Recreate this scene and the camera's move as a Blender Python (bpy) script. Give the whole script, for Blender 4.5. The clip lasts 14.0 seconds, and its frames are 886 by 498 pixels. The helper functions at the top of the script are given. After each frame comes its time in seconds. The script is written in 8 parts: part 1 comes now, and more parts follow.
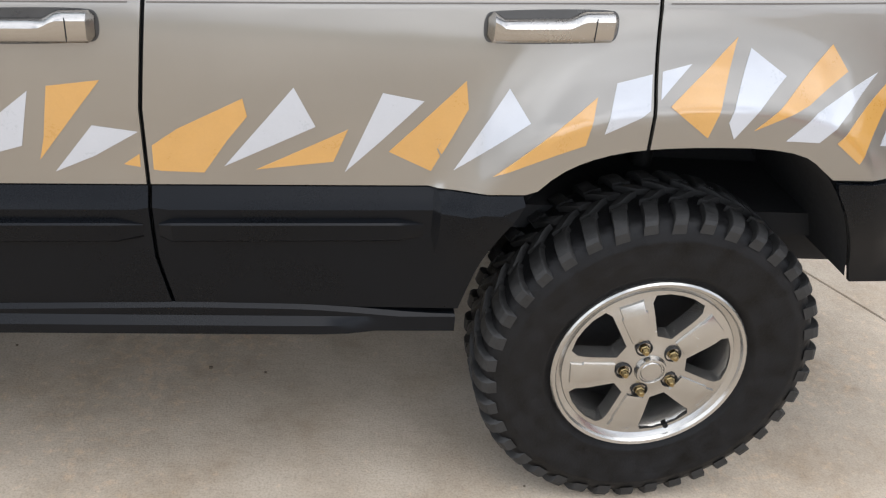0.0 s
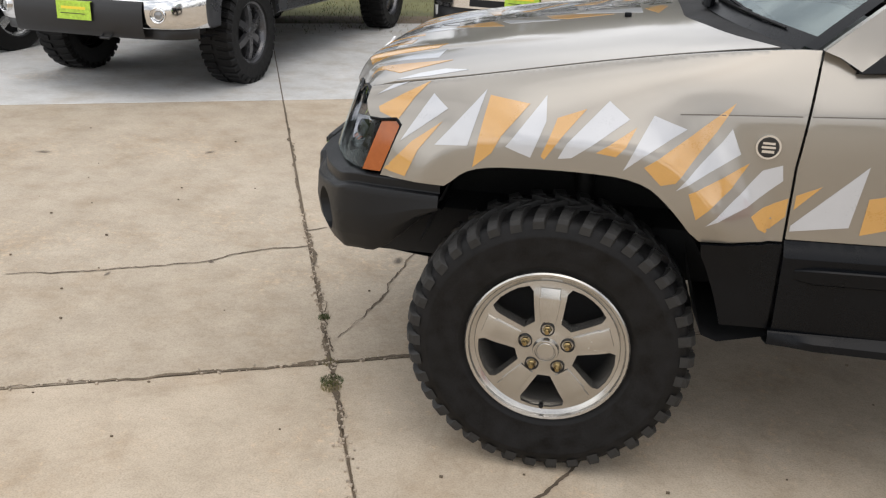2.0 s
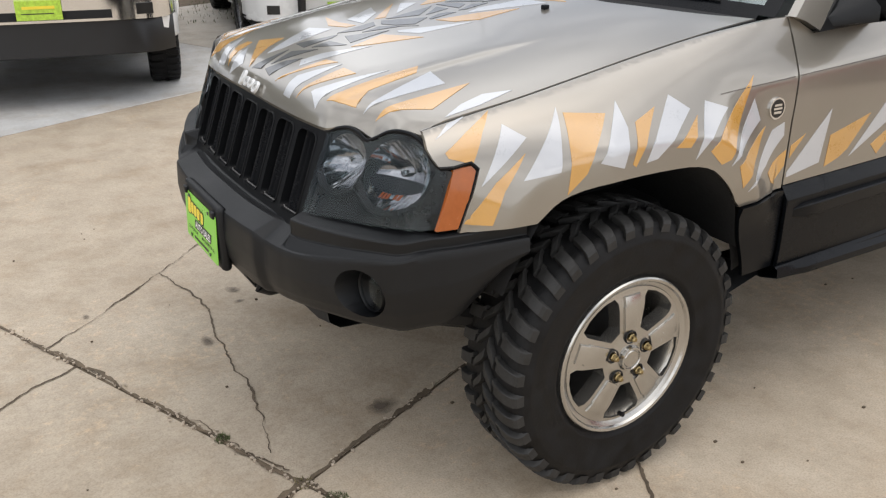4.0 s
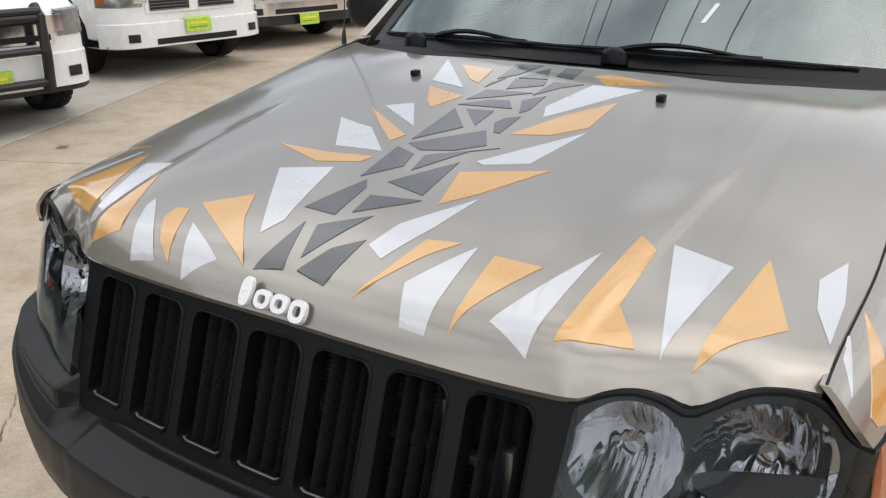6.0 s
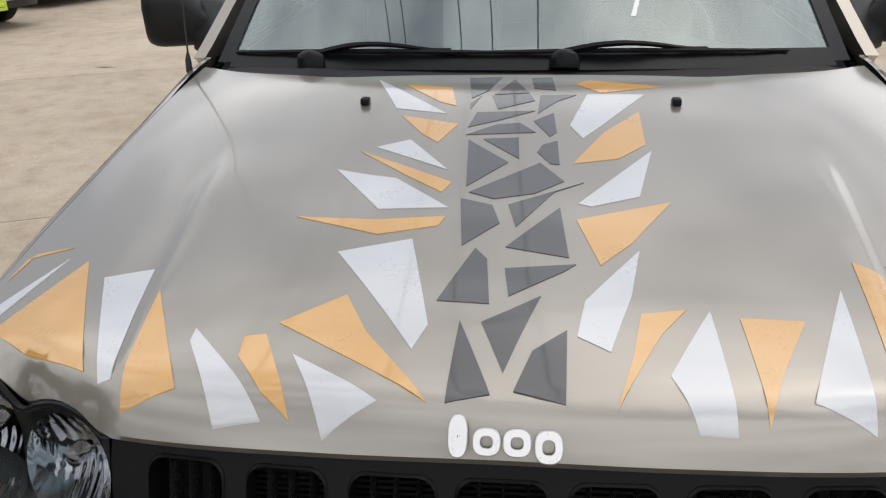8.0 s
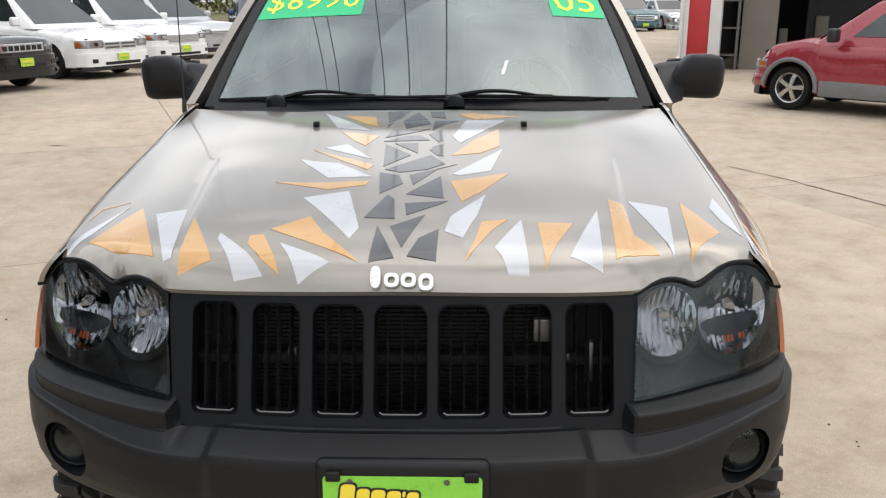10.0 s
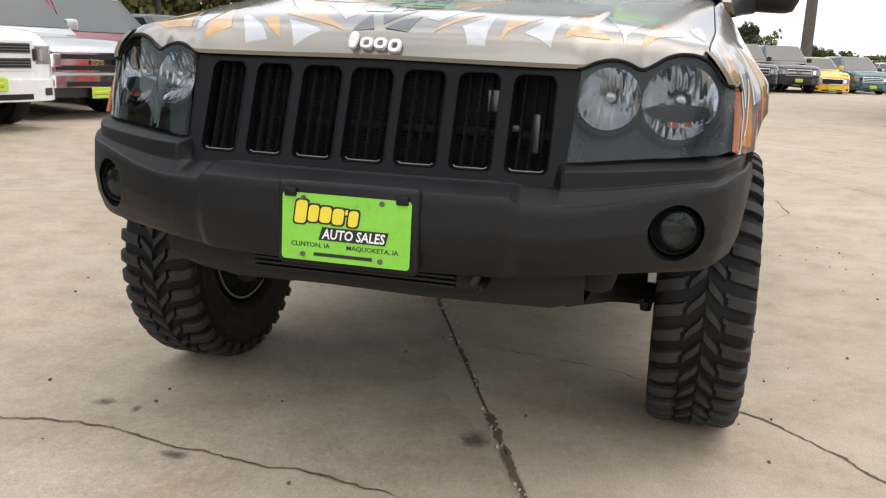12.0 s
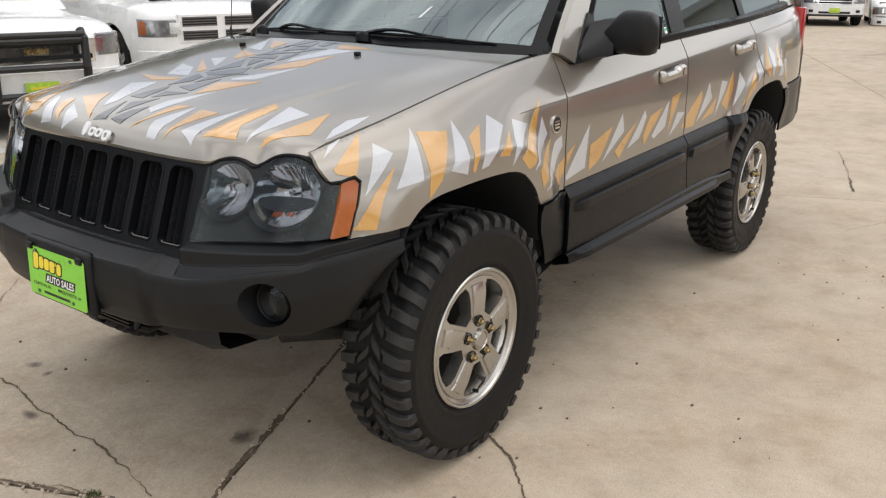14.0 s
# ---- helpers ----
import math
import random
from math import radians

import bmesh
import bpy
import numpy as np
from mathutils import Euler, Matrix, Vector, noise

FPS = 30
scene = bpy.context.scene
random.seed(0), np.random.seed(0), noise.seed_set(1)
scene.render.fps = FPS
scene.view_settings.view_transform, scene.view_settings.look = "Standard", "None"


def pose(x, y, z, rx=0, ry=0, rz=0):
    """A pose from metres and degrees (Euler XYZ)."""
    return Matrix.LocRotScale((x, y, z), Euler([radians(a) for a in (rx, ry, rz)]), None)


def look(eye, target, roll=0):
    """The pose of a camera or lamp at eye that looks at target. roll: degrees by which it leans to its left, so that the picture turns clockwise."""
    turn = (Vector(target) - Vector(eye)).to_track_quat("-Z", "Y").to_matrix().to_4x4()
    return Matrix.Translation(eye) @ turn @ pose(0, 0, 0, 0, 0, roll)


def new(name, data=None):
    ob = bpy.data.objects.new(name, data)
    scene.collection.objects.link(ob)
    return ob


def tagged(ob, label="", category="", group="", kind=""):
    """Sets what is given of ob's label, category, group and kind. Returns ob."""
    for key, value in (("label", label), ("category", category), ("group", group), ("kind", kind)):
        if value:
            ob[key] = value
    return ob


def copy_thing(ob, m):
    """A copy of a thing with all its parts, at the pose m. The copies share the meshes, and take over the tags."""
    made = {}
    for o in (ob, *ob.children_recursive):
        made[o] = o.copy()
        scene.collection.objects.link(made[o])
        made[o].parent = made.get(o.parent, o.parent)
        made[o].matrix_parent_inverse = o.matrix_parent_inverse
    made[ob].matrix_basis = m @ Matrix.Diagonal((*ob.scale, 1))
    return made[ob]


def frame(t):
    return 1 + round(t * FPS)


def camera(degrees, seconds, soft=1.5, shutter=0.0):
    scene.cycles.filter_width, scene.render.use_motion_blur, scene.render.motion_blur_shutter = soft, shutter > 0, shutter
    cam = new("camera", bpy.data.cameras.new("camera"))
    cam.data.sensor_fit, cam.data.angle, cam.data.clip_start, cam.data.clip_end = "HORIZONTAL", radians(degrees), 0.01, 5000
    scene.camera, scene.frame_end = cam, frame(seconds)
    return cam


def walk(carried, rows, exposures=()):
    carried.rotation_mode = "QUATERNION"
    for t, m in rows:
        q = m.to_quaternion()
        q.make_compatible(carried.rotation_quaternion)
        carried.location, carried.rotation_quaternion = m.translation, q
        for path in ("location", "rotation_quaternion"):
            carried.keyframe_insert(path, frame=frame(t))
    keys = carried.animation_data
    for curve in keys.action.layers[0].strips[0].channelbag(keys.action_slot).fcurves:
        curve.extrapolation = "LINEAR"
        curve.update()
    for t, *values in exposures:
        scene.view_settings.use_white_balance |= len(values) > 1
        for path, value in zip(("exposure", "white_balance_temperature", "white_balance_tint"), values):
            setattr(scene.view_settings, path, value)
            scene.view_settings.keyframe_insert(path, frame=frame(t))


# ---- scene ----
cam = camera(54.6, 14.0, soft=1.25)
PATH = [
    (0, (2.012, -2.48, 1.602), (2.291, -0.757, 0.626), 5.9),
    (0.3, (1.717, -2.679, 1.628), (1.734, -0.874, 0.765), 5.6),
    (0.5, (1.605, -2.758, 1.634), (1.463, -0.929, 0.836), 5.3),
    (1, (1.089, -2.907, 1.65), (0.593, -1.103, 0.945), 4.4),
    (1.5, (0.582, -3.101, 1.657), (0.068, -1.305, 0.942), 3.4),
    (1.8, (0.331, -3.147, 1.650), (-0.084, -1.332, 0.919), 2.9),
    (2, (0.096, -3.114, 1.618), (-0.241, -1.299, 0.848), 1.9),
    (2.5, (-0.378, -3.114, 1.616), (-0.51, -1.283, 0.824), 1.2),
    (2.7, (-0.573, -3.111, 1.608), (-0.546, -1.271, 0.824), 0.9),
    (4.8, (-1.762, -1.803, 1.646), (-0.487, -0.467, 0.878), 0.7),
    (5, (-1.776, -1.659, 1.628), (-0.446, -0.37, 0.874), 0.8),
    (5.5, (-1.731, -1.217, 1.614), (-0.226, -0.111, 0.898), 0.8),
    (6, (-1.562, -0.853, 1.626), (0.016, 0.141, 0.903), -0.3),
    (6.5, (-1.533, -0.526, 1.655), (0.164, 0.231, 0.915), -0.9),
    (7, (-1.474, -0.296, 1.649), (0.295, 0.252, 0.895), -1.3),
    (7.2, (-1.41, -0.185, 1.656), (0.378, 0.271, 0.885), -1.7),
    (9.3, (-1.961, 0.005, 1.638), (-0.081, 0.046, 0.956), 0.1),
    (9.5, (-2.062, -0.041, 1.634), (-0.172, 0.011, 0.983), -0.1),
    (9.7, (-2.211, -0.09, 1.629), (-0.308, -0.037, 1.017), -0.3),
    (10, (-2.335, -0.145, 1.632), (-0.417, -0.089, 1.068), -0.3),
    (10.5, (-2.411, -0.253, 1.515), (-0.482, -0.123, 1.002), 1.5),
    (11, (-2.488, -0.47, 1.333), (-0.568, -0.189, 0.847), 1.5),
    (11.5, (-2.598, -0.589, 1.131), (-0.691, -0.199, 0.672), 1.9),
    (12, (-2.637, -0.726, 1.074), (-0.757, -0.211, 0.628), 2.3),
    (12.5, (-2.597, -1.158, 1.225), (-0.771, -0.498, 0.744), 1.3),
    (13, (-2.513, -1.513, 1.354), (-0.774, -0.686, 0.814), 1.4),
    (13.5, (-2.326, -1.888, 1.468), (-0.696, -0.904, 0.854), 1.3),
    (14, (-2.141, -2.375, 1.558), (-0.613, -1.242, 0.942), 0.5),
]
walk(cam, [(t, look(eye, target, roll)) for t, eye, target, roll in PATH],
     [(0.0, 0.24, 5960, 10), (0.5, 0.22, 6020, 10), (1.0, 0.1, 6280, 10), (1.5, -0.10, 6480, 10), (2.5, -0.25, 6400, 10), (5.0, -0.08, 6420, 10), (5.5, -0.05, 6420, 10), (6.0, -0.2, 6430, 10), (6.5, -0.33, 6450, 10), (7.0, -0.46, 6450, 10), (9.3, -0.05, 6450, 10), (9.5, -0.02, 6450, 10), (10.0, -0.12, 6450, 10), (10.5, -0.40, 6480, 10), (11.0, -0.2, 6500, 10), (11.5, 0.0, 6510, 10), (12.5, -0.07, 6490, 10), (14.0, -0.22, 6540, 10)])

# ---- sky and light: a bright overcast day ----
SUN_ELEVATION, SUN_ROTATION = radians(68), radians(155)
world = bpy.data.worlds.new("overcast_sky")
scene.world = world
world.use_nodes = True
wn, wl = world.node_tree.nodes, world.node_tree.links
wn.clear()
w_out = wn.new("ShaderNodeOutputWorld")
w_bg = wn.new("ShaderNodeBackground")
w_sky = wn.new("ShaderNodeTexSky")
w_sky.sky_type, w_sky.sun_disc = "NISHITA", False
w_sky.sun_elevation, w_sky.sun_rotation = SUN_ELEVATION, SUN_ROTATION
w_sky.air_density, w_sky.dust_density, w_sky.ozone_density = 1.0, 6.0, 0.6
w_bg.inputs["Strength"].default_value = 0.165
w_coord = wn.new("ShaderNodeTexCoord")
w_map = wn.new("ShaderNodeMapping")
w_map.inputs["Scale"].default_value = (1.0, 1.0, 2.6)
w_noise = wn.new("ShaderNodeTexNoise")
w_noise.inputs["Scale"].default_value, w_noise.inputs["Detail"].default_value = 2.2, 6
w_noise.inputs["Roughness"].default_value = 0.55
w_ramp = wn.new("ShaderNodeValToRGB")
w_ramp.color_ramp.elements[0].position, w_ramp.color_ramp.elements[0].color = 0.38, (4.6, 4.9, 5.5, 1)
w_ramp.color_ramp.elements[1].position, w_ramp.color_ramp.elements[1].color = 0.64, (17.0, 16.8, 16.6, 1)
w_mix = wn.new("ShaderNodeMix")
w_mix.data_type = "RGBA"
w_mix.inputs["Factor"].default_value = 0.8
wl.new(w_coord.outputs["Generated"], w_map.inputs["Vector"])
wl.new(w_map.outputs["Vector"], w_noise.inputs["Vector"])
wl.new(w_noise.outputs["Fac"], w_ramp.inputs["Fac"])
wl.new(w_sky.outputs["Color"], w_mix.inputs["A"])
wl.new(w_ramp.outputs["Color"], w_mix.inputs["B"])
wl.new(w_mix.outputs["Result"], w_bg.inputs["Color"])
wl.new(w_bg.outputs["Background"], w_out.inputs["Surface"])

sun = new("sun", bpy.data.lights.new("sun", "SUN"))
sun.data.energy, sun.data.angle, sun.data.color = 0.5, radians(60), (1.0, 0.98, 0.95)
sun.matrix_world = look((1.5, -2.8, 9), (0, 0, 0))

# ---- materials ----
MATS = {}


def base_mat(name, color, rough=0.5, metal=0.0, spec=0.5):
    m = bpy.data.materials.new(name)
    m.use_nodes = True
    p = m.node_tree.nodes["Principled BSDF"]
    p.inputs["Base Color"].default_value = (*color, 1)
    p.inputs["Roughness"].default_value = rough
    p.inputs["Metallic"].default_value = metal
    p.inputs["Specular IOR Level"].default_value = spec
    MATS[name] = m
    return m, m.node_tree.nodes, m.node_tree.links, p


def noise_node(n, l, scale, detail=4, rough=0.55, coords="Object"):
    c = n.new("ShaderNodeTexCoord")
    t = n.new("ShaderNodeTexNoise")
    t.inputs["Scale"].default_value, t.inputs["Detail"].default_value = scale, detail
    t.inputs["Roughness"].default_value = rough
    l.new(c.outputs[coords], t.inputs["Vector"])
    return t


def ramp_node(n, l, src, stops):
    r = n.new("ShaderNodeValToRGB")
    while len(r.color_ramp.elements) < len(stops):
        r.color_ramp.elements.new(0.5)
    for e, (pos, col) in zip(r.color_ramp.elements, stops):
        e.position, e.color = pos, (*col, 1) if len(col) == 3 else col
    l.new(src, r.inputs["Fac"])
    return r


def worn(name, color, rough=0.5, metal=0.0, scale=6.0, vary=0.18, fine=120.0, bump=0.05, rough_vary=0.12, spec=0.5):
    """A surface whose colour and gloss vary at two scales, with a fine relief."""
    m, n, l, p = base_mat(name, color, rough, metal, spec)
    big = noise_node(n, l, scale)
    small = noise_node(n, l, fine, 3)
    mixed = n.new("ShaderNodeMath")
    mixed.operation = "MULTIPLY_ADD"
    mixed.inputs[1].default_value, mixed.inputs[2].default_value = 0.35, 0.0
    l.new(small.outputs["Fac"], mixed.inputs[0])
    add = n.new("ShaderNodeMath")
    add.operation = "MULTIPLY_ADD"
    add.inputs[1].default_value = 0.65
    l.new(big.outputs["Fac"], add.inputs[0])
    l.new(mixed.outputs[0], add.inputs[2])
    dark = tuple(c * (1 - vary) for c in color)
    light = tuple(min(1, c * (1 + vary)) for c in color)
    r = ramp_node(n, l, add.outputs[0], [(0.3, dark), (0.7, light)])
    l.new(r.outputs["Color"], p.inputs["Base Color"])
    rr = n.new("ShaderNodeMapRange")
    rr.inputs["To Min"].default_value, rr.inputs["To Max"].default_value = max(0.02, rough - rough_vary), min(1, rough + rough_vary)
    rr.inputs["From Min"].default_value, rr.inputs["From Max"].default_value = 0.3, 0.7
    l.new(add.outputs[0], rr.inputs["Value"])
    l.new(rr.outputs["Result"], p.inputs["Roughness"])
    if bump:
        b = n.new("ShaderNodeBump")
        b.inputs["Strength"].default_value, b.inputs["Distance"].default_value = bump, 0.002
        l.new(small.outputs["Fac"], b.inputs["Height"])
        l.new(b.outputs["Normal"], p.inputs["Normal"])
    return m


def paint(name, color, rough=0.28, flake=0.0, coat=0.6, vary=0.05):
    """Car paint under a clear coat, a little dusty from the road."""
    m, n, l, p = base_mat(name, color, rough, flake)
    p.inputs["Coat Weight"].default_value, p.inputs["Coat Roughness"].default_value = coat, 0.06
    big = noise_node(n, l, 3.5, 5)
    r = ramp_node(n, l, big.outputs["Fac"], [(0.3, tuple(c * (1 - vary) for c in color)), (0.75, tuple(min(1, c * (1 + vary)) for c in color))])
    l.new(r.outputs["Color"], p.inputs["Base Color"])
    rr = n.new("ShaderNodeMapRange")
    rr.inputs["To Min"].default_value, rr.inputs["To Max"].default_value = rough - 0.04, rough + 0.08
    l.new(big.outputs["Fac"], rr.inputs["Value"])
    l.new(rr.outputs["Result"], p.inputs["Roughness"])
    return m


def clear_pane(name, tint, gloss_rough=0.02, ior=1.5, sky_veil=0.0):
    """A thin sheet: clear, tinted, with the gloss of glass."""
    m = bpy.data.materials.new(name)
    m.use_nodes = True
    n, l = m.node_tree.nodes, m.node_tree.links
    n.clear()
    out = n.new("ShaderNodeOutputMaterial")
    tr = n.new("ShaderNodeBsdfTransparent")
    tr.inputs["Color"].default_value = (*tint, 1)
    gl = n.new("ShaderNodeBsdfGlossy")
    gl.inputs["Roughness"].default_value = gloss_rough
    gl.inputs["Color"].default_value = (0.84, 0.95, 0.96, 1)
    fr = n.new("ShaderNodeFresnel")
    fr.inputs["IOR"].default_value = ior
    mx = n.new("ShaderNodeMixShader")
    l.new(fr.outputs["Fac"], mx.inputs[0])
    l.new(tr.outputs[0], mx.inputs[1])
    l.new(gl.outputs[0], mx.inputs[2])
    top = mx
    # a pale diffuse film paints in the sky's bright reflection on the glass
    if sky_veil:
        film = n.new("ShaderNodeBsdfDiffuse")
        film.inputs["Color"].default_value = (0.42, 0.50, 0.50, 1)
        streak = noise_node(n, l, 7, 6)
        amount = n.new("ShaderNodeMapRange")
        amount.inputs["To Min"].default_value, amount.inputs["To Max"].default_value = sky_veil * 0.5, sky_veil * 1.5
        l.new(streak.outputs["Fac"], amount.inputs["Value"])
        top = n.new("ShaderNodeMixShader")
        l.new(amount.outputs["Result"], top.inputs[0])
        l.new(mx.outputs[0], top.inputs[1])
        l.new(film.outputs[0], top.inputs[2])
    l.new(top.outputs[0], out.inputs["Surface"])
    MATS[name] = m
    return m


BEIGE = paint("beige_metallic_paint", (0.282, 0.258, 0.219), 0.31, 0.66, 1.0, 0.04)
CREASE_LINE = worn("taupe_pinstripe", (0.10, 0.085, 0.07), 0.4, 0, 14, 0.1, 200, 0.0)
VINYL_WHITE = worn("white_vinyl", (0.465, 0.475, 0.495), 0.34, 0, 14, 0.03, 200, 0.0)
VINYL_AMBER = worn("amber_vinyl", (0.525, 0.277, 0.058), 0.34, 0, 14, 0.06, 200, 0.0)
VINYL_GREY = worn("charcoal_vinyl", (0.046, 0.047, 0.050), 0.40, 0, 14, 0.1, 200, 0.0)
BEIGE.node_tree.nodes["Principled BSDF"].inputs["Coat IOR"].default_value = 1.72
BEIGE.node_tree.nodes["Principled BSDF"].inputs["Coat Roughness"].default_value = 0.085
for vinyl in (VINYL_WHITE, VINYL_AMBER, VINYL_GREY):
    shine = vinyl.node_tree.nodes["Principled BSDF"]
    shine.inputs["Coat Weight"].default_value, shine.inputs["Coat Roughness"].default_value = 1.0, 0.05
    shine.inputs["Coat IOR"].default_value = 1.85 if vinyl is not VINYL_GREY else 1.45
BLACK_PLASTIC = worn("black_textured_plastic", (0.0042, 0.0047, 0.0056), 0.45, 0, 5, 0.35, 420, 0.20, 0.08, 0.33)
SATIN_BLACK = worn("satin_black_cladding", (0.0034, 0.0040, 0.0052), 0.29, 0, 5, 0.2, 300, 0.08, 0.06, 0.17)
GRILLE_BLACK = worn("satin_black_grille_paint", (0.0050, 0.0054, 0.0062), 0.36, 0, 8, 0.15, 200, 0.04, 0.06, 0.15)
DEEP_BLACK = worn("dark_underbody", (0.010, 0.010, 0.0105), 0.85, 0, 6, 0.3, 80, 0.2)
RUBBER = worn("tyre_rubber", (0.0066, 0.0065, 0.0067), 0.56, 0, 22, 0.95, 160, 0.30, 0.20, 0.22)
TREAD = worn("tread_rubber", (0.021, 0.0206, 0.0198), 0.60, 0, 25, 0.45, 160, 0.3, 0.12, 0.35)
SILVER = worn("silver_wheel_paint", (0.47, 0.455, 0.425), 0.22, 0.9, 10, 0.08, 90, 0.03, 0.07)
CHROME = worn("chrome", (0.78, 0.78, 0.78), 0.10, 1.0, 6, 0.05, 90, 0.0, 0.05)
BRASS = worn("brassy_lug_nut", (0.33, 0.25, 0.12), 0.28, 1.0, 30, 0.25, 90, 0.0)
SATIN_CHROME = worn("satin_chrome", (0.47, 0.45, 0.42), 0.24, 1.0, 9, 0.06, 90, 0.0)
LAMP_GREY = worn("smoked_lamp_housing", (0.012, 0.0108, 0.0098), 0.34, 0.0, 9, 0.15, 60, 0.0)
LAMP_DARK = worn("dark_lamp_bowl", (0.018, 0.019, 0.022), 0.16, 0.3, 9, 0.1, 60, 0.0, 0.05)
MIRROR_FLUTE = worn("bright_lamp_mirror", (0.66, 0.66, 0.67), 0.05, 1.0, 40, 0.06, 120, 0.0, 0.05)
LAMP_LENS = clear_pane("clear_lamp_lens", (0.60, 0.61, 0.63), 0.02, 1.36)
AMBER_LENS = worn("amber_marker_lens", (0.34, 0.095, 0.022), 0.18, 0, 30, 0.12, 90, 0.0)
RED_LENS = worn("red_lens", (0.35, 0.012, 0.01), 0.16, 0, 30, 0.12, 90, 0.0)
SCREEN = clear_pane("windshield_glass", (0.60, 0.72, 0.71), 0.01, 2.25, 0.10)
GLASS = clear_pane("door_glass", (0.82, 0.89, 0.87), 0.01, 1.6, 0.08)
DARK_GLASS = clear_pane("tinted_side_glass", (0.10, 0.11, 0.11), 0.01, 1.55)
SEAT_GREY = worn("light_grey_upholstery", (0.32, 0.31, 0.29), 0.85, 0, 8, 0.15, 200, 0.3)
DASH = worn("grey_dashboard_vinyl", (0.11, 0.11, 0.11), 0.6, 0, 8, 0.15, 200, 0.3)
PLATE_GREEN = worn("lime_plate_print", (0.24, 0.62, 0.06), 0.35, 0, 9, 0.12, 120, 0.0)
PLATE_YELLOW = base_mat("yellow_print", (0.85, 0.68, 0.05), 0.4)[0]
PRINT_BLACK = base_mat("black_print", (0.015, 0.015, 0.015), 0.45)[0]
PRINT_WHITE = base_mat("white_print", (0.85, 0.85, 0.83), 0.4)[0]
BANNER_GREEN = worn("green_banner", (0.02, 0.50, 0.20), 0.5, 0, 9, 0.1, 90, 0)
FIN_BLACK = worn("grille_fin_black", (0.016, 0.017, 0.019), 0.26, 0, 8, 0.15, 200, 0.0, 0.06, 0.5)
ORANGE_LENS = worn("orange_lens", (0.60, 0.13, 0.03), 0.2, 0, 30, 0.12, 90, 0.0)
DARK_STEEL = worn("dirty_chassis_steel", (0.022, 0.021, 0.020), 0.6, 0.4, 14, 0.4, 100, 0.2)
STEEL = worn("dull_steel", (0.16, 0.155, 0.15), 0.5, 0.8, 14, 0.3, 100, 0.1)

# ---- mesh tools ----
from mathutils.geometry import delaunay_2d_cdt


def lerp(a, b, t):
    return a + (b - a) * t


def smooth(t):
    t = max(0.0, min(1.0, t))
    return t * t * (3 - 2 * t)


def table(rows, x):
    """A value read off a short table of (place, value), eased between its rows."""
    if x <= rows[0][0]:
        return rows[0][1]
    for n in range(len(rows) - 1):
        (a, u), (b, v) = rows[n], rows[n + 1]
        if x <= b:
            h = b - a
            before = (u - rows[n - 1][1]) / (a - rows[n - 1][0]) if n else (v - u) / h
            after = (rows[n + 2][1] - v) / (rows[n + 2][0] - b) if n + 2 < len(rows) else (v - u) / h
            mid = (v - u) / h
            m0, m1 = (before + mid) / 2, (after + mid) / 2
            if before * mid <= 0:
                m0 = 0
            if after * mid <= 0:
                m1 = 0
            t = (x - a) / h
            return (2 * t**3 - 3 * t * t + 1) * u + (t**3 - 2 * t * t + t) * h * m0 + (3 * t * t - 2 * t**3) * v + (t**3 - t * t) * h * m1
    return rows[-1][1]


def part(name, bm, material, parent=None, label="", flat=False, autosmooth=40):
    """Links a bmesh as one mesh object under a thing or a part."""
    bmesh.ops.recalc_face_normals(bm, faces=bm.faces) if len(bm.faces) < 40000 else None
    me = bpy.data.meshes.new(name)
    bm.to_mesh(me)
    bm.free()
    ob = new(name, me)
    for m in material if isinstance(material, (list, tuple)) else [material]:
        me.materials.append(m)
    if not flat:
        me.polygons.foreach_set("use_smooth", [True] * len(me.polygons))
        me.set_sharp_from_angle(angle=radians(autosmooth))
    if parent:
        ob.parent = parent
    if label:
        ob["label"] = label
    return ob


def thing(name, label, category, group="", kind=""):
    return tagged(new(name), label, category, group, kind)


def box_bm(x0, x1, y0, y1, z0, z1, bevel=0.0, bm=None, segments=2):
    own = bmesh.new()
    bmesh.ops.create_cube(own, size=1)
    for v in own.verts:
        v.co = Vector((lerp(x0, x1, v.co.x + 0.5), lerp(y0, y1, v.co.y + 0.5), lerp(z0, z1, v.co.z + 0.5)))
    if bevel:
        bmesh.ops.bevel(own, geom=own.edges[:], offset=bevel, segments=segments, affect="EDGES", profile=0.5)
    if bm is None:
        return own
    join(bm, own)
    return bm


def join(bm, other, m=None):
    if m is not None:
        bmesh.ops.transform(other, matrix=m, verts=other.verts)
    me = bpy.data.meshes.new("tmp")
    other.to_mesh(me)
    other.free()
    bm.from_mesh(me)
    bpy.data.meshes.remove(me)
    return bm


def lathe(profile, steps=48, axis="y", bm=None, close=False):
    """Turns a profile of (radius, along) round an axis."""
    bm = bm or bmesh.new()
    rings = []
    for n in range(steps):
        a = 2 * math.pi * n / steps
        c, s = math.cos(a), math.sin(a)
        rings.append([bm.verts.new({"y": (r * c, h, r * s), "x": (h, r * c, r * s), "z": (r * c, r * s, h)}[axis]) for r, h in profile])
    for n in range(steps):
        p, q = rings[n], rings[(n + 1) % steps]
        for k in range(len(profile) - (0 if close else 1)):
            j = (k + 1) % len(profile)
            bm.faces.new((p[k], p[j], q[j], q[k]))
    bmesh.ops.remove_doubles(bm, verts=bm.verts, dist=1e-5)
    return bm


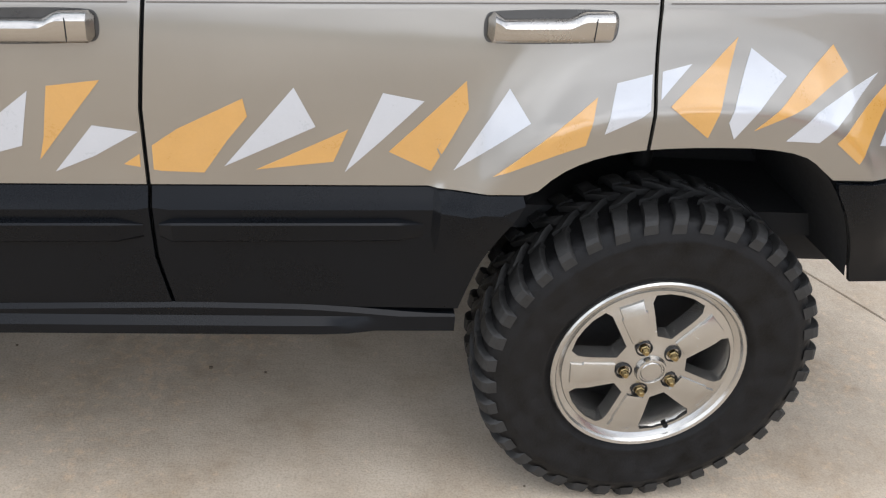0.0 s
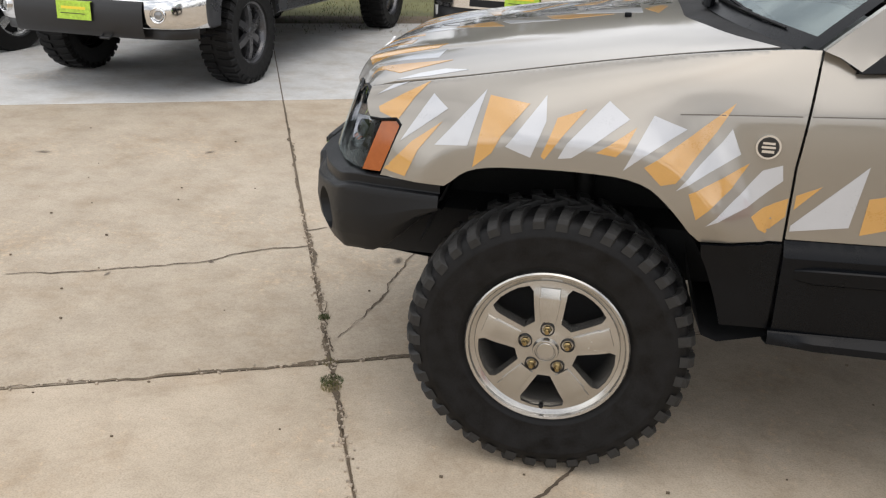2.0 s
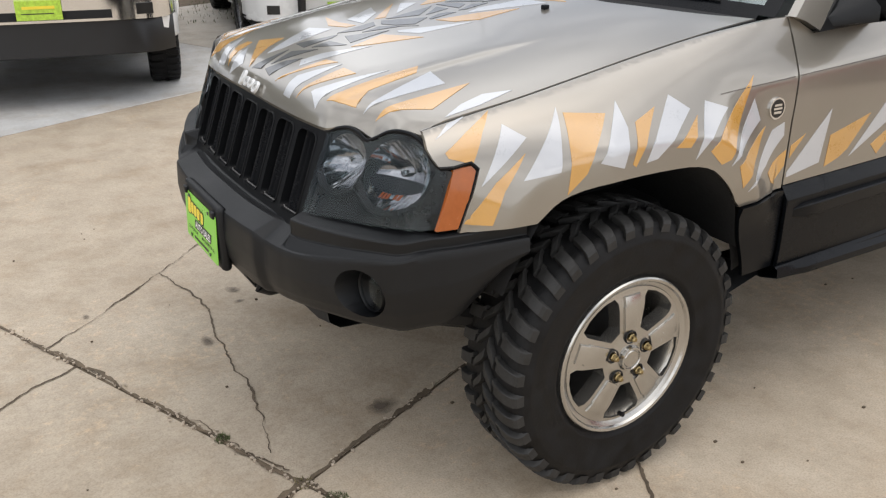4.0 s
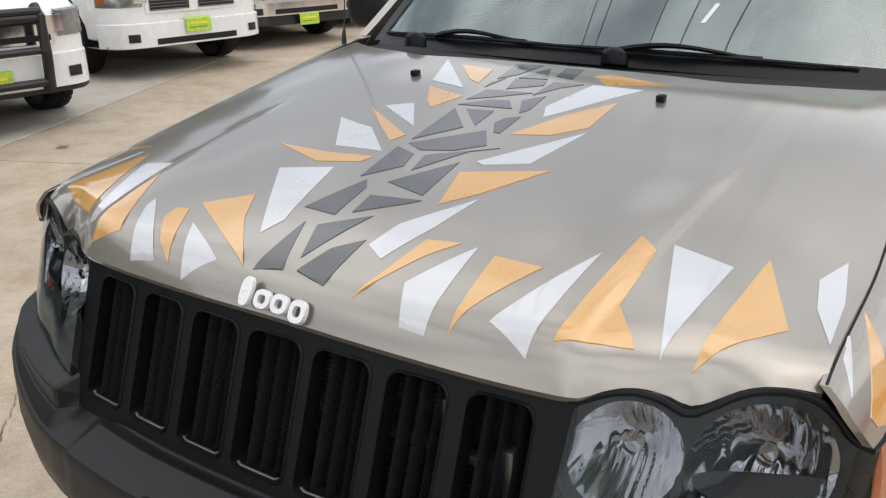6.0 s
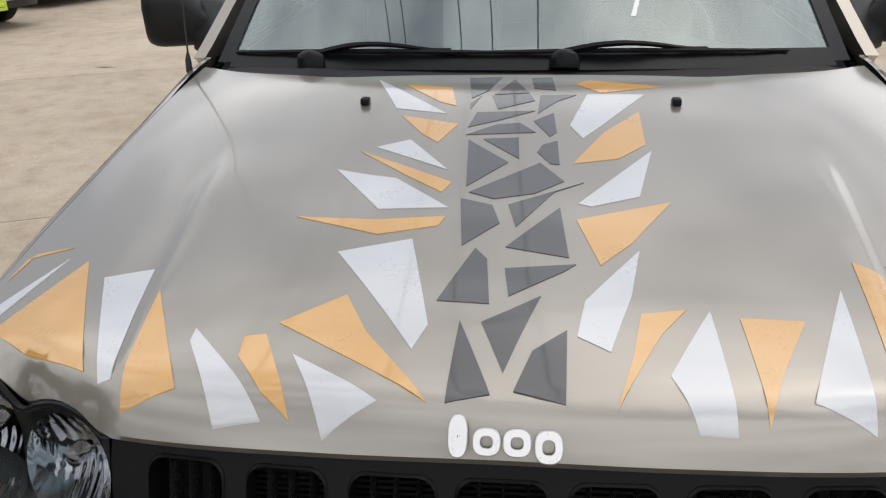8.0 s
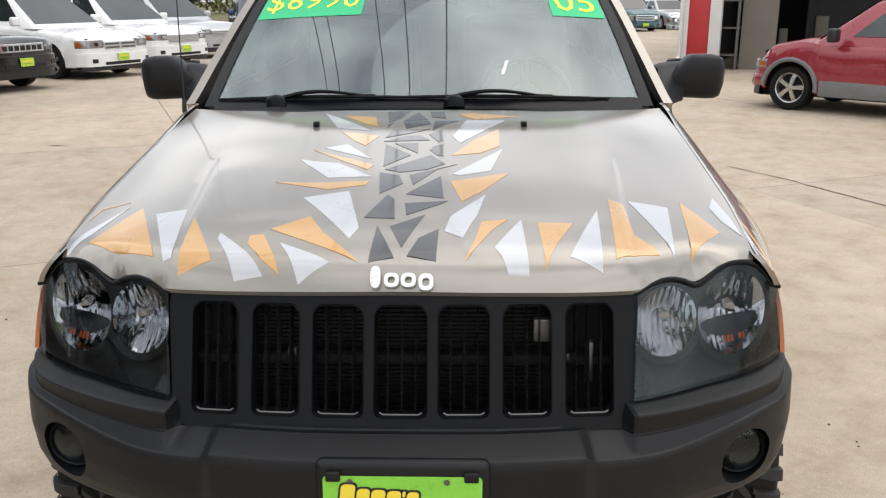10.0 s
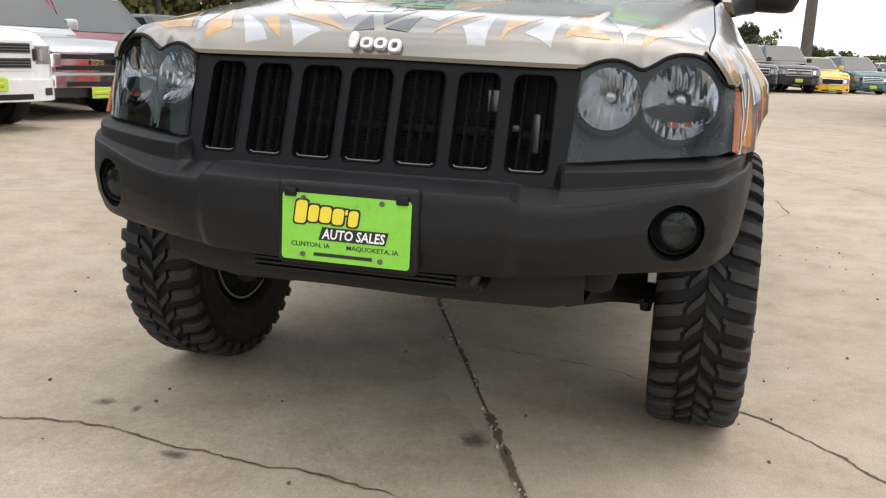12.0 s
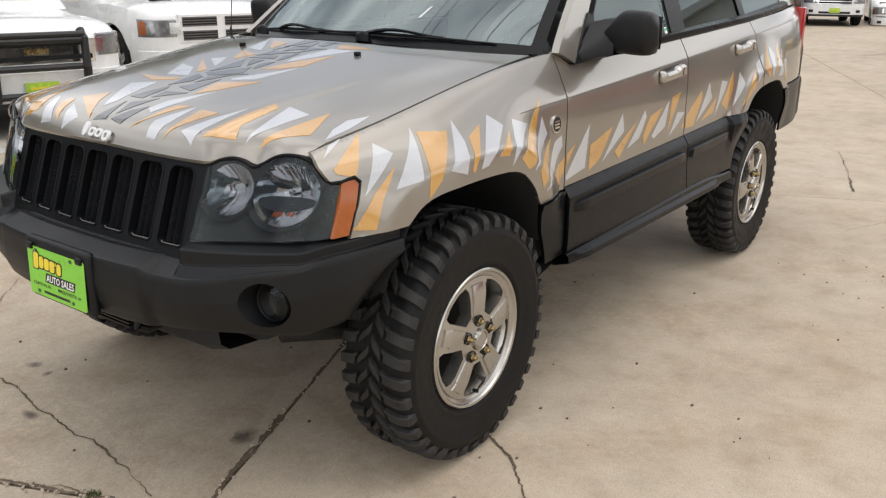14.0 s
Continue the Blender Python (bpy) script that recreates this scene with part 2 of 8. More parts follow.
def tube(points, radius, sides=8, bm=None, radii=None):
    """A round bar along a line of points."""
    bm = bm or bmesh.new()
    pts = [Vector(p) for p in points]
    rings = []
    up = Vector((0.13, 0.31, 0.94))
    for n, p in enumerate(pts):
        d = (pts[min(n + 1, len(pts) - 1)] - pts[max(n - 1, 0)]).normalized()
        u = d.cross(up)
        u = (u if u.length > 0.05 else d.cross(Vector((1, 0, 0)))).normalized()
        v = d.cross(u)
        r = radii[n] if radii else radius
        rings.append([bm.verts.new(p + r * (math.cos(2 * math.pi * k / sides) * u + math.sin(2 * math.pi * k / sides) * v)) for k in range(sides)])
    for a, b in zip(rings, rings[1:]):
        for k in range(sides):
            bm.faces.new((a[k], a[(k + 1) % sides], b[(k + 1) % sides], b[k]))
    bm.faces.new(rings[0][::-1])
    bm.faces.new(rings[-1])
    return bm


def loft(rows, bm=None, cap=False, loop=False):
    """A skin over rows of points."""
    bm = bm or bmesh.new()
    made = [[bm.verts.new(p) for p in row] for row in rows]
    for a, b in zip(made, made[1:]):
        n = len(a)
        for k in range(n if loop else n - 1):
            j = (k + 1) % n
            f = (a[k], a[j], b[j], b[k])
            if len({v.co.to_tuple(5) for v in f}) == 4:
                bm.faces.new(f)
            elif len({v.co.to_tuple(5) for v in f}) == 3:
                seen, g = set(), []
                for v in f:
                    if v.co.to_tuple(5) not in seen:
                        seen.add(v.co.to_tuple(5))
                        g.append(v)
                bm.faces.new(g)
    if cap:
        bm.faces.new(made[0][::-1])
        bm.faces.new(made[-1])
    return bm


def inside(p, poly):
    x, y = p
    hit = False
    for (ax, ay), (bx, by) in zip(poly, poly[1:] + poly[:1]):
        if (ay > y) != (by > y) and x < (bx - ax) * (y - ay) / (by - ay) + ax:
            hit = not hit
    return hit


def away(p, poly, closed=True):
    """How far a point of the plane lies from a line of points."""
    px, py = p
    best = 1e9
    pairs = list(zip(poly, poly[1:] + poly[:1])) if closed else list(zip(poly, poly[1:]))
    for (ax, ay), (bx, by) in pairs:
        dx, dy = bx - ax, by - ay
        t = max(0.0, min(1.0, ((px - ax) * dx + (py - ay) * dy) / (dx * dx + dy * dy + 1e-12)))
        best = min(best, (px - ax - t * dx) ** 2 + (py - ay - t * dy) ** 2)
    return math.sqrt(best)


def rounded(poly, times=2, keep=()):
    """Cuts the corners of an outline into curves."""
    for _ in range(times):
        out = []
        for n, p in enumerate(poly):
            a, b = poly[n - 1], poly[(n + 1) % len(poly)]
            if n in keep and _ == 0:
                out.append(p)
                continue
            out.append((lerp(p[0], a[0], 0.25), lerp(p[1], a[1], 0.25)))
            out.append((lerp(p[0], b[0], 0.25), lerp(p[1], b[1], 0.25)))
        keep = ()
        poly = out
    return poly


def fine(poly, step):
    out = []
    for a, b in zip(poly, poly[1:] + poly[:1]):
        n = max(1, int(math.hypot(b[0] - a[0], b[1] - a[1]) / step + 0.5))
        out += [(lerp(a[0], b[0], k / n), lerp(a[1], b[1], k / n)) for k in range(n)]
    return out


def panel_bm(outline, place, step=0.03, thick=0.0, inward=None, holes=(), margin=0.45, extra=(), bm=None):
    """A sheet over a plane outline (with holes), bent into space by place(u, v) and given a thickness towards inward(u, v)."""
    edge = fine(outline, step)
    loops = [edge] + [fine(h, step) for h in holes]
    verts, edges = [], []
    for lp in loops:
        k = len(verts)
        verts += lp
        edges += [(k + n, k + (n + 1) % len(lp)) for n in range(len(lp))]
    us, vs = [p[0] for p in edge], [p[1] for p in edge]
    nu, nv = int((max(us) - min(us)) / step) + 1, int((max(vs) - min(vs)) / step) + 1
    for a in range(nu + 1):
        for b in range(nv + 1):
            p = (min(us) + (a + 0.5 * (b % 2)) * step, min(vs) + b * step)
            if inside(p, edge) and not any(inside(p, lp) for lp in loops[1:]) and min(away(p, lp) for lp in loops) > margin * step:
                if not any(abs(q[0] - p[0]) < 0.016 and abs(q[1] - p[1]) < 0.011 for q in extra):
                    verts.append(p)
    verts += [p for p in extra if inside(p, edge) and min(away(p, lp) for lp in loops) > 0.002]
    vv, ee, ff, *_ = delaunay_2d_cdt([Vector(p) for p in verts], edges, [], 1, 1e-6)
    bm = bm or bmesh.new()
    made = [bm.verts.new(place(v.x, v.y)) for v in vv]
    faces = []
    for f in ff:
        c = (sum(vv[i].x for i in f) / len(f), sum(vv[i].y for i in f) / len(f))
        if inside(c, edge) and not any(inside(c, lp) for lp in loops[1:]):
            faces.append(bm.faces.new([made[i] for i in f]))
    if thick:
        back = [bm.verts.new(made[n].co + inward(v.x, v.y) * thick) for n, v in enumerate(vv)]
        count = {}
        index = {v: n for n, v in enumerate(made)}
        for f in faces:
            ids = [index[v] for v in f.verts]
            for a, b in zip(ids, ids[1:] + ids[:1]):
                key = (min(a, b), max(a, b))
                count.setdefault(key, []).append((a, b))
            bm.faces.new([back[i] for i in reversed(ids)])
        for (a, b), uses in count.items():
            if len(uses) == 1:
                i, j = uses[0]
                bm.faces.new((made[j], made[i], back[i], back[j]))
    return bm


def text_bm(body, height, width=None, depth=0.001, shear=0.0, bold=0.0):
    """Letters as a flat mesh in the plane x, y, centred, of a given height and, if told, width."""
    cu = bpy.data.curves.new("letters", "FONT")
    cu.body, cu.extrude, cu.resolution_u = body, 0.0, 2
    cu.shear, cu.offset = shear, bold
    cu.align_x, cu.align_y = "CENTER", "CENTER"
    ob = new("letters", cu)
    dg = bpy.context.evaluated_depsgraph_get()
    me = ob.evaluated_get(dg).to_mesh()
    bm = bmesh.new()
    bm.from_mesh(me)
    bpy.data.objects.remove(ob)
    bpy.data.curves.remove(cu)
    xs, ys = [v.co.x for v in bm.verts], [v.co.y for v in bm.verts]
    s = height / (max(ys) - min(ys))
    sx = s if width is None else width / (max(xs) - min(xs))
    cx, cy = (max(xs) + min(xs)) / 2, (max(ys) + min(ys)) / 2
    for v in bm.verts:
        v.co = Vector(((v.co.x - cx) * sx, (v.co.y - cy) * s, 0))
    return bm


def along_line(pts, step):
    """An open line of points, filled up so that no gap is longer than step."""
    out = []
    for a, b in zip(pts, pts[1:]):
        n = max(1, int(math.dist(a, b) / step))
        out += [tuple(lerp(p, q, k / n) for p, q in zip(a, b)) for k in range(n)]
    return out + [tuple(pts[-1])]

# ---- the shape of the off-road wagon: nose to -x, axle distance 2.78 m, front axle at x = 0 ----
CY = -0.008
FRONT_ARCH = rounded([(-0.42, 0.50), (-0.40, 0.66), (-0.345, 0.80), (-0.29, 0.905), (-0.19, 0.945), (0.02, 0.955), (0.20, 0.948), (0.285, 0.885), (0.375, 0.775), (0.44, 0.62), (0.475, 0.50)], 2)
REAR_ARCH = rounded([(2.28, 0.48), (2.315, 0.63), (2.36, 0.765), (2.445, 0.905), (2.55, 0.966), (2.70, 0.99), (2.95, 0.995), (3.045, 0.945), (3.13, 0.83), (3.20, 0.70), (3.24, 0.48)], 2)
LOWER_WIDTH = [(-0.80, 0.80), (-0.56, 0.842), (-0.30, 0.872), (0.0, 0.884), (0.5, 0.893), (1.0, 0.903), (1.7, 0.912), (2.3, 0.916), (2.8, 0.915), (3.3, 0.90), (3.6, 0.875), (3.9, 0.82)]
SEAM_Z = [(-0.60, 1.095), (-0.352, 1.139), (-0.144, 1.176), (0.10, 1.219), (0.30, 1.25), (0.52, 1.277), (0.70, 1.29)]


def belt_z(x):
    return 1.238 + 0.042 * (x - 0.7)


def crease_z(x):
    return 1.0955 + 0.0585 * x


def mould_z(x):
    return 0.785 + 0.036 * x


def side_y(x, z):
    """Half the width of the painted side at a place of the side view."""
    yl = table(LOWER_WIDTH, x)
    d = max(0.0, table(SEAM_Z, x) - z)
    y0 = 0.77 - 0.014 * smooth((-0.25 - x) / 0.30)
    fender = y0 + (yl + 0.003 - y0) * (1 - math.exp(-d / 0.07))
    k = z - crease_z(x)
    door = yl - 0.35 * max(0.0, z - 0.98) ** 2 - 0.42 * max(0.0, math.sqrt(k * k + 4e-5) * 0.5 + k * 0.5)
    t = smooth((x - 0.15) / 0.45)
    y = lerp(fender, door, t)
    y -= 0.25 * max(0.0, 0.62 - z) ** 1.5
    for arch, grow in ((FRONT_ARCH, 0.052), (REAR_ARCH, 0.044)):
        if arch[0][0] - 0.4 < x < arch[-1][0] + 0.4:
            far = away((x, z), arch, False)
            if inside((x, z), arch):
                far = 0.0
            lip = 1.0 if far < 0.078 else max(0.0, 1 - (far - 0.078) / 0.17) ** 2.0
            y += grow * smooth((z - 0.66) / 0.22) * lip * (0.45 if x < -0.30 else 1.0 if x > -0.12 else lerp(0.45, 1.0, (x + 0.30) / 0.18))
    return y


def clad_y(x, z):
    """The black cladding stands out under a bevelled upper edge."""
    top = mould_z(x) - z
    return side_y(x, z) + 0.026 * max(0.0, min(1.0, (top - 0.002) / 0.038))


def glass_y(x, z):
    return 0.845 - 0.36 * (z - 1.25) - 0.25 * max(0.0, z - 1.5) ** 2 - 0.03 * max(0.0, x - 2.6)


HOOD_MID = [(-0.76, 1.085), (-0.681, 1.117), (-0.564, 1.157), (-0.375, 1.196), (-0.10, 1.241), (0.136, 1.278), (0.32, 1.302), (0.60, 1.325)]
HOOD_NOSE = [(0.0, -0.708), (0.2, -0.706), (0.44, -0.690), (0.485, -0.680), (0.52, -0.658), (0.56, -0.640), (0.63, -0.612), (0.715, -0.578), (0.77, -0.546)]
LAMP_ROUND = [(0.549, 0.988, 0.068), (0.702, 0.986, 0.083)]
BROW = [(0.47, 1.047), (0.49, 1.050), (0.515, 1.060), (0.550, 1.067), (0.585, 1.060), (0.613, 1.048), (0.640, 1.060), (0.665, 1.076), (0.700, 1.085), (0.735, 1.081), (0.765, 1.063), (0.785, 1.038), (0.80, 1.012)]


def brow_z(u):
    """The upper edge of the head lamp: two low arcs that meet in a soft valley."""
    return table(BROW, u)


HOOD_LIP = [(0.0, 1.064), (0.44, 1.060), (0.485, 1.060)] + [(0.50 + 0.01 * k, brow_z(0.50 + 0.01 * k) + 0.010) for k in range(24)] + [(0.75, 1.088), (0.77, 1.086)]
HOOD_BACK = [(0.0, 0.30), (0.35, 0.30), (0.50, 0.345), (0.65, 0.42), (0.77, 0.52)]


def hood_crease(x):
    """How far out the straight crease of the hood runs."""
    return 0.470 + 0.092 * (x + 0.66)


def hood_surface(x, y):
    a = abs(y)
    mid, seam = table(HOOD_MID, x), table(SEAM_Z, x)
    z = seam + (mid - seam) * (1 - min(1.0, a / 0.77) ** 3)
    ridge = hood_crease(x)
    fade = smooth((0.0 - x) / 0.22)
    z += 0.005 * fade * smooth((ridge + 0.011 - a) / 0.022) - 0.005 * fade * smooth((ridge - a) / 0.26)
    return z


def hood_z(x, y):
    nose = table(HOOD_NOSE, abs(y))
    z = hood_surface(x, y)
    e = (x - nose) / 0.055
    if e < 1:
        z -= (hood_surface(nose, y) - table(HOOD_LIP, abs(y))) * (1 - max(0.0, e)) ** 2.2
    return z

# ---- the off-road wagon ----
jeep = thing("off_road_wagon", "beige lifted off-road wagon with amber and white shards, mud tyres", "car")


def on_side(s, fn, out=0.0):
    return lambda u, v: Vector((u, s * (fn(u, v) + out) + CY, v))


def side_panel(name, outline, fn, material, parent, s, step=0.03, thick=0.012, label="", extra=(), autosmooth=50):
    bm = panel_bm(outline, on_side(s, fn), step, thick, lambda u, v: Vector((0, -s, 0)), extra=extra)
    return part(name, bm, material, parent, label, autosmooth=autosmooth)


def seam_xs(a, b, n=24):
    return [lerp(a, b, k / n) for k in range(n + 1)]


def arch_at(arch, x):
    """The height of an arch's upper edge at x."""
    best = 0.0
    for (ax, az), (bx, bz) in zip(arch, arch[1:]):
        if ax <= x <= bx:
            best = max(best, lerp(az, bz, (x - ax) / (bx - ax)))
    return best


arch_f_top = [p for p in FRONT_ARCH if p[1] > 0.868 or (p[0] > 0 and p[1] > 0.79)]
arch_f_back = [p for p in FRONT_ARCH if p[0] > 0.3 and p[1] < 0.785 and p[1] > 0.54]
FENDER = ([(-0.512, 0.868), (-0.42, 0.868), (-0.318, 0.868)] + arch_f_top + [(0.372, 0.790), (0.583, 0.801), (0.580, 1.0), (0.590, 1.13), (0.603, 1.22), (0.612, 1.280)]
          + [(x, table(SEAM_Z, x) - 0.002) for x in seam_xs(0.56, -0.56)] + [(-0.566, 1.066), (-0.560, 1.046), (-0.550, 1.028), (-0.512, 1.026), (-0.472, 1.034), (-0.452, 1.016), (-0.505, 0.886)])
FRONT_DOOR = [(0.590, mould_z(0.59) + 0.002), (1.672, mould_z(1.67) + 0.002), (1.668, 1.0), (1.684, 1.195), (1.694, belt_z(1.69) - 0.004), (0.70, belt_z(0.7) - 0.004), (0.64, 1.275), (0.618, 1.283), (0.610, 1.22), (0.597, 1.13), (0.587, 1.0)]
REAR_DOOR = ([(1.680, mould_z(1.68) + 0.002), (2.30, mould_z(2.3) + 0.002), (2.412, mould_z(2.41) + 0.002)] + [p for p in REAR_ARCH if p[1] > 0.876 and p[0] < 2.636]
             + [(2.641, arch_at(REAR_ARCH, 2.641)), (2.640, 1.05), (2.632, belt_z(2.63) - 0.004), (1.703, belt_z(1.70) - 0.004), (1.692, 1.195), (1.676, 1.0)])
QUARTER = [(2.649, arch_at(REAR_ARCH, 2.649))] + [p for p in REAR_ARCH if p[0] > 2.652 and p[1] > 0.935] + [(3.06, 0.928), (3.40, 0.930), (3.76, 0.935), (3.80, 1.10), (3.77, 1.375), (2.64, belt_z(2.64) - 0.004), (2.648, 1.05)]
FENDER_CLAD = [(0.378, 0.785)] + arch_f_back + [(0.47, 0.545), (0.585, 0.550), (0.583, 0.796)]
DOOR_CLAD_F = [(0.594, 0.552), (1.708, 0.590), (1.682, 0.70), (1.674, mould_z(1.67) - 0.001), (0.588, mould_z(0.59) - 0.001), (0.590, 0.70)]
DOOR_CLAD_R = [(1.716, 0.590), (2.305, 0.588)] + [p for p in REAR_ARCH if 0.59 < p[1] < 0.868 and p[0] < 2.5] + [(2.408, mould_z(2.4) - 0.001), (1.682, mould_z(1.68) - 0.001), (1.690, 0.70)]
REAR_CLAD = [(3.07, 0.922)] + [p for p in REAR_ARCH if p[0] > 3.0 and 0.68 < p[1] < 0.92] + [(3.21, 0.66), (3.78, 0.66), (3.80, 0.925)]
SHELL = [(-0.30, 0.88)] + arch_f_top + [(0.38, 0.78)] + arch_f_back + [(0.50, 0.56), (2.29, 0.58)] + [p for p in REAR_ARCH if p[1] > 0.6 and p[1] > 0.69] + [(3.21, 0.68), (3.75, 0.68), (3.74, 1.34), (0.64, 1.23), (0.55, 1.24), (-0.40, 1.08), (-0.44, 0.90)]

top_rows = [(x, table(SEAM_Z, x) - d) for x in seam_xs(0.57, -0.54, 56) for d in (0.006, 0.014, 0.026, 0.042, 0.060)]
crease_rows = [(0.25 + 0.015 * k, crease_z(0.25 + 0.015 * k) + d) for k in range(168) for d in (-0.020, -0.012, -0.006, 0.0, 0.006, 0.012, 0.020)]

for s in (-1, 1):
    fender = side_panel("fender", FENDER, side_y, BEIGE, jeep, s, 0.018, extra=top_rows + crease_rows)
    door_f = side_panel("front_door", FRONT_DOOR, side_y, BEIGE, jeep, s, 0.03, extra=crease_rows)
    door_r = side_panel("rear_door", REAR_DOOR, side_y, BEIGE, jeep, s, 0.02, extra=crease_rows)
    quarter = side_panel("quarter_panel", QUARTER, side_y, BEIGE, jeep, s, 0.018, extra=crease_rows)
    if s < 0:
        FENDER_L, DOOR_L, REAR_DOOR_L, QUARTER_L = fender, door_f, door_r, quarter
    # a narrow dark taupe ribbon follows the crease on each panel
    for owner, x0, x1 in ((fender, 0.285, 0.578), (door_f, 0.600, 1.662), (door_r, 1.694, 2.632), (quarter, 2.656, 3.70)):
        rows = [[Vector((x, s * (side_y(x, crease_z(x) + dz) + dy) + CY, crease_z(x) + dz)) for dz, dy in ((-0.0014, -0.0006), (-0.0012, 0.0010), (0.0012, 0.0010), (0.0014, -0.0006))] for x in seam_xs(x0, x1, 40)]
        part("pinstripe", loft(rows), CREASE_LINE, owner, "thin dark taupe line along the crease", autosmooth=20)
    side_panel("fender_cladding", FENDER_CLAD, lambda u, v: side_y(u, v) + 0.012, SATIN_BLACK, jeep, s, 0.03, label="satin black fender cladding")
    for body, clad, ends, door in ((FRONT_DOOR, DOOR_CLAD_F, (0.622, 1.664), door_f), (REAR_DOOR, DOOR_CLAD_R, (1.694, 2.215), door_r)):
        edge_rows = [(lerp(clad[0][0], clad[1][0], k / 40), mould_z(lerp(clad[0][0], clad[1][0], k / 40)) - d) for k in range(41) for d in (0.0015, 0.003, 0.020, 0.0385, 0.041, 0.05, 0.074, 0.096)]
        side_panel("cladding", clad, clad_y, SATIN_BLACK, door, s, 0.035, label="satin black lower door cladding", extra=edge_rows, autosmooth=18)
        rows = []
        for x in seam_xs(ends[0], ends[1], 20):
            z = mould_z(x) - 0.086
            y0 = clad_y(x, z)
            h = smooth((x - ends[0]) / 0.02) * smooth((ends[1] - x) / 0.05) + 0.02
            rows.append([Vector((x, s * (y0 + d * h) + CY, z + e * lerp(0.6, 1.0, h))) for d, e in ((-0.006, 0.026), (0.013, 0.0225), (0.0165, 0.019), (0.012, -0.017), (0.008, -0.021), (-0.008, -0.024))])
        part("moulding", loft(rows), SATIN_BLACK, door, "raised black bump moulding", autosmooth=25)
    side_panel("rear_cladding", REAR_CLAD, lambda u, v: side_y(u, v) + 0.010, SATIN_BLACK, jeep, s, 0.04, label="black rear bumper corner")
    side_panel("inner_shell", SHELL, lambda u, v: side_y(u, v) - 0.03, DEEP_BLACK, jeep, s, 0.06, 0.0)
    # sill under the doors
    rows = []
    for x in seam_xs(0.585, 2.300, 30):
        t = 0.550 + 0.036 * (min(x, 1.75) - 0.6)
        t -= 0.02 * smooth((x - 1.95) / 0.35)
        b = 0.512 + 0.012 * (x - 0.6)
        e = smooth((x - 0.62) / 0.06) * smooth((2.14 - x) / 0.10)
        y0 = side_y(x, 0.58)
        rows.append([Vector((x, s * y + CY, z)) for y, z in ((y0 - 0.05, t + 0.006), (y0 + 0.026, t + 0.002), (y0 + 0.036, t - 0.006), (y0 + 0.036, b + 0.040), (y0 + 0.038 + 0.015 * e, b + 0.026), (y0 + 0.040 + 0.015 * e, b + 0.006), (y0 - 0.02, b - 0.012), (y0 - 0.22, b - 0.01))])
    part("sill", loft(rows), SATIN_BLACK, jeep, "satin black rocker sill", autosmooth=25)
    # wheel wells
    for arch in ([p for p in FRONT_ARCH if p[1] > 0.64], [p for p in REAR_ARCH if p[1] > 0.62]):
        rows = []
        for p in arch:
            y = side_y(*p) - 0.004
            rows.append([Vector((p[0], s * k + CY, p[1] + (0.02 if k < 0.6 else 0))) for k in (y, y - 0.02, 0.70, 0.42)])
        part("wheel_well", loft(rows), DEEP_BLACK, jeep, "black wheel well liner")
        part("well_wall", panel_bm(arch, lambda u, v: Vector((u, s * 0.42 + CY, v)), 0.2), DEEP_BLACK, jeep)
    # splash shield behind the front wheel
    part("splash_shield", loft([[Vector((x, s * y + CY, z)) for y in (0.40, 0.60, 0.80, 0.858)] for x, z in ((0.372, 0.66), (0.392, 0.56), (0.425, 0.485), (0.47, 0.470), (0.60, 0.505))]), DEEP_BLACK, jeep, "black splash shield behind the wheel")

# hood
def hood_edge(x):
    return 0.766 - 0.014 * smooth((-0.25 - x) / 0.30)


HOOD = [(table(HOOD_NOSE, abs(y)), y) for y in seam_xs(-0.751, 0.751, 120)] + [(x, hood_edge(x)) for x in seam_xs(-0.53, 0.50, 30)] + [(table(HOOD_BACK, abs(y)), y) for y in seam_xs(0.766, -0.766, 40)] + [(x, -hood_edge(x)) for x in seam_xs(0.50, -0.53, 30)]
nose_rows = [(table(HOOD_NOSE, abs(y)) + d, y) for y in seam_xs(-0.74, 0.74, 110) for d in (0.005, 0.012, 0.022, 0.036)]
ridge_rows = [(x, q * (hood_crease(x) + d)) for x in seam_xs(-0.62, 0.02, 44) for d in (-0.011, -0.004, 0.004, 0.011) for q in (-1, 1)]
hood = part("hood", panel_bm(HOOD, lambda u, v: Vector((u, v + CY, hood_z(u, v))), 0.024, 0.010, lambda u, v: Vector((0.5, 0, -1)), extra=nose_rows + ridge_rows), BEIGE, jeep, "beige hood with scattered vinyl shards", autosmooth=32)
rows = [[Vector((x, y + CY, hood_surface(x, y) - 0.022)) for y in seam_xs(-0.762, 0.762, 24)] for x in seam_xs(-0.54, 0.56, 16)]
part("engine_bay_cover", loft(rows), DEEP_BLACK, jeep)
for s in (-1, 1):
    line = [Vector((x, s * (hood_edge(x) + 0.0024) + CY, table(SEAM_Z, x) - 0.0042)) for x in seam_xs(-0.557, 0.52, 50)]
    part("hood_gap", tube(line, 0.0032, 6), DEEP_BLACK, jeep, "dark gap between hood and fender")
for s in (-1, 1):
    nz = Vector((0.136, s * 0.299 + CY, hood_z(0.136, 0.299)))
    part("washer_nozzle", box_bm(nz.x - 0.011, nz.x + 0.011, nz.y - 0.009, nz.y + 0.009, nz.z - 0.002, nz.z + 0.013, 0.004), SATIN_BLACK, hood, "black washer nozzle")


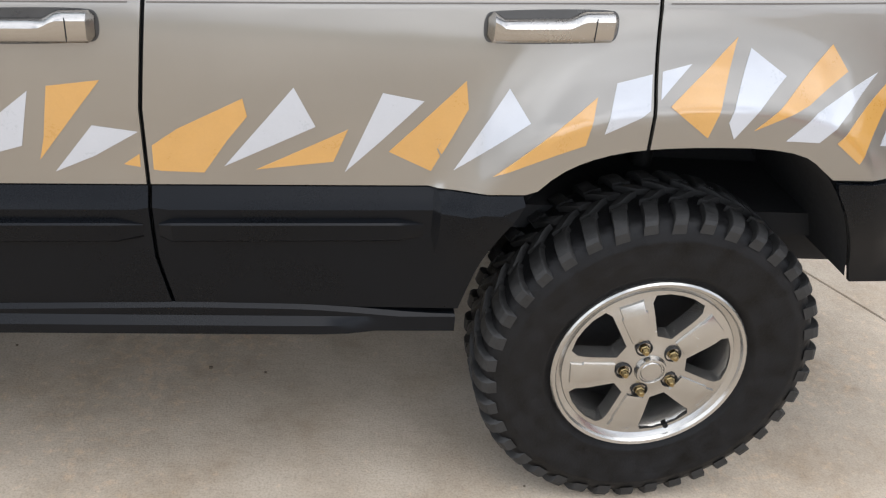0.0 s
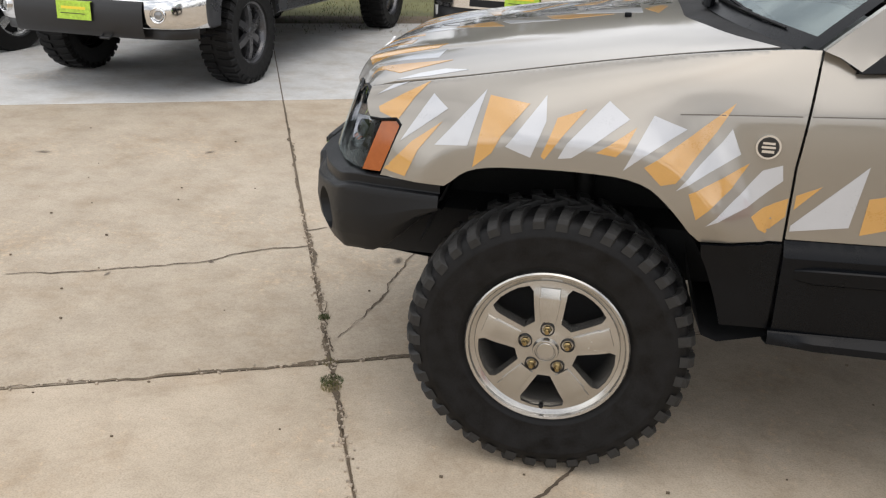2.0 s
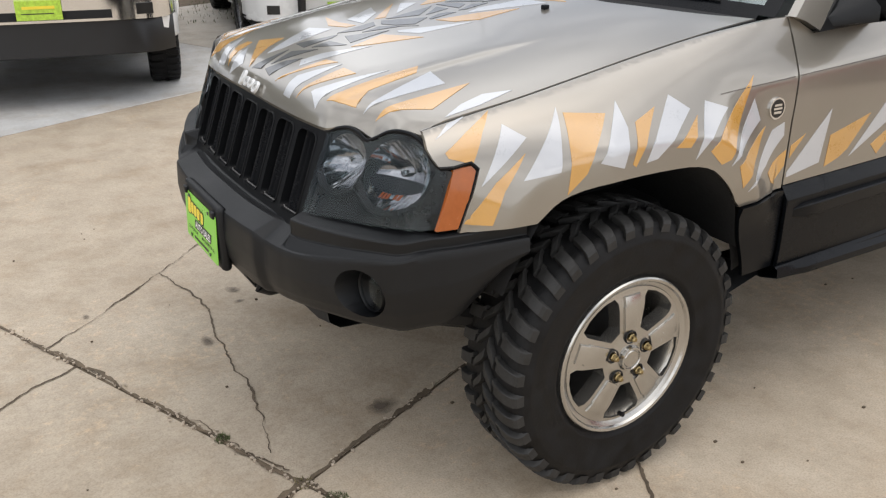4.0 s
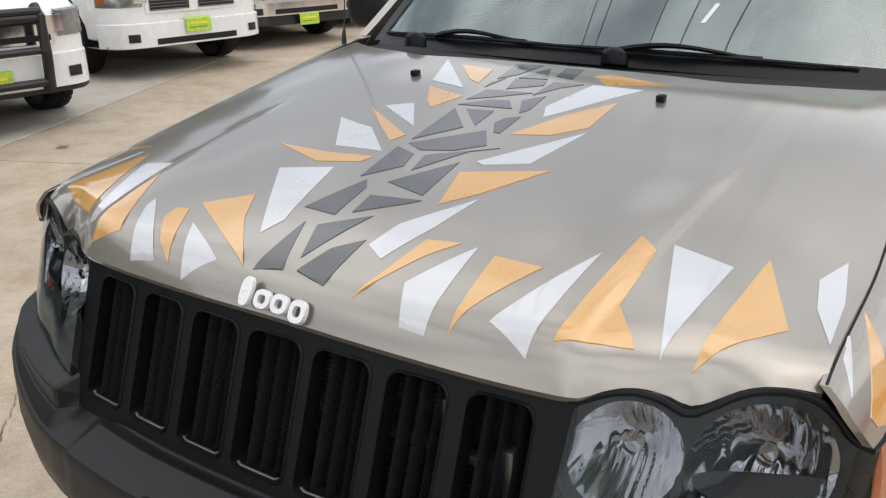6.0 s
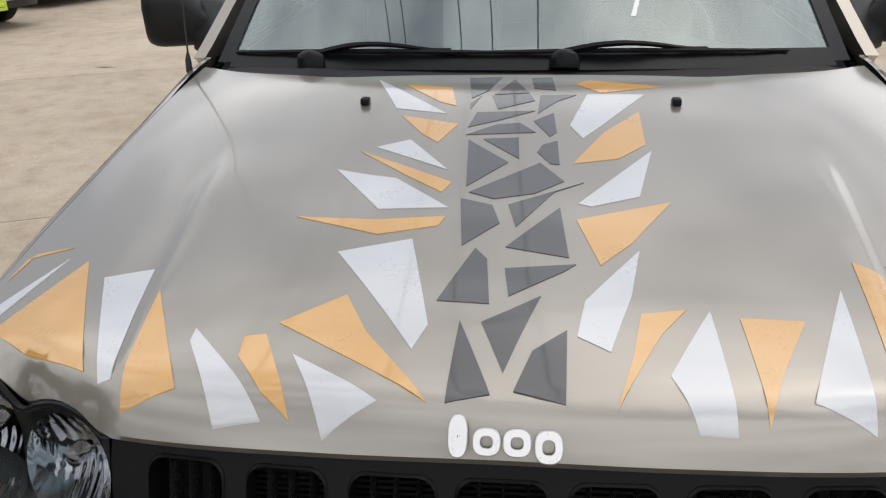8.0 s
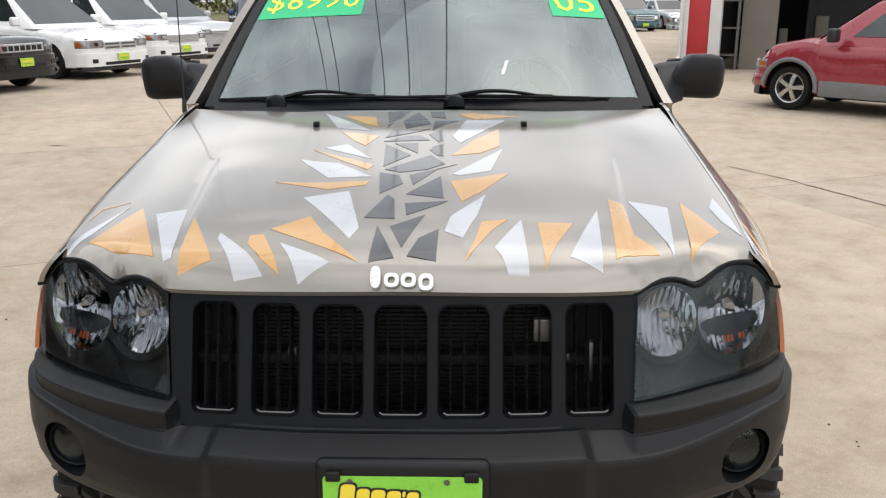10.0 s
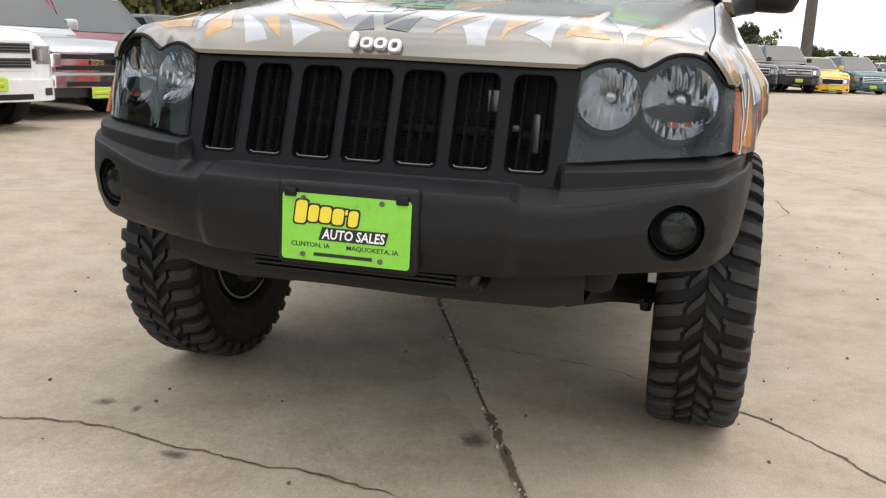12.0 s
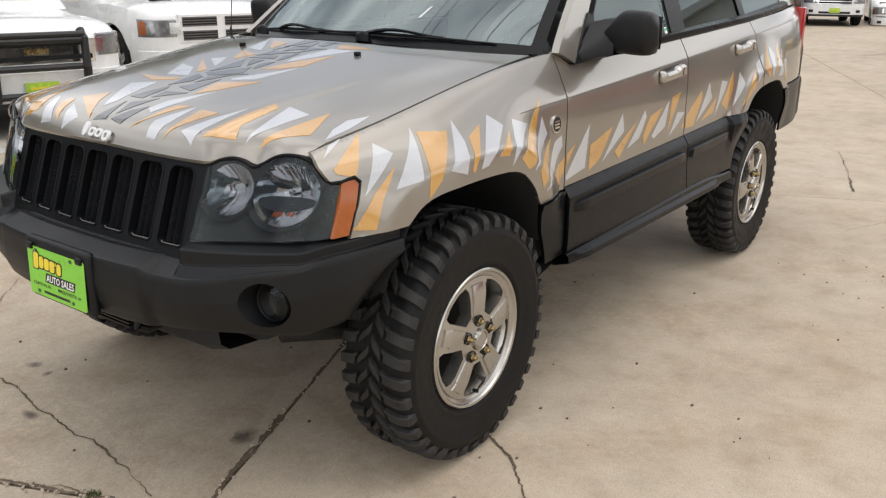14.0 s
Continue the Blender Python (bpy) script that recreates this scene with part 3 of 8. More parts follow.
# emblem on the nose: plain pale shapes, a bar and three rings, in place of the maker's name
EMBLEM_SILVER = worn("pale_silver_emblem", (0.74, 0.74, 0.735), 0.30, 0.35, 30, 0.04, 120, 0.0, 0.05)


def emblem_piece(y, w, h, dz, hole):
    """An upright oval plate with a soft edge, open in the middle where hole is more than nothing."""
    bm = bmesh.new()
    rows = []
    for f, x in ((1.0, 0.003), (1.0, -0.002), (0.93, -0.005), (lerp(0.93, 1.0, 0.2) * hole + 0.0 if hole else 0.05, -0.005), (hole * 0.92 if hole else 0.04, 0.003)):
        row = []
        for k in range(28):
            a = 2 * math.pi * k / 28
            c, q = math.cos(a), math.sin(a)
            n = 0.75
            row.append((x, f * w / 2 * math.copysign(abs(c) ** n, c), f * h / 2 * math.copysign(abs(q) ** n, q)))
        rows.append(row)
    loft(rows, bm, loop=True)
    bmesh.ops.transform(bm, matrix=Matrix.Translation((-0.708, y + CY, 1.094 + dz)) @ Matrix.Rotation(radians(32), 4, "Y"), verts=bm.verts)
    return bm


emblem = emblem_piece(0.046, 0.022, 0.048, 0.0, 0.0)
for y, h, dz in ((0.014, 0.031, -0.006), (-0.020, 0.031, -0.006), (-0.055, 0.037, -0.010)):
    join(emblem, emblem_piece(y, 0.032, h, dz, 0.48))
part("emblem", emblem, EMBLEM_SILVER, hood, "pale silver maker's emblem")

# grille: seven upright slots in a black frame
def grille_place(u, v):
    t = (1.056 - v) / 0.25
    return Vector((-0.694 - 0.088 * t + 0.115 * u * u, u + CY - 0.004, v))


SLOTS = [(0.382, 0.0495), (0.2555, 0.050), (0.1275, 0.053), (0.0, 0.055), (-0.1275, 0.053), (-0.2555, 0.050), (-0.382, 0.0495)]


def slot(c, w, z0=0.818, z1=1.034, r=0.016):
    out = []
    q = 0.021
    for cx, cz, a0, r in ((c + w - q, z1 - q, 0, q), (c - w + q, z1 - q, 90, q), (c - w + r, z0 + r, 180, r), (c + w - r, z0 + r, 270, r)):
        out += [(cx + r * math.cos(radians(a0 + 22.5 * k)), cz + r * math.sin(radians(a0 + 22.5 * k))) for k in range(5)]
    return out


holes = [slot(c, w) for c, w in SLOTS]
GRILLE = [(-0.478, 1.058), (0.478, 1.058), (0.482, 1.02), (0.470, 0.80), (0.440, 0.792), (-0.440, 0.792), (-0.470, 0.80), (-0.482, 1.02)]
grille = part("grille", panel_bm(GRILLE, grille_place, 0.02, 0.018, lambda u, v: Vector((1, 0, -0.1)), holes), GRILLE_BLACK, jeep, "satin black grille with seven upright slots")
for c, w in SLOTS:
    rim_pts = [grille_place(*p) + Vector((-0.001, 0, 0)) for p in slot(c, w)]
    bm = bmesh.new()
    outer = [bm.verts.new(p) for p in rim_pts]
    mid = [bm.verts.new(grille_place(c + (p[0] - c) * 0.955, 0.926 + (p[1] - 0.926) * 0.98) + Vector((-0.004, 0, 0))) for p in slot(c, w)]
    inner = [bm.verts.new(grille_place(c + (p[0] - c) * 0.92, 0.926 + (p[1] - 0.926) * 0.965) + Vector((0.03, 0, 0))) for p in slot(c, w)]
    for ring_a, ring_b in ((outer, mid), (mid, inner)):
        for k in range(len(ring_a)):
            j = (k + 1) % len(ring_a)
            bm.faces.new((ring_a[k], ring_a[j], ring_b[j], ring_b[k]))
    part("slot_rim", bm, GRILLE_BLACK, grille)
    # a thin pale tube imitates the light caught on the slot's lower ledge
    lip = [grille_place(c + k * w * 0.13, 0.8225 + 0.010 * max(0.0, abs(k) - 5) ** 2 * 0.4) + Vector((0.006, 0, 0)) for k in range(-6, 7)]
    part("slot_lip", tube(lip, 0.0022, 6), STEEL, grille, "pale tube standing in for light on the slot's lower ledge")
    for k in (-0.5, 0.0, 0.5):
        y = c + k * w * 1.05
        bm = loft([[grille_place(y - 0.002, z) + Vector((0.018, 0, 0)), grille_place(y, z) + Vector((0.010, 0, 0)), grille_place(y + 0.002, z) + Vector((0.018, 0, 0)), grille_place(y + 0.002, z) + Vector((0.05, 0, 0)), grille_place(y - 0.002, z) + Vector((0.05, 0, 0))] for z in (0.81, 0.92, 1.04)], loop=True)
        part("fin", bm, FIN_BLACK, grille)
CORE_FIN = worn("radiator_fin", (0.02, 0.02, 0.02), 0.5, 0.5, 14, 0.3, 100, 0.1)
radiator = box_bm(-0.60, -0.58, -0.47, 0.47, 0.66, 1.04)
part("radiator_core", radiator, DEEP_BLACK, jeep)
bm = bmesh.new()
for k in range(34):
    box_bm(-0.606, -0.600, -0.30, 0.34, 0.70 + k * 0.0095, 0.7035 + k * 0.0095, bm=bm)
part("radiator_mesh", bm, CORE_FIN, jeep, "dull radiator mesh behind the grille")
bm = box_bm(-0.66, -0.63, -0.46, 0.46, 0.885, 0.905, 0.004)
part("crash_beam", bm, DEEP_BLACK, jeep)
for y, z, w, h in ((0.315, 0.93, 0.012, 0.06), (-0.345, 0.91, 0.03, 0.016), (-0.40, 0.90, 0.016, 0.09), (0.22, 0.92, 0.02, 0.02), (-0.30, 0.97, 0.035, 0.05)):
    part("bracket", box_bm(-0.68, -0.66, y - w / 2, y + w / 2, z - h / 2, z + h / 2, 0.004), STEEL, jeep, "grey bracket behind the grille")

# head lamps
LAMP_TOP = [(0.478, -0.676), (0.56, -0.652), (0.63, -0.627), (0.715, -0.594), (0.765, -0.564), (0.80, -0.540), (0.83, -0.505), (0.842, -0.465)]


def lamp_x(a, z, deep=0.0):
    lean = lerp(0.37, 0.30, smooth((a - 0.5) / 0.34))
    return table(LAMP_TOP, a) - lean * (1.06 - z) + deep


LAMP = [(0.484, 1.046)] + [(0.500 + 0.012 * k, brow_z(0.500 + 0.012 * k)) for k in range(25)] + [(0.800, 1.022), (0.812, 1.016), (0.822, 1.012), (0.828, 0.88), (0.80, 0.872), (0.65, 0.862), (0.474, 0.848), (0.479, 0.95)]


def bowl_bm(cy, cz, r, deep, flute, s, rings=14, steps=96):
    """A deep round mirror with upright flutes, sunk into the housing."""
    rows = []
    for k in range(rings + 1):
        f = k / rings
        row = []
        for n in range(steps):
            a = 2 * math.pi * n / steps
            u, v = f * r * math.cos(a), f * r * math.sin(a)
            x = lamp_x(cy + u, cz + v, 0.016) * f * f + lamp_x(cy, cz, 0.016) * (1 - f * f)
            wave = 0.0016 * math.sin(2 * math.pi * u / flute) * smooth((f - 0.25) / 0.2) * smooth((1.0 - f) / 0.08)
            row.append(Vector((x + deep * (1 - f * f) + wave, s * (cy + u) + CY, cz + v)))
        rows.append(row)
    return loft(rows[1:], loop=True, cap=False)


for s in (-1, 1):
    bm = panel_bm(LAMP, lambda u, v: Vector((lamp_x(u, v), s * u + CY, v)), 0.025, 0.0)
    body = part("head_lamp", bm, LAMP_LENS, jeep, "clear smoked head lamp with two round reflectors")
    # housing behind the lens, with two round openings for the mirrors
    def housing(u, v):
        x = lamp_x(u, v, 0.016)
        for cy, cz, r in LAMP_ROUND:
            d = math.hypot(u - cy, v - cz)
            x -= 0.009 * max(0.0, 1 - abs(d - r - 0.012) / 0.012) if v < cz + 0.01 else 0.0
        return Vector((x, s * u + CY, v))

    openings = []
    for cy, cz, r in LAMP_ROUND:
        openings.append([(cy + r * math.cos(radians(6 * k)), min(cz + r * math.sin(radians(6 * k)), brow_z(cy + r * math.cos(radians(6 * k))) - 0.006)) for k in range(60)])
    rim_pts = [(cy + (r + e) * math.cos(radians(6 * k)), cz + (r + e) * math.sin(radians(6 * k))) for cy, cz, r in LAMP_ROUND for e in (0.005, 0.012, 0.019, 0.025) for k in range(-31, 2)]
    bm = panel_bm(LAMP, housing, 0.018, 0.0, holes=openings, extra=[q for q in rim_pts if inside(q, LAMP) and not any(inside(q, o) for o in openings)])
    part("housing", bm, LAMP_GREY, body, "smoked grey housing")
    for (cy, cz, r), deep, flute in zip(LAMP_ROUND, (0.062, 0.070), (0.0125, 0.015)):
        bowl = part("reflector", bowl_bm(cy, cz, r, deep, flute, s), MIRROR_FLUTE, body, "bright fluted reflector", autosmooth=60)
        hood_cap = lathe([(0.0, -0.016), (0.010, -0.014), (0.013, -0.004), (0.013, 0.012), (0.0, 0.014)], 18, "x")
        bmesh.ops.transform(hood_cap, matrix=Matrix.Translation((lamp_x(cy, cz, 0.016) + deep - 0.030, s * cy + CY, cz + 0.002)), verts=hood_cap.verts)
        part("bulb_shield", hood_cap, CHROME, bowl, "small chrome bulb shield")
    # the turn signal lies in a dark sill at the foot of the outer mirror
    cy, cz, r = LAMP_ROUND[1]

    def sill(u, v, deep=0.030):
        return Vector((lamp_x(u, v, deep) - 0.35 * max(0.0, cz - 0.015 - v), s * u + CY, v))

    shape = [(cy + 0.90 * r * math.cos(radians(a)), cz - 0.020 + 0.16 * r * math.sin(radians(a))) for a in range(0, 181, 12)] + [(cy + 0.90 * r * math.cos(radians(a)), cz - 0.020 + 0.30 * r * math.sin(radians(a))) for a in range(192, 360, 12)]
    signal = part("turn_signal", panel_bm(shape, lambda u, v: sill(u, v, 0.030), 0.015), LAMP_DARK, body, "dark turn signal visor with orange flutes under it")
    r2 = random.Random(8)
    for k in range(13):
        u = -0.060 + 0.0092 * k
        drop = 0.052 - 5.5 * u * u
        v0, v1 = -drop - r2.uniform(0.004, 0.010), -0.040 - r2.uniform(0.0, 0.004)
        facet = panel_bm([(cy + u, cz + v0), (cy + u + 0.0072, cz + v0 + 0.001), (cy + u + 0.0066, cz + v1), (cy + u + 0.0004, cz + v1)], lambda a, b: sill(a, b, 0.032) + Vector((0.5 * (b - cz + 0.05), 0, 0)), 0.01)
        part("signal_facet", facet, ORANGE_LENS if 3 < k < 10 and k != 7 else MIRROR_FLUTE, signal)
    # amber side marker
    MARK = [(-0.568, 0.878), (-0.514, 0.877), (-0.460, 1.006), (-0.466, 1.022), (-0.514, 1.018)]
    bm = panel_bm(MARK, on_side(s, side_y, -0.004), 0.02, 0.01, lambda u, v: Vector((0, -s, 0)))
    part("side_marker", bm, AMBER_LENS, body, "amber side marker lens")
    # rubber seal: along the brow, down the outer shoulder, back over the marker and down its edge
    seal = [(lamp_x(u, v, 0.006), s * u + CY, v + 0.005) for u, v in along_line([(0.474, 1.047)] + [p for p in LAMP if p[1] > 1.02 and p[0] < 0.801], 0.010)]
    seal += [Vector((x, s * (side_y(x, z) - 0.003) + CY, z)) for x, z in along_line([(-0.545, 1.023), (-0.514, 1.022), (-0.470, 1.029), (-0.456, 1.014)], 0.012)]
    part("seal", tube(seal, 0.0052, 8), SATIN_BLACK, body, "black rubber seal")
    seal = [Vector((x, s * (side_y(x, z) - 0.006) + CY, z)) for x, z in along_line([(-0.456, 1.014), (-0.509, 0.880)], 0.015)]
    part("seal", tube(seal, 0.0035, 6), SATIN_BLACK, body)
    body.visible_shadow = False
    # filler behind the lamp
    bm = loft([[Vector((lamp_x(u, z, 0.09), s * u + CY, z)) for u in (0.44, 0.55, 0.66, 0.76, 0.80)] for z in (0.84, 0.95, 1.06)])
    part("lamp_back", bm, DEEP_BLACK, body)

# front bumper: stations across, each a section from the top rear edge to the lower lip
BUMPER = [(0.0, -0.879), (0.2, -0.876), (0.345, -0.860), (0.368, -0.856), (0.394, -0.838), (0.42, -0.834), (0.455, -0.828), (0.485, -0.820), (0.52, -0.811), (0.58, -0.790), (0.66, -0.755), (0.73, -0.716), (0.785, -0.676), (0.825, -0.638), (0.85, -0.588), (0.866, -0.54), (0.876, -0.47), (0.884, -0.4), (0.892, -0.335)]


STATIONS = [0.0, 0.10, 0.20, 0.29, 0.345, 0.364, 0.369, 0.374, 0.386, 0.392, 0.398, 0.42, 0.445, 0.462, 0.467, 0.474, 0.479, 0.485, 0.50, 0.52, 0.56, 0.61, 0.66, 0.70, 0.74, 0.77, 0.80, 0.82, 0.836, 0.850, 0.859, 0.866, 0.872, 0.878, 0.884, 0.892]


def bumper_row(y, s):
    x = table(BUMPER, y)
    e = 0.012 if y < 0.8 else 0.006
    d = Vector((table(BUMPER, min(y + e, 0.892)) - table(BUMPER, max(y - e, -0.0)), min(y + e, 0.892) - max(y - e, 0.0), 0)).normalized()
    out = Vector((-d.y, d.x, 0)) if y > 0 else Vector((-1, 0, 0))
    if 0.35 < y < 0.42:
        out = Vector((-0.99, 0.14, 0))
    step = smooth((y - 0.461) / 0.022)
    inner = 1 - smooth((y - 0.366) / 0.028)
    side = smooth((y - 0.80) / 0.06)
    wide = smooth((y - 0.48) / 0.33)
    low = 0.592 + 0.02 * smooth((y - 0.3) / 0.4) + 0.015 * side + 0.16 * smooth((x + 0.56) / 0.24)
    # ledge under the lamp: upper front edge, its foot, and the crest of the face below it
    edge_in, edge_z = lerp(0.030, 0.018, wide), lerp(0.835, 0.848, wide) + 0.016 * side
    foot_in, foot_z = lerp(0.031, 0.019, wide), lerp(0.792, 0.818, wide) + 0.018 * side
    crest = lerp(lerp(0.757, 0.774, inner), 0.806, wide) + 0.026 * side
    back = lerp(0.115, 0.095, step) if y < 0.7 else lerp(0.095, 0.035, side)
    edge_in, edge_z = lerp(0.088, edge_in, step), lerp(0.800, edge_z, step)
    foot_in, foot_z = lerp(0.070, foot_in, step), lerp(lerp(0.792, 0.797, inner), foot_z, step)
    top = lerp(0.802, lerp(0.850, 0.868, wide), step)
    mid = crest - 0.022
    sec = [(back, top), (edge_in + 0.005, edge_z + 0.0015), (edge_in + 0.0015, edge_z), (edge_in, edge_z - 0.003), (foot_in, foot_z + 0.003), (foot_in - 0.001, foot_z + 0.0005), (foot_in - 0.004, foot_z - 0.0005), (0.009, crest + 0.0035), (0.004, crest + 0.001), (0.001, crest - 0.005), (0.0, mid), (-0.003, lerp(mid, low, 0.35)), (0.004, lerp(mid, low, 0.70)), (0.018, low + 0.012), (0.028, low), (0.06, low - 0.004), (0.13, low + 0.01)]
    full = []
    for k, (a, b) in enumerate(zip(sec, sec[1:] + sec[-1:])):
        full.append(a)
        if k in (0, 3, 6, 10, 12):
            full += [(lerp(a[0], b[0], f), lerp(a[1], b[1], f)) for f in (0.12, 0.88)]
    base = Vector((x, s * y + CY, 0))
    flip = Vector((out.x, s * out.y, 0))
    return [base - flip * i + Vector((0, 0, z)) for i, z in full]


rows = [bumper_row(y, -1) for y in STATIONS[:0:-1]] + [bumper_row(y, 1) for y in STATIONS]
bm = loft(rows)
# round pockets for the fog lamps
FOG_R = 0.064
for s in (-1, 1):
    c = Vector((-0.722, s * 0.722 + CY, 0.706))
    turn = Matrix.Rotation(radians(-s * 6), 3, "Z")
    deep, ey, ez = turn @ Vector((1, 0, 0)), turn @ Vector((0, 1, 0)), Vector((0, 0, 1))

    def ring(p):
        q = p - c
        return math.hypot(q.dot(ey), q.dot(ez)), q.dot(deep)

    for k in range(20):
        a = 2 * math.pi * k / 20
        n = ey * math.cos(a) + ez * math.sin(a)
        near = [f for f in bm.faces if ring(f.calc_center_median())[0] < 0.16 and abs(ring(f.calc_center_median())[1]) < 0.09]
        geom = list({v for f in near for v in f.verts}) + list({e for f in near for e in f.edges}) + near
        bmesh.ops.bisect_plane(bm, geom=geom, plane_co=c + n * FOG_R, plane_no=n, dist=1e-5)
    gone = [f for f in bm.faces if ring(f.calc_center_median())[0] < FOG_R and abs(ring(f.calc_center_median())[1]) < 0.09]
    bmesh.ops.delete(bm, geom=gone, context="FACES")
    rim = [e for e in bm.edges if e.is_boundary and all(ring(v.co)[0] < FOG_R * 1.06 and abs(ring(v.co)[1]) < 0.1 for v in e.verts)]
    new_geom = bmesh.ops.extrude_edge_only(bm, edges=rim)["geom"]
    for v in new_geom:
        if isinstance(v, bmesh.types.BMVert):
            r, h = ring(v.co)
            v.co += deep * (0.095 - h) - (v.co - c - deep * h) * 0.14
bumper = part("front_bumper", bm, BLACK_PLASTIC, jeep, "black textured plastic front bumper", autosmooth=27)
# fog lamps look straight ahead from the outer side of the pockets
for s in (-1, 1):
    m = Matrix.Translation(Vector((-0.722, s * 0.722 + CY, 0.706))) @ Matrix.Rotation(radians(-s * 6), 4, "Z")
    back = lathe([(0.063, 0.094), (0.0, 0.098)], 32, "x")
    bmesh.ops.transform(back, matrix=m, verts=back.verts)
    part("fog_pocket", back, BLACK_PLASTIC, bumper)
    m = m @ Matrix.Translation((0.034, 0.0, 0.0)) @ Matrix.Diagonal((1.0, 0.94, 0.94, 1.0))
    sock = lathe([(0.060, 0.055), (0.060, 0.006), (0.057, 0.0), (0.054, 0.004), (0.053, 0.016), (0.0, 0.030)], 32, "x")
    bmesh.ops.transform(sock, matrix=m, verts=sock.verts)
    fog = part("fog_lamp", sock, BLACK_PLASTIC, bumper, "round fog lamp in a black socket")
    glass = lathe([(0.0, -0.006), (0.025, -0.003), (0.044, 0.002), (0.054, 0.007)], 28, "x")
    bmesh.ops.transform(glass, matrix=m, verts=glass.verts)
    part("fog_glass", glass, LAMP_LENS, fog, "dusty fog lamp glass").visible_shadow = False
    bowl = lathe([(0.0, 0.030), (0.030, 0.020), (0.053, 0.008)], 28, "x")
    bmesh.ops.transform(bowl, matrix=m, verts=bowl.verts)
    part("fog_reflector", bowl, LAMP_GREY, fog)
# lower intake and skid pieces under the bumper
part("lower_intake", box_bm(-0.81, -0.70, -0.30, 0.28, 0.552, 0.60, 0.01), DEEP_BLACK, jeep, "dark lower intake")
for k in range(4):
    part("intake_bar", box_bm(-0.826, -0.805, -0.26, 0.24, 0.556 + 0.011 * k, 0.561 + 0.011 * k), BLACK_PLASTIC, jeep)
for y in (-0.31,):
    part("tow_hook", tube([(-0.70, y, 0.56), (-0.80, y, 0.560), (-0.83, y, 0.575), (-0.825, y, 0.60), (-0.80, y, 0.60)], 0.014, 8), BLACK_PLASTIC, jeep, "black tow hook")
part("skid_plate", loft([[(-0.73, y, 0.610), (-0.72, y, 0.512 + e), (-0.69, y, 0.488 + e), (-0.55, y, 0.476 + e), (-0.30, y, 0.480)] for y, e in ((-0.54, 0.030), (-0.46, 0.008), (-0.16, 0.0), (0.10, 0.004), (0.36, 0.0), (0.46, 0.014), (0.54, 0.034))]), DEEP_BLACK, jeep, "dirty black lower valance")
for q in (-1, 1):
    part("control_arm", tube([(-0.42, q * 0.46, 0.470), (-0.25, q * 0.56, 0.440), (-0.08, q * 0.70, 0.400)], 0.034, 8, radii=[0.045, 0.036, 0.030]), DARK_STEEL, jeep, "dirty steel control arm")
    part("ball_joint", lathe([(0.0, -0.035), (0.016, -0.030), (0.020, 0.0), (0.014, 0.03)], 12, "z"), DARK_STEEL, jeep).location = (-0.12, q * 0.665, 0.385)
part("underbody", box_bm(-0.62, 3.72, -0.60, 0.60, 0.52, 0.70, 0.03), DEEP_BLACK, jeep, "dark underbody")
for x in (0.0, 2.781):
    part("axle", tube([(x, -0.66, 0.415), (x, -0.2, 0.415), (x, 0.2, 0.415), (x, 0.66, 0.415)], 0.045, 10), DARK_STEEL, jeep, "dull steel axle")
    for s in (-1, 1):
        part("shock_absorber", tube([(x + 0.08, s * 0.50, 0.42), (x + 0.06, s * 0.47, 0.70), (x + 0.05, s * 0.46, 0.95)], 0.03, 10), DARK_STEEL, jeep)
        part("brake_disc", lathe([(0.03, -0.012), (0.15, -0.012), (0.15, 0.012), (0.03, 0.012)], 28, "y", close=True), DARK_STEEL, jeep).location = (x, s * 0.70, 0.415)
part("tie_rod", tube([(-0.16, -0.66, 0.40), (-0.17, 0.66, 0.40)], 0.018, 8), DARK_STEEL, jeep)
part("exhaust_pipe", tube([(0.6, 0.25, 0.46), (2.0, 0.27, 0.46), (3.7, 0.5, 0.50)], 0.03, 8), DARK_STEEL, jeep)

# licence plate in its black holder
holder = part("plate_holder", box_bm(-0.893, -0.862, -0.023 - 0.168, -0.023 + 0.168, 0.588, 0.785, 0.014, segments=3), BLACK_PLASTIC, bumper, "black plate holder")
def plate_place(u, v, out=0.0):
    return Vector((-0.8985 - out + 0.003 * (v / 0.076), -0.023 - u, 0.681 + v))
def plate_sheet(w, h, r=0.008):
    out = []
    for cx, cz, a0 in ((w - r, h - r, 0), (-w + r, h - r, 90), (-w + r, -h + r, 180), (w - r, -h + r, 270)):
        out += [(cx + r * math.cos(radians(a0 + 30 * k)), cz + r * math.sin(radians(a0 + 30 * k))) for k in range(4)]
    return out
plate = part("licence_plate", panel_bm(plate_sheet(0.1525, 0.076), lambda u, v: plate_place(u, v), 0.05, 0.0015, lambda u, v: Vector((1, 0, 0))), PLATE_GREEN, bumper, "lime green dealer plate with yellow and white print")
def on_plate(bm, material, out, u=0.0, v=0.0):
    for p in bm.verts:
        p.co = plate_place(p.co.x + u, p.co.y + v, out)
    return part("print", bm, material, plate, flat=True)
def flat_poly(pts):
    bm = bmesh.new()
    bm.faces.new([bm.verts.new((x, y, 0)) for x, y in pts])
    return bm
def bar(w, h, lean=0.0):
    return flat_poly([(-w / 2 - lean, -h / 2), (w / 2 - lean, -h / 2), (w / 2 + lean, h / 2), (-w / 2 + lean, h / 2)])
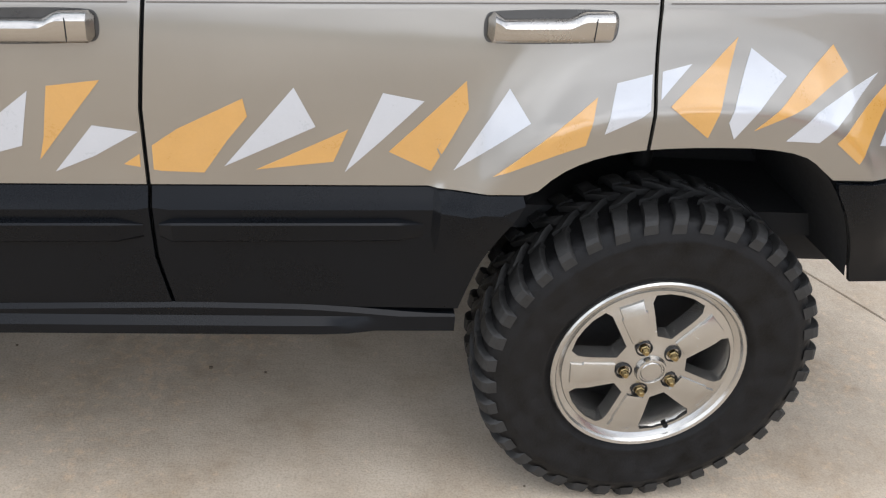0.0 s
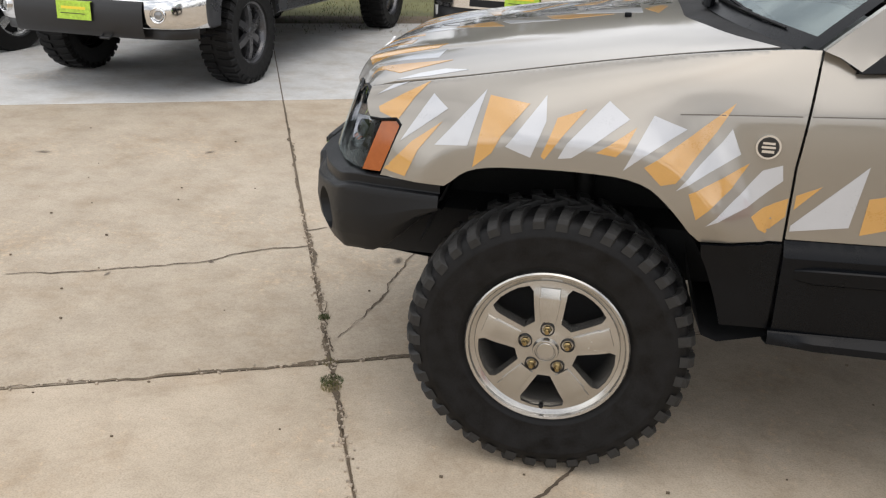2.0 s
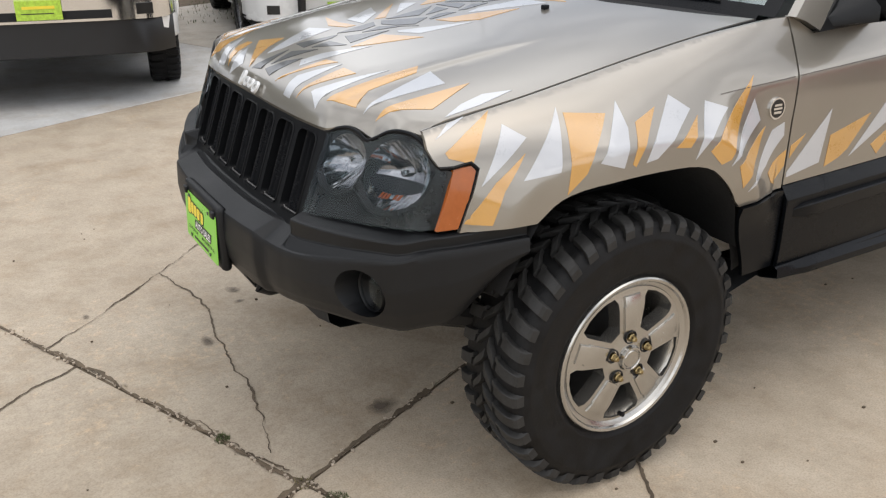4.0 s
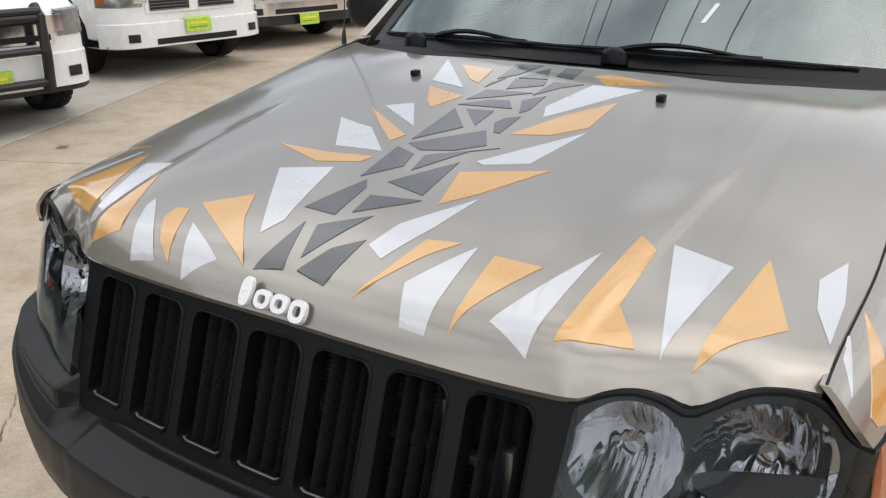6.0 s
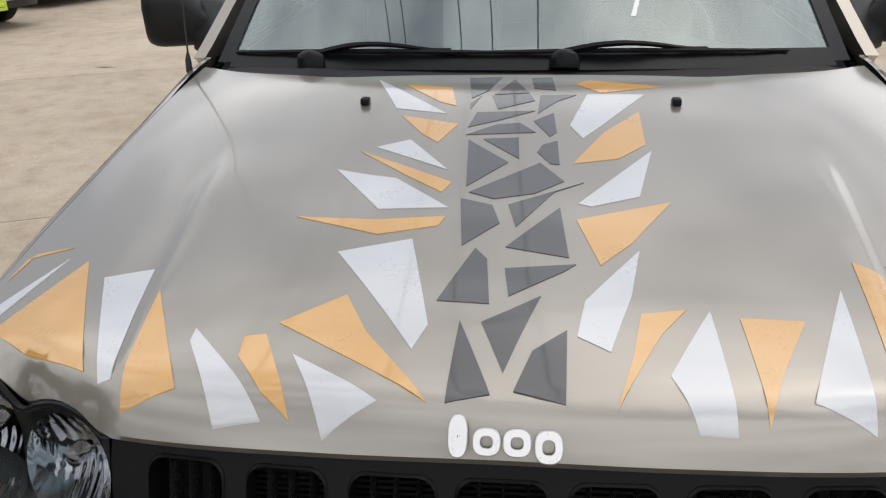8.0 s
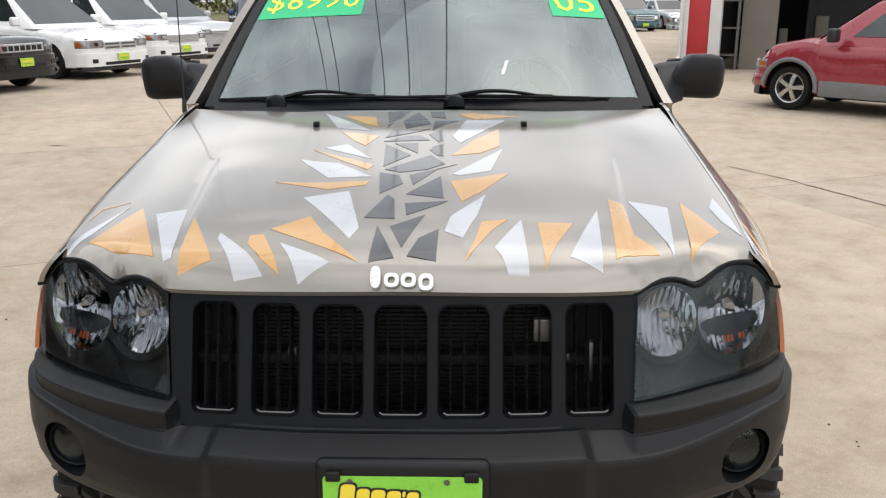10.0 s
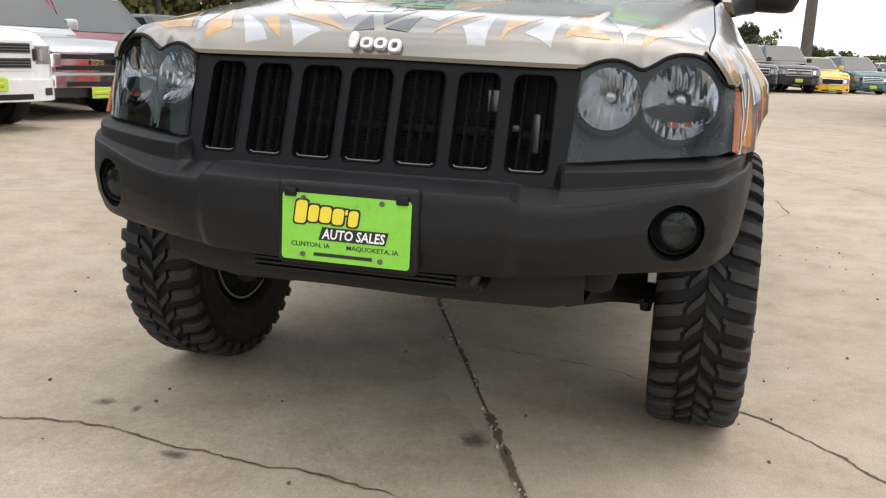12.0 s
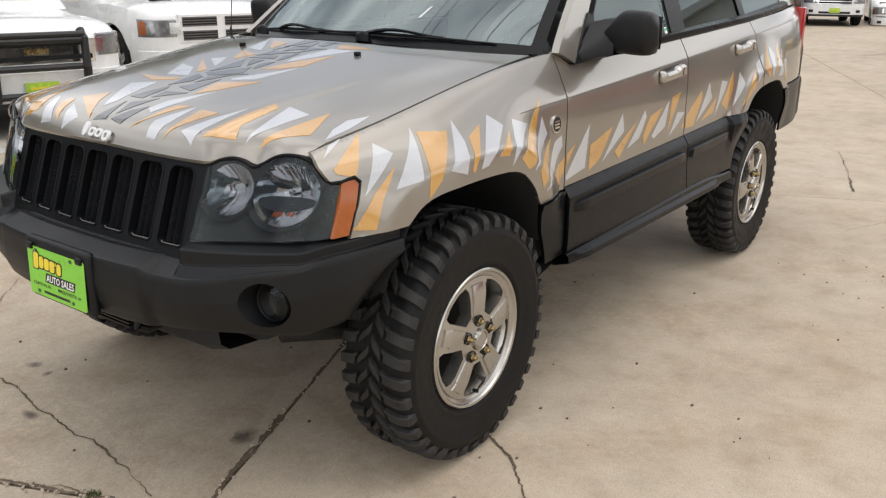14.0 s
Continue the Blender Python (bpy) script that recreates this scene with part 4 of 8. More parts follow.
# the dealer's name is a row of plain yellow shapes on black
def pill(w, h, r, lean):
    out = []
    for cx, cz, a0 in ((w - r, h - r, 0), (-w + r, h - r, 90), (-w + r, -h + r, 180), (w - r, -h + r, 270)):
        out += [(cx + r * math.cos(radians(a0 + 30 * k)), cz + r * math.sin(radians(a0 + 30 * k))) for k in range(4)]
    return flat_poly([(x + lean * y, y) for x, y in out])
for u, w, h, v in ((-0.106, 0.014, 0.026, 0.034), (-0.076, 0.0125, 0.019, 0.032), (-0.047, 0.0135, 0.018, 0.031), (-0.017, 0.0135, 0.018, 0.029), (0.003, 0.003, 0.006, 0.040), (0.019, 0.0115, 0.018, 0.027)):
    on_plate(pill(w + 0.004, h + 0.004, 0.009 if w > 0.006 else 0.004, 0.12), PRINT_BLACK, 0.0008, u, v)
    on_plate(pill(w, h, 0.008 if w > 0.006 else 0.0025, 0.12), PLATE_YELLOW, 0.0014, u, v)
on_plate(bar(0.158, 0.030, 0.004), PRINT_BLACK, 0.0008, 0.020, -0.012)
on_plate(text_bm("AUTO SALES", 0.023, 0.150, shear=0.15, bold=0.022), PRINT_WHITE, 0.0016, 0.020, -0.012)
on_plate(text_bm("CLINTON, IA", 0.0125, 0.094, bold=0.012), PRINT_BLACK, 0.001, -0.082, -0.040)
on_plate(text_bm("MAQUOKETA, IA", 0.0125, 0.122, bold=0.012), PRINT_BLACK, 0.001, 0.066, -0.040)
on_plate(bar(0.140, 0.008), PRINT_BLACK, 0.001, -0.004, -0.060)
for u in (-0.10, 0.085):
    for v in (0.066, -0.062):
        bolt = lathe([(0.0, 0.003), (0.005, 0.002), (0.006, 0.0)], 10, "x")
        bmesh.ops.transform(bolt, matrix=Matrix.Translation(plate_place(u, v, 0.003)), verts=bolt.verts)
        part("bolt", bolt, STEEL, plate)
for u in (-0.132, 0.132):
    part("clip", box_bm(-0.903, -0.890, -0.023 - u - 0.014, -0.023 - u + 0.014, 0.748, 0.768, 0.003), BLACK_PLASTIC, plate)

# ---- wheels: mud tyres on five-spoke silver rims ----
def tyre_bm(outer=0.415, half=0.127):
    core = outer - 0.016
    prof = [(0.222, 0.105), (0.232, 0.120), (0.250, 0.131), (0.254, 0.135), (0.259, 0.1365), (0.263, 0.136), (0.290, 0.144), (0.322, 0.1495), (0.340, 0.1505), (0.345, 0.1520), (0.351, 0.1520), (0.355, 0.150), (0.368, 0.1465), (core - 0.012, 0.135), (core - 0.002, 0.115), (core, 0.09), (core + 0.001, 0.0)]
    prof = [(r, -y * half / 0.150) for r, y in prof] + [(r, y * half / 0.150) for r, y in prof[-2::-1]]
    return lathe(prof, 84, "y")


def lug(bm, a, width, pts, lean, taper=0.0):
    """One rubber block: pts run across the tread as (radius, y), the block follows the angle a and may narrow towards its end."""
    base, rim, top = [], [], []
    for n, (r, y) in enumerate(pts):
        t = n / (len(pts) - 1)
        c = a + lean * t
        for q in (-1, 1):
            h = width / 2 * (0.90 + 0.10 * t) * (1 - taper * t)
            base.append(bm.verts.new(((r - 0.022) * math.cos(c + q * h * 1.14), y, (r - 0.022) * math.sin(c + q * h * 1.14))))
            rim.append(bm.verts.new(((r - 0.0028) * math.cos(c + q * h), y, (r - 0.0028) * math.sin(c + q * h))))
            top.append(bm.verts.new((r * math.cos(c + q * (h - 0.006 * min(1.0, width * 8))), y, r * math.sin(c + q * (h - 0.006 * min(1.0, width * 8))))))
    k = len(pts)
    for n in range(k - 1):
        i, j = 2 * n, 2 * n + 2
        bm.faces.new((top[i], top[i + 1], top[j + 1], top[j]))
        for lo, hi in ((base, rim), (rim, top)):
            bm.faces.new((lo[i], hi[i], hi[j], lo[j]))
            bm.faces.new((hi[i + 1], lo[i + 1], lo[j + 1], hi[j + 1]))
    for lo, hi in ((base, rim), (rim, top)):
        bm.faces.new((lo[0], lo[1], hi[1], hi[0]))
        bm.faces.new((hi[-2], hi[-1], lo[-1], lo[-2]))


def tread_bm(outer=0.415, half=0.127, pitches=38):
    """Claw-like shoulder lugs and two rows of hooked chevron blocks, with deep gaps between them."""
    bm = bmesh.new()
    step = 2 * math.pi / pitches
    for n in range(pitches):
        for q in (-1, 1):
            a = (n + (0.5 if q > 0 else 0)) * step
            long = 0.009 if n % 2 else 0.0
            # shoulder claw: hooked inner end, broad middle, rounded over the edge
            lug(bm, a, step * 0.55, [(outer - 0.002, q * 0.054), (outer, q * 0.066), (outer, q * 0.082), (outer - 0.002, q * 0.097), (outer - 0.007, q * (half - 0.016)), (outer - 0.014, q * (half - 0.006)), (outer - 0.022 - 0.5 * long, q * (half - 0.001))], step * 0.26, 0.16)
            lug(bm, a - step * 0.24, step * 0.22, [(outer - 0.001, q * 0.047), (outer - 0.001, q * 0.055), (outer - 0.001, q * 0.064)], step * 0.16, 0.1)
            # centre: a leaf-shaped block leaning into the next one
            lug(bm, a - step * 0.62, step * 0.46, [(outer - 0.001, q * 0.003), (outer + 0.001, q * 0.010), (outer + 0.001, q * 0.022), (outer, q * 0.034), (outer - 0.001, q * 0.043)], step * 0.72, 0.30)
    return bm


def rim_bm(r0=0.208):
    w_in, w_out = 0.036, 0.050

    def place(u, v):
        r = math.hypot(u, v)
        y = -0.112 + 0.010 * smooth((r - 0.15) / 0.06) - 0.006 * smooth((0.075 - r) / 0.04)
        return Vector((u, y, v))

    holes = []
    for k in range(5):
        mid = radians(90 + 36 + 72 * k)
        pts = []
        for r in (0.090, 0.115, 0.15, 0.18, 0.192):
            g = radians(36) - math.asin(lerp(w_in, w_out, (r - 0.08) / 0.12) / r)
            pts.append((r, g))
        pts[-1] = (0.197, pts[-1][1] * 0.86)
        out = [(r * math.cos(mid - g), r * math.sin(mid - g)) for r, g in pts] + [(0.2 * math.cos(mid - g), 0.2 * math.sin(mid - g)) for g in (0.15, 0.0, -0.15)] + [(r * math.cos(mid + g), r * math.sin(mid + g)) for r, g in pts[::-1]]
        holes.append(out)
    circle = [(r0 * math.cos(2 * math.pi * k / 60), r0 * math.sin(2 * math.pi * k / 60)) for k in range(60)]
    bm = panel_bm(circle, place, 0.013, 0.046, lambda u, v: Vector((0, 1, 0)), holes)
    lip = lathe([(0.204, -0.082), (0.206, -0.098), (0.214, -0.104), (0.222, -0.108), (0.226, -0.115), (0.233, -0.117), (0.237, -0.113), (0.238, -0.100), (0.222, -0.085), (0.214, -0.04), (0.212, 0.10), (0.205, 0.10), (0.205, -0.03)], 60, "y", close=True)
    join(bm, lip)
    return bm


def spoke_face_bm(k):
    """The raised panel on a spoke, stepped in near its outer end, with a chamfer round it."""
    mid = radians(90 + 72 * k)
    c, s = math.cos(mid), math.sin(mid)
    pts = ((0.084, 0.022), (0.10, 0.0245), (0.160, 0.0315), (0.164, 0.0275), (0.190, 0.0290))
    rows = []
    for grow, up in ((1.0, 0.0), (0.94, -0.0050), (0.80, -0.0062)):
        out = []
        for r, w in pts + tuple((r, -w) for r, w in pts[::-1]):
            rr = lerp(0.137, r, grow if grow == 1.0 else 0.5 + grow / 2)
            y = -0.112 + 0.010 * smooth((rr - 0.15) / 0.06) + up
            out.append(Vector((rr * c - w * grow * s, y, rr * s + w * grow * c)))
        rows.append(out)
    bm = loft(rows, loop=True)
    n = len(pts)
    last = [v for v in bm.verts][-2 * n:]
    for k2 in range(n - 1):
        bm.faces.new((last[k2], last[k2 + 1], last[2 * n - 2 - k2], last[2 * n - 1 - k2]))
    return bm


def wheel_of(parent, x, s, spin):
    hub = new("wheel")
    hub.parent = parent
    hub["label"] = "five-spoke silver wheel with a chunky mud tyre"
    tyre = part("tyre", tyre_bm(), RUBBER, hub, "black mud tyre")
    tagged(part("tread", tread_bm(), TREAD, hub, "dusty rubber tread blocks", autosmooth=20), kind="stuff")
    part("rim", rim_bm(), SILVER, hub, "silver five-spoke rim", autosmooth=28)
    for k in range(5):
        part("spoke_face", spoke_face_bm(k), SILVER, hub)
        a = radians(90 + 72 * k)
        at = Matrix.Translation((0.0635 * math.cos(a), -0.112, 0.0635 * math.sin(a)))
        pit = lathe([(0.0205, -0.0062), (0.0190, -0.0080), (0.0172, -0.0070), (0.0160, 0.004), (0.0, 0.006)], 16, "y")
        bmesh.ops.transform(pit, matrix=at, verts=pit.verts)
        part("nut_seat", pit, DARK_STEEL, hub, "dark lug nut seat")
        nut = lathe([(0.0, -0.026), (0.006, -0.0255), (0.0088, -0.021), (0.0098, -0.012), (0.0120, -0.010), (0.0128, -0.004), (0.0128, 0.002)], 6, "y")
        bmesh.ops.transform(nut, matrix=at, verts=nut.verts)
        part("lug_nut", nut, BRASS, hub, "brassy lug nut", autosmooth=25)
    part("hub_cap", lathe([(0.0, -0.1290), (0.024, -0.1290), (0.0265, -0.1265), (0.0290, -0.1265), (0.0310, -0.1310), (0.0350, -0.1300), (0.0385, -0.1200), (0.040, -0.110)], 36, "y"), SILVER, hub, "round silver hub cap", autosmooth=30)
    part("rim_channel", lathe([(0.203, -0.100), (0.192, -0.084), (0.186, -0.050), (0.184, 0.0), (0.186, 0.012)], 60, "y"), SILVER, hub, "silver inner channel of the rim")
    valve = tube([(0, -0.10, -0.192), (0, -0.118, -0.190)], 0.007, 8)
    part("valve", valve, RUBBER, hub)
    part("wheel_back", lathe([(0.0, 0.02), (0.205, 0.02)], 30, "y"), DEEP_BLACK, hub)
    for o in hub.children:
        if o.name.split(".")[0] in ("rim", "rim_channel", "spoke_face", "nut_seat", "lug_nut", "hub_cap", "valve"):
            o.location.y += 0.001
    hub.matrix_basis = Matrix.Translation((x, s * 0.812 + CY, 0.417)) @ (Matrix.Rotation(radians(180), 4, "Z") if s > 0 else Matrix()) @ Matrix.Rotation(radians(spin), 4, "Y")
    return hub


front_wheel = wheel_of(jeep, 0.0, -1, 0.0)
for x, s, spin in ((2.781, -1, -24.0), (0.0, 1, 30.0), (2.781, 1, 12.0)):
    m = Matrix.Translation((x, s * 0.812 + CY, 0.417)) @ (Matrix.Rotation(radians(180), 4, "Z") if s > 0 else Matrix()) @ Matrix.Rotation(radians(spin), 4, "Y")
    copy_thing(front_wheel, m)

# ---- cabin: glass, pillars, roof ----
def screen(t, y01, deep=0.0):
    """The windshield: t from cowl to roof, y01 from -1 to 1 across."""
    a = y01 * y01
    x = lerp(0.40 + 0.20 * a, 1.17 + 0.08 * a, t) - 0.03 * math.sin(math.pi * t)
    z = lerp(1.300 - 0.028 * a, 1.762 - 0.025 * a, t) + 0.012 * math.sin(math.pi * t)
    return Vector((x + deep * 0.5, y01 * lerp(0.752, 0.615, t) + CY, z - deep * 0.85))


windshield = part("windshield", loft([[screen(k / 10, j / 12) for j in range(-12, 13)] for k in range(11)]), SCREEN, jeep, "tall windshield reflecting the clouds")
for y0, y1, t0, t1 in ((-1.018, -0.962, 0, 1), (0.962, 1.018, 0, 1), (-0.962, 0.962, -0.02, 0.05)):
    rows = [[screen(lerp(t0, t1, k / 12), lerp(y0, y1, j / 10), -0.004) for j in range(11)] for k in range(13)]
    part("windshield_edge", loft(rows), SATIN_BLACK, windshield, "black windshield border")
for y0, y1 in ((0.36, 0.95), (-0.95, -0.655)):
    rows = [[screen(lerp(0.57, 0.80, k / 4), lerp(y0, y1, j / 12), -0.0015) for j in range(13)] for k in range(5)]
    part("price_banner", loft(rows), BANNER_GREEN, windshield, "green price strip")
for body, c, w in (("$6990", 0.655, 0.37), ("05", -0.80, 0.155)):
    bm = text_bm(body, 0.085, w)
    for v in bm.verts:
        v.co = screen(0.685 + v.co.y / 0.55, c - v.co.x / 0.69, -0.003)
    part("price_print", bm, base_mat("yellow_paint_marker", (0.85, 0.80, 0.08), 0.6)[0], windshield, "yellow hand-cut numbers", flat=True)
bm = flat_poly([(-0.03, -0.01), (0.03, -0.003), (0.03, 0.012), (-0.03, 0.005)])
for v in bm.verts:
    v.co = screen(0.22 + v.co.x * 1.4, -0.36 - v.co.x * 0.35 - v.co.y * 1.0, -0.001)
part("sticker", bm, VINYL_WHITE, windshield, "small white sticker", flat=True)
# cowl between hood and glass
rows = [[Vector((lerp(table(HOOD_BACK, abs(y)) - 0.02, 0.44 + 0.20 * (y / 0.752) ** 2, t), y + CY, lerp(hood_surface(table(HOOD_BACK, abs(y)), y) - 0.020, 1.298 - 0.03 * (y / 0.752) ** 2, t) - 0.012 * math.sin(math.pi * t))) for t in (0, 0.25, 0.5, 0.75, 1)] for y in seam_xs(-0.76, 0.76, 30)]
part("cowl", loft(rows), BLACK_PLASTIC, jeep, "black cowl panel under the wipers")


def wiper(y_pivot, y_tip, y_end):
    piv = Vector((0.392, y_pivot, 1.318))
    dome = lathe([(0.0, 0.020), (0.009, 0.0185), (0.016, 0.013), (0.019, 0.004), (0.020, -0.016)], 20, "z")
    for v in dome.verts:
        v.co.y *= 1.7
        v.co.z -= 0.10 * abs(v.co.y)
    w = part("wiper", dome, SATIN_BLACK, jeep, "black wiper with its rounded pivot cover", autosmooth=50)
    w.location = piv

    def along(y, lift, t=0.035):
        return screen(t, (y - CY) / 0.752, -0.006 - lift) - piv

    # the arm leaves the cover, arches over the blade and comes down on it
    steps = [k / 14 for k in range(15)]
    arm = tube([along(lerp(y_pivot, lerp(y_pivot, y_end, 0.62), t), 0.006 + 0.026 * math.sin(math.pi * min(1.0, t * 1.15)) * (1 - 0.5 * t), 0.034 + 0.010 * t) for t in steps], 0.006, 6, radii=[lerp(0.0085, 0.0040, t) for t in steps])
    part("wiper_arm", arm, SATIN_BLACK, w)
    blade = tube([along(lerp(y_tip, y_end, k / 20), 0.002 + 0.005 * math.sin(math.pi * k / 20), 0.036) for k in range(21)], 0.006, 6, radii=[0.0030 + 0.0034 * math.sin(math.pi * k / 20) for k in range(21)])
    part("wiper_blade", blade, RUBBER, w)


wiper(0.462, 0.71, -0.04)
wiper(-0.103, 0.17, -0.62)

A_PILLAR = [(0.612, 1.283), (0.75, 1.398), (0.89, 1.505), (1.05, 1.625), (1.18, 1.715), (1.26, 1.748), (1.33, 1.735), (1.20, 1.655), (1.045, 1.535), (0.905, 1.405), (0.76, 1.285), (0.700, 1.242), (0.65, 1.270)]
FRONT_GLASS = [(0.90, 1.255), (0.93, 1.39), (1.06, 1.515), (1.22, 1.640), (1.36, 1.690), (1.60, 1.700), (1.63, 1.69), (1.625, 1.285), (1.55, 1.275)]
B_PILLAR = [(1.622, 1.272), (1.628, 1.712), (1.80, 1.715), (1.785, 1.280)]
REAR_GLASS = [(1.80, 1.292), (1.80, 1.708), (2.40, 1.706), (2.50, 1.68), (2.58, 1.32), (2.2, 1.305)]
C_PILLAR = [(2.575, 1.315), (2.49, 1.69), (2.58, 1.705), (2.66, 1.322)]
BACK_GLASS = [(2.67, 1.328), (2.59, 1.695), (3.20, 1.672), (3.42, 1.38), (3.38, 1.358)]
D_PILLAR = [(3.43, 1.37), (3.22, 1.68), (3.20, 1.74), (3.50, 1.72), (3.68, 1.50), (3.77, 1.375)]
RAIL = [(1.20, 1.66), (1.36, 1.704), (1.63, 1.714), (2.40, 1.714), (2.58, 1.706), (3.20, 1.678), (3.20, 1.742), (2.4, 1.765), (1.6, 1.765), (1.27, 1.752)]
for s in (-1, 1):
    g = lambda u, v: glass_y(u, v)
    side_panel("a_pillar", A_PILLAR, lambda u, v: glass_y(u, v) - 0.004 + 0.008 * smooth((1.30 - v) / 0.05), BEIGE, jeep, s, 0.04, 0.03, "beige windshield pillar")
    side_panel("front_window", FRONT_GLASS, g, GLASS, jeep, s, 0.1, 0.0, "clear front door window")
    if s < 0:
        note = side_panel("window_sticker", [(1.565, 1.298), (1.592, 1.299), (1.592, 1.331), (1.565, 1.330)], lambda u, v: glass_y(u, v) + 0.002, PRINT_WHITE, jeep, s, 0.1, 0.0, "white and green inspection sticker")
        side_panel("print", [(1.569, 1.316), (1.588, 1.317), (1.588, 1.327), (1.569, 1.326)], lambda u, v: glass_y(u, v) + 0.004, BANNER_GREEN, note, s, 0.1, 0.0)
    side_panel("b_pillar", B_PILLAR, lambda u, v: glass_y(u, v) + 0.008, SATIN_BLACK, jeep, s, 0.06, 0.03, "black centre pillar trim")
    side_panel("rear_window", REAR_GLASS, g, DARK_GLASS, jeep, s, 0.1, 0.0, "tinted rear door window")
    side_panel("c_pillar", C_PILLAR, lambda u, v: glass_y(u, v) + 0.008, SATIN_BLACK, jeep, s, 0.06, 0.03)
    side_panel("quarter_window", BACK_GLASS, g, DARK_GLASS, jeep, s, 0.1, 0.0, "tinted quarter window")
    side_panel("d_pillar", D_PILLAR, lambda u, v: glass_y(u, v) + 0.004, BEIGE, jeep, s, 0.06, 0.03)
    side_panel("roof_rail", RAIL, lambda u, v: glass_y(u, v) + 0.004, BEIGE, jeep, s, 0.06, 0.02)
    SAIL = [(0.695, 1.238), (0.77, 1.300), (0.90, 1.412), (0.935, 1.40), (0.905, 1.252)]
    side_panel("mirror_sail", SAIL, lambda u, v: glass_y(u, v) + 0.004, BLACK_PLASTIC, jeep, s, 0.05, 0.02, "black mirror mounting triangle")
    rows = []
    for x in seam_xs(0.69, 3.44, 50):
        z = belt_z(x) if x < 2.64 else lerp(belt_z(2.64), 1.372, (x - 2.64) / 0.80)
        y0 = side_y(x, z)
        rows.append([Vector((x, s * (y0 + d) + CY, z + e)) for d, e in ((-0.02, -0.006), (0.006, -0.004), (0.009, 0.004), (0.004, 0.024), (-0.03, 0.032))])
    part("belt_trim", loft(rows), SATIN_BLACK, jeep, "black window sill trim")
    # door mirror: a rounded housing on a short arm
    rows = []
    for k in range(13):
        t = k / 12
        y = lerp(0.862, 1.078, t)
        f = (1 - abs(2 * t - 1) ** 5) ** 0.5 if t > 0.5 else 1.0
        hx = 0.062 * (0.80 + 0.2 * smooth(t * 3)) * max(0.12, f)
        hz0, hz1 = lerp(1.272, 1.262, t) + 0.045 * (1 - f), lerp(1.350, 1.428, smooth(t * 2.2)) - 0.055 * (1 - f)
        cx, cz = 0.925 - 0.015 * t, (hz0 + hz1) / 2
        ring = []
        for j in range(20):
            a = 2 * math.pi * j / 20
            ca, sa = math.cos(a), math.sin(a)
            n = 2 / 3.6
            ring.append(Vector((cx + hx * math.copysign(abs(ca) ** n, ca) - 0.02 * (sa * 0.5 + 0.5), s * y + CY, cz + (hz1 - hz0) / 2 * math.copysign(abs(sa) ** n, sa))))
        rows.append(ring)
    mirror = part("door_mirror", loft(rows, cap=True, loop=True), BLACK_PLASTIC, jeep, "black door mirror housing", autosmooth=50)
    foot = []
    for y, x0, x1, z0, z1, z2 in ((0.826, 0.725, 0.945, 1.246, 1.285, 1.385), (0.850, 0.760, 0.955, 1.248, 1.300, 1.392), (0.885, 0.815, 0.962, 1.258, 1.320, 1.396), (0.925, 0.858, 0.968, 1.264, 1.335, 1.398)):
        foot.append([Vector((x, s * y + CY, z)) for x, z in ((x0, z0), (x1, z0), (x1 + 0.004, lerp(z0, z2, 0.6)), (x1 - 0.01, z2), (lerp(x0, x1, 0.62), z2 - 0.006), (lerp(x0, x1, 0.25), z1 + 0.012), (x0 - 0.004, lerp(z0, z1, 0.6)))])
    part("mirror_foot", loft(foot, loop=True), BLACK_PLASTIC, mirror, autosmooth=60)
    part("mirror_glass", loft([[Vector((0.985, s * y + CY, z)) for z in (1.285, 1.405)] for y in (0.885, 1.055)]), CHROME, mirror)
# door handles
HANDLE_BEZEL = worn("dark_satin_bezel", (0.085, 0.082, 0.078), 0.34, 0.8, 9, 0.1, 90, 0.0)
for door, x0, x1 in ((DOOR_L, 1.362, 1.612), (REAR_DOOR_L, 2.300, 2.558)):
    zc = lambda x: 1.143 + 0.058 * (x - 1.49)
    cup = [(x0, zc(x0) + 0.020), (x0 + 0.018, zc(x0) + 0.030), (x1 - 0.018, zc(x1) + 0.030), (x1, zc(x1) + 0.020), (x1, zc(x1) - 0.022), (x1 - 0.018, zc(x1) - 0.032), (x0 + 0.018, zc(x0) - 0.032), (x0, zc(x0) - 0.022)]
    h = part("door_handle", panel_bm(rounded(cup, 2), on_side(-1, side_y, 0.002), 0.02, 0.004, lambda u, v: Vector((0, 1, 0))), HANDLE_BEZEL, door, "satin chrome door handle with a dark finger slot")
    rows = []
    for x in seam_xs(x0 + 0.006, x1 - 0.006, 24):
        t = (x - x0) / (x1 - x0)
        z = zc(x)
        e = smooth(t / 0.06) * smooth((1 - t) / 0.06)
        up = lerp(0.025, 0.012, smooth((t - 0.06) / 0.10) * smooth((0.74 - t) / 0.14))
        y0 = side_y(x, z) + 0.004
        rows.append([Vector((x, -(y0 + d * e) + CY, z + v * (0.5 + 0.5 * e))) for d, v in ((-0.004, up + 0.002), (0.016, up), (0.026, up - 0.010), (0.026, -0.014), (0.016, -0.026), (-0.004, -0.028))])
    part("handle_pull", loft(rows, cap=True), SATIN_CHROME, h, "satin chrome pull")
    part("lock_gap", tube([Vector((lerp(x0, x1, 0.80), -(side_y(x1, zc(x1)) + 0.0305) + CY, zc(x1) + d)) for d in (-0.024, 0.0, 0.018)], 0.0012, 4), DEEP_BLACK, h)

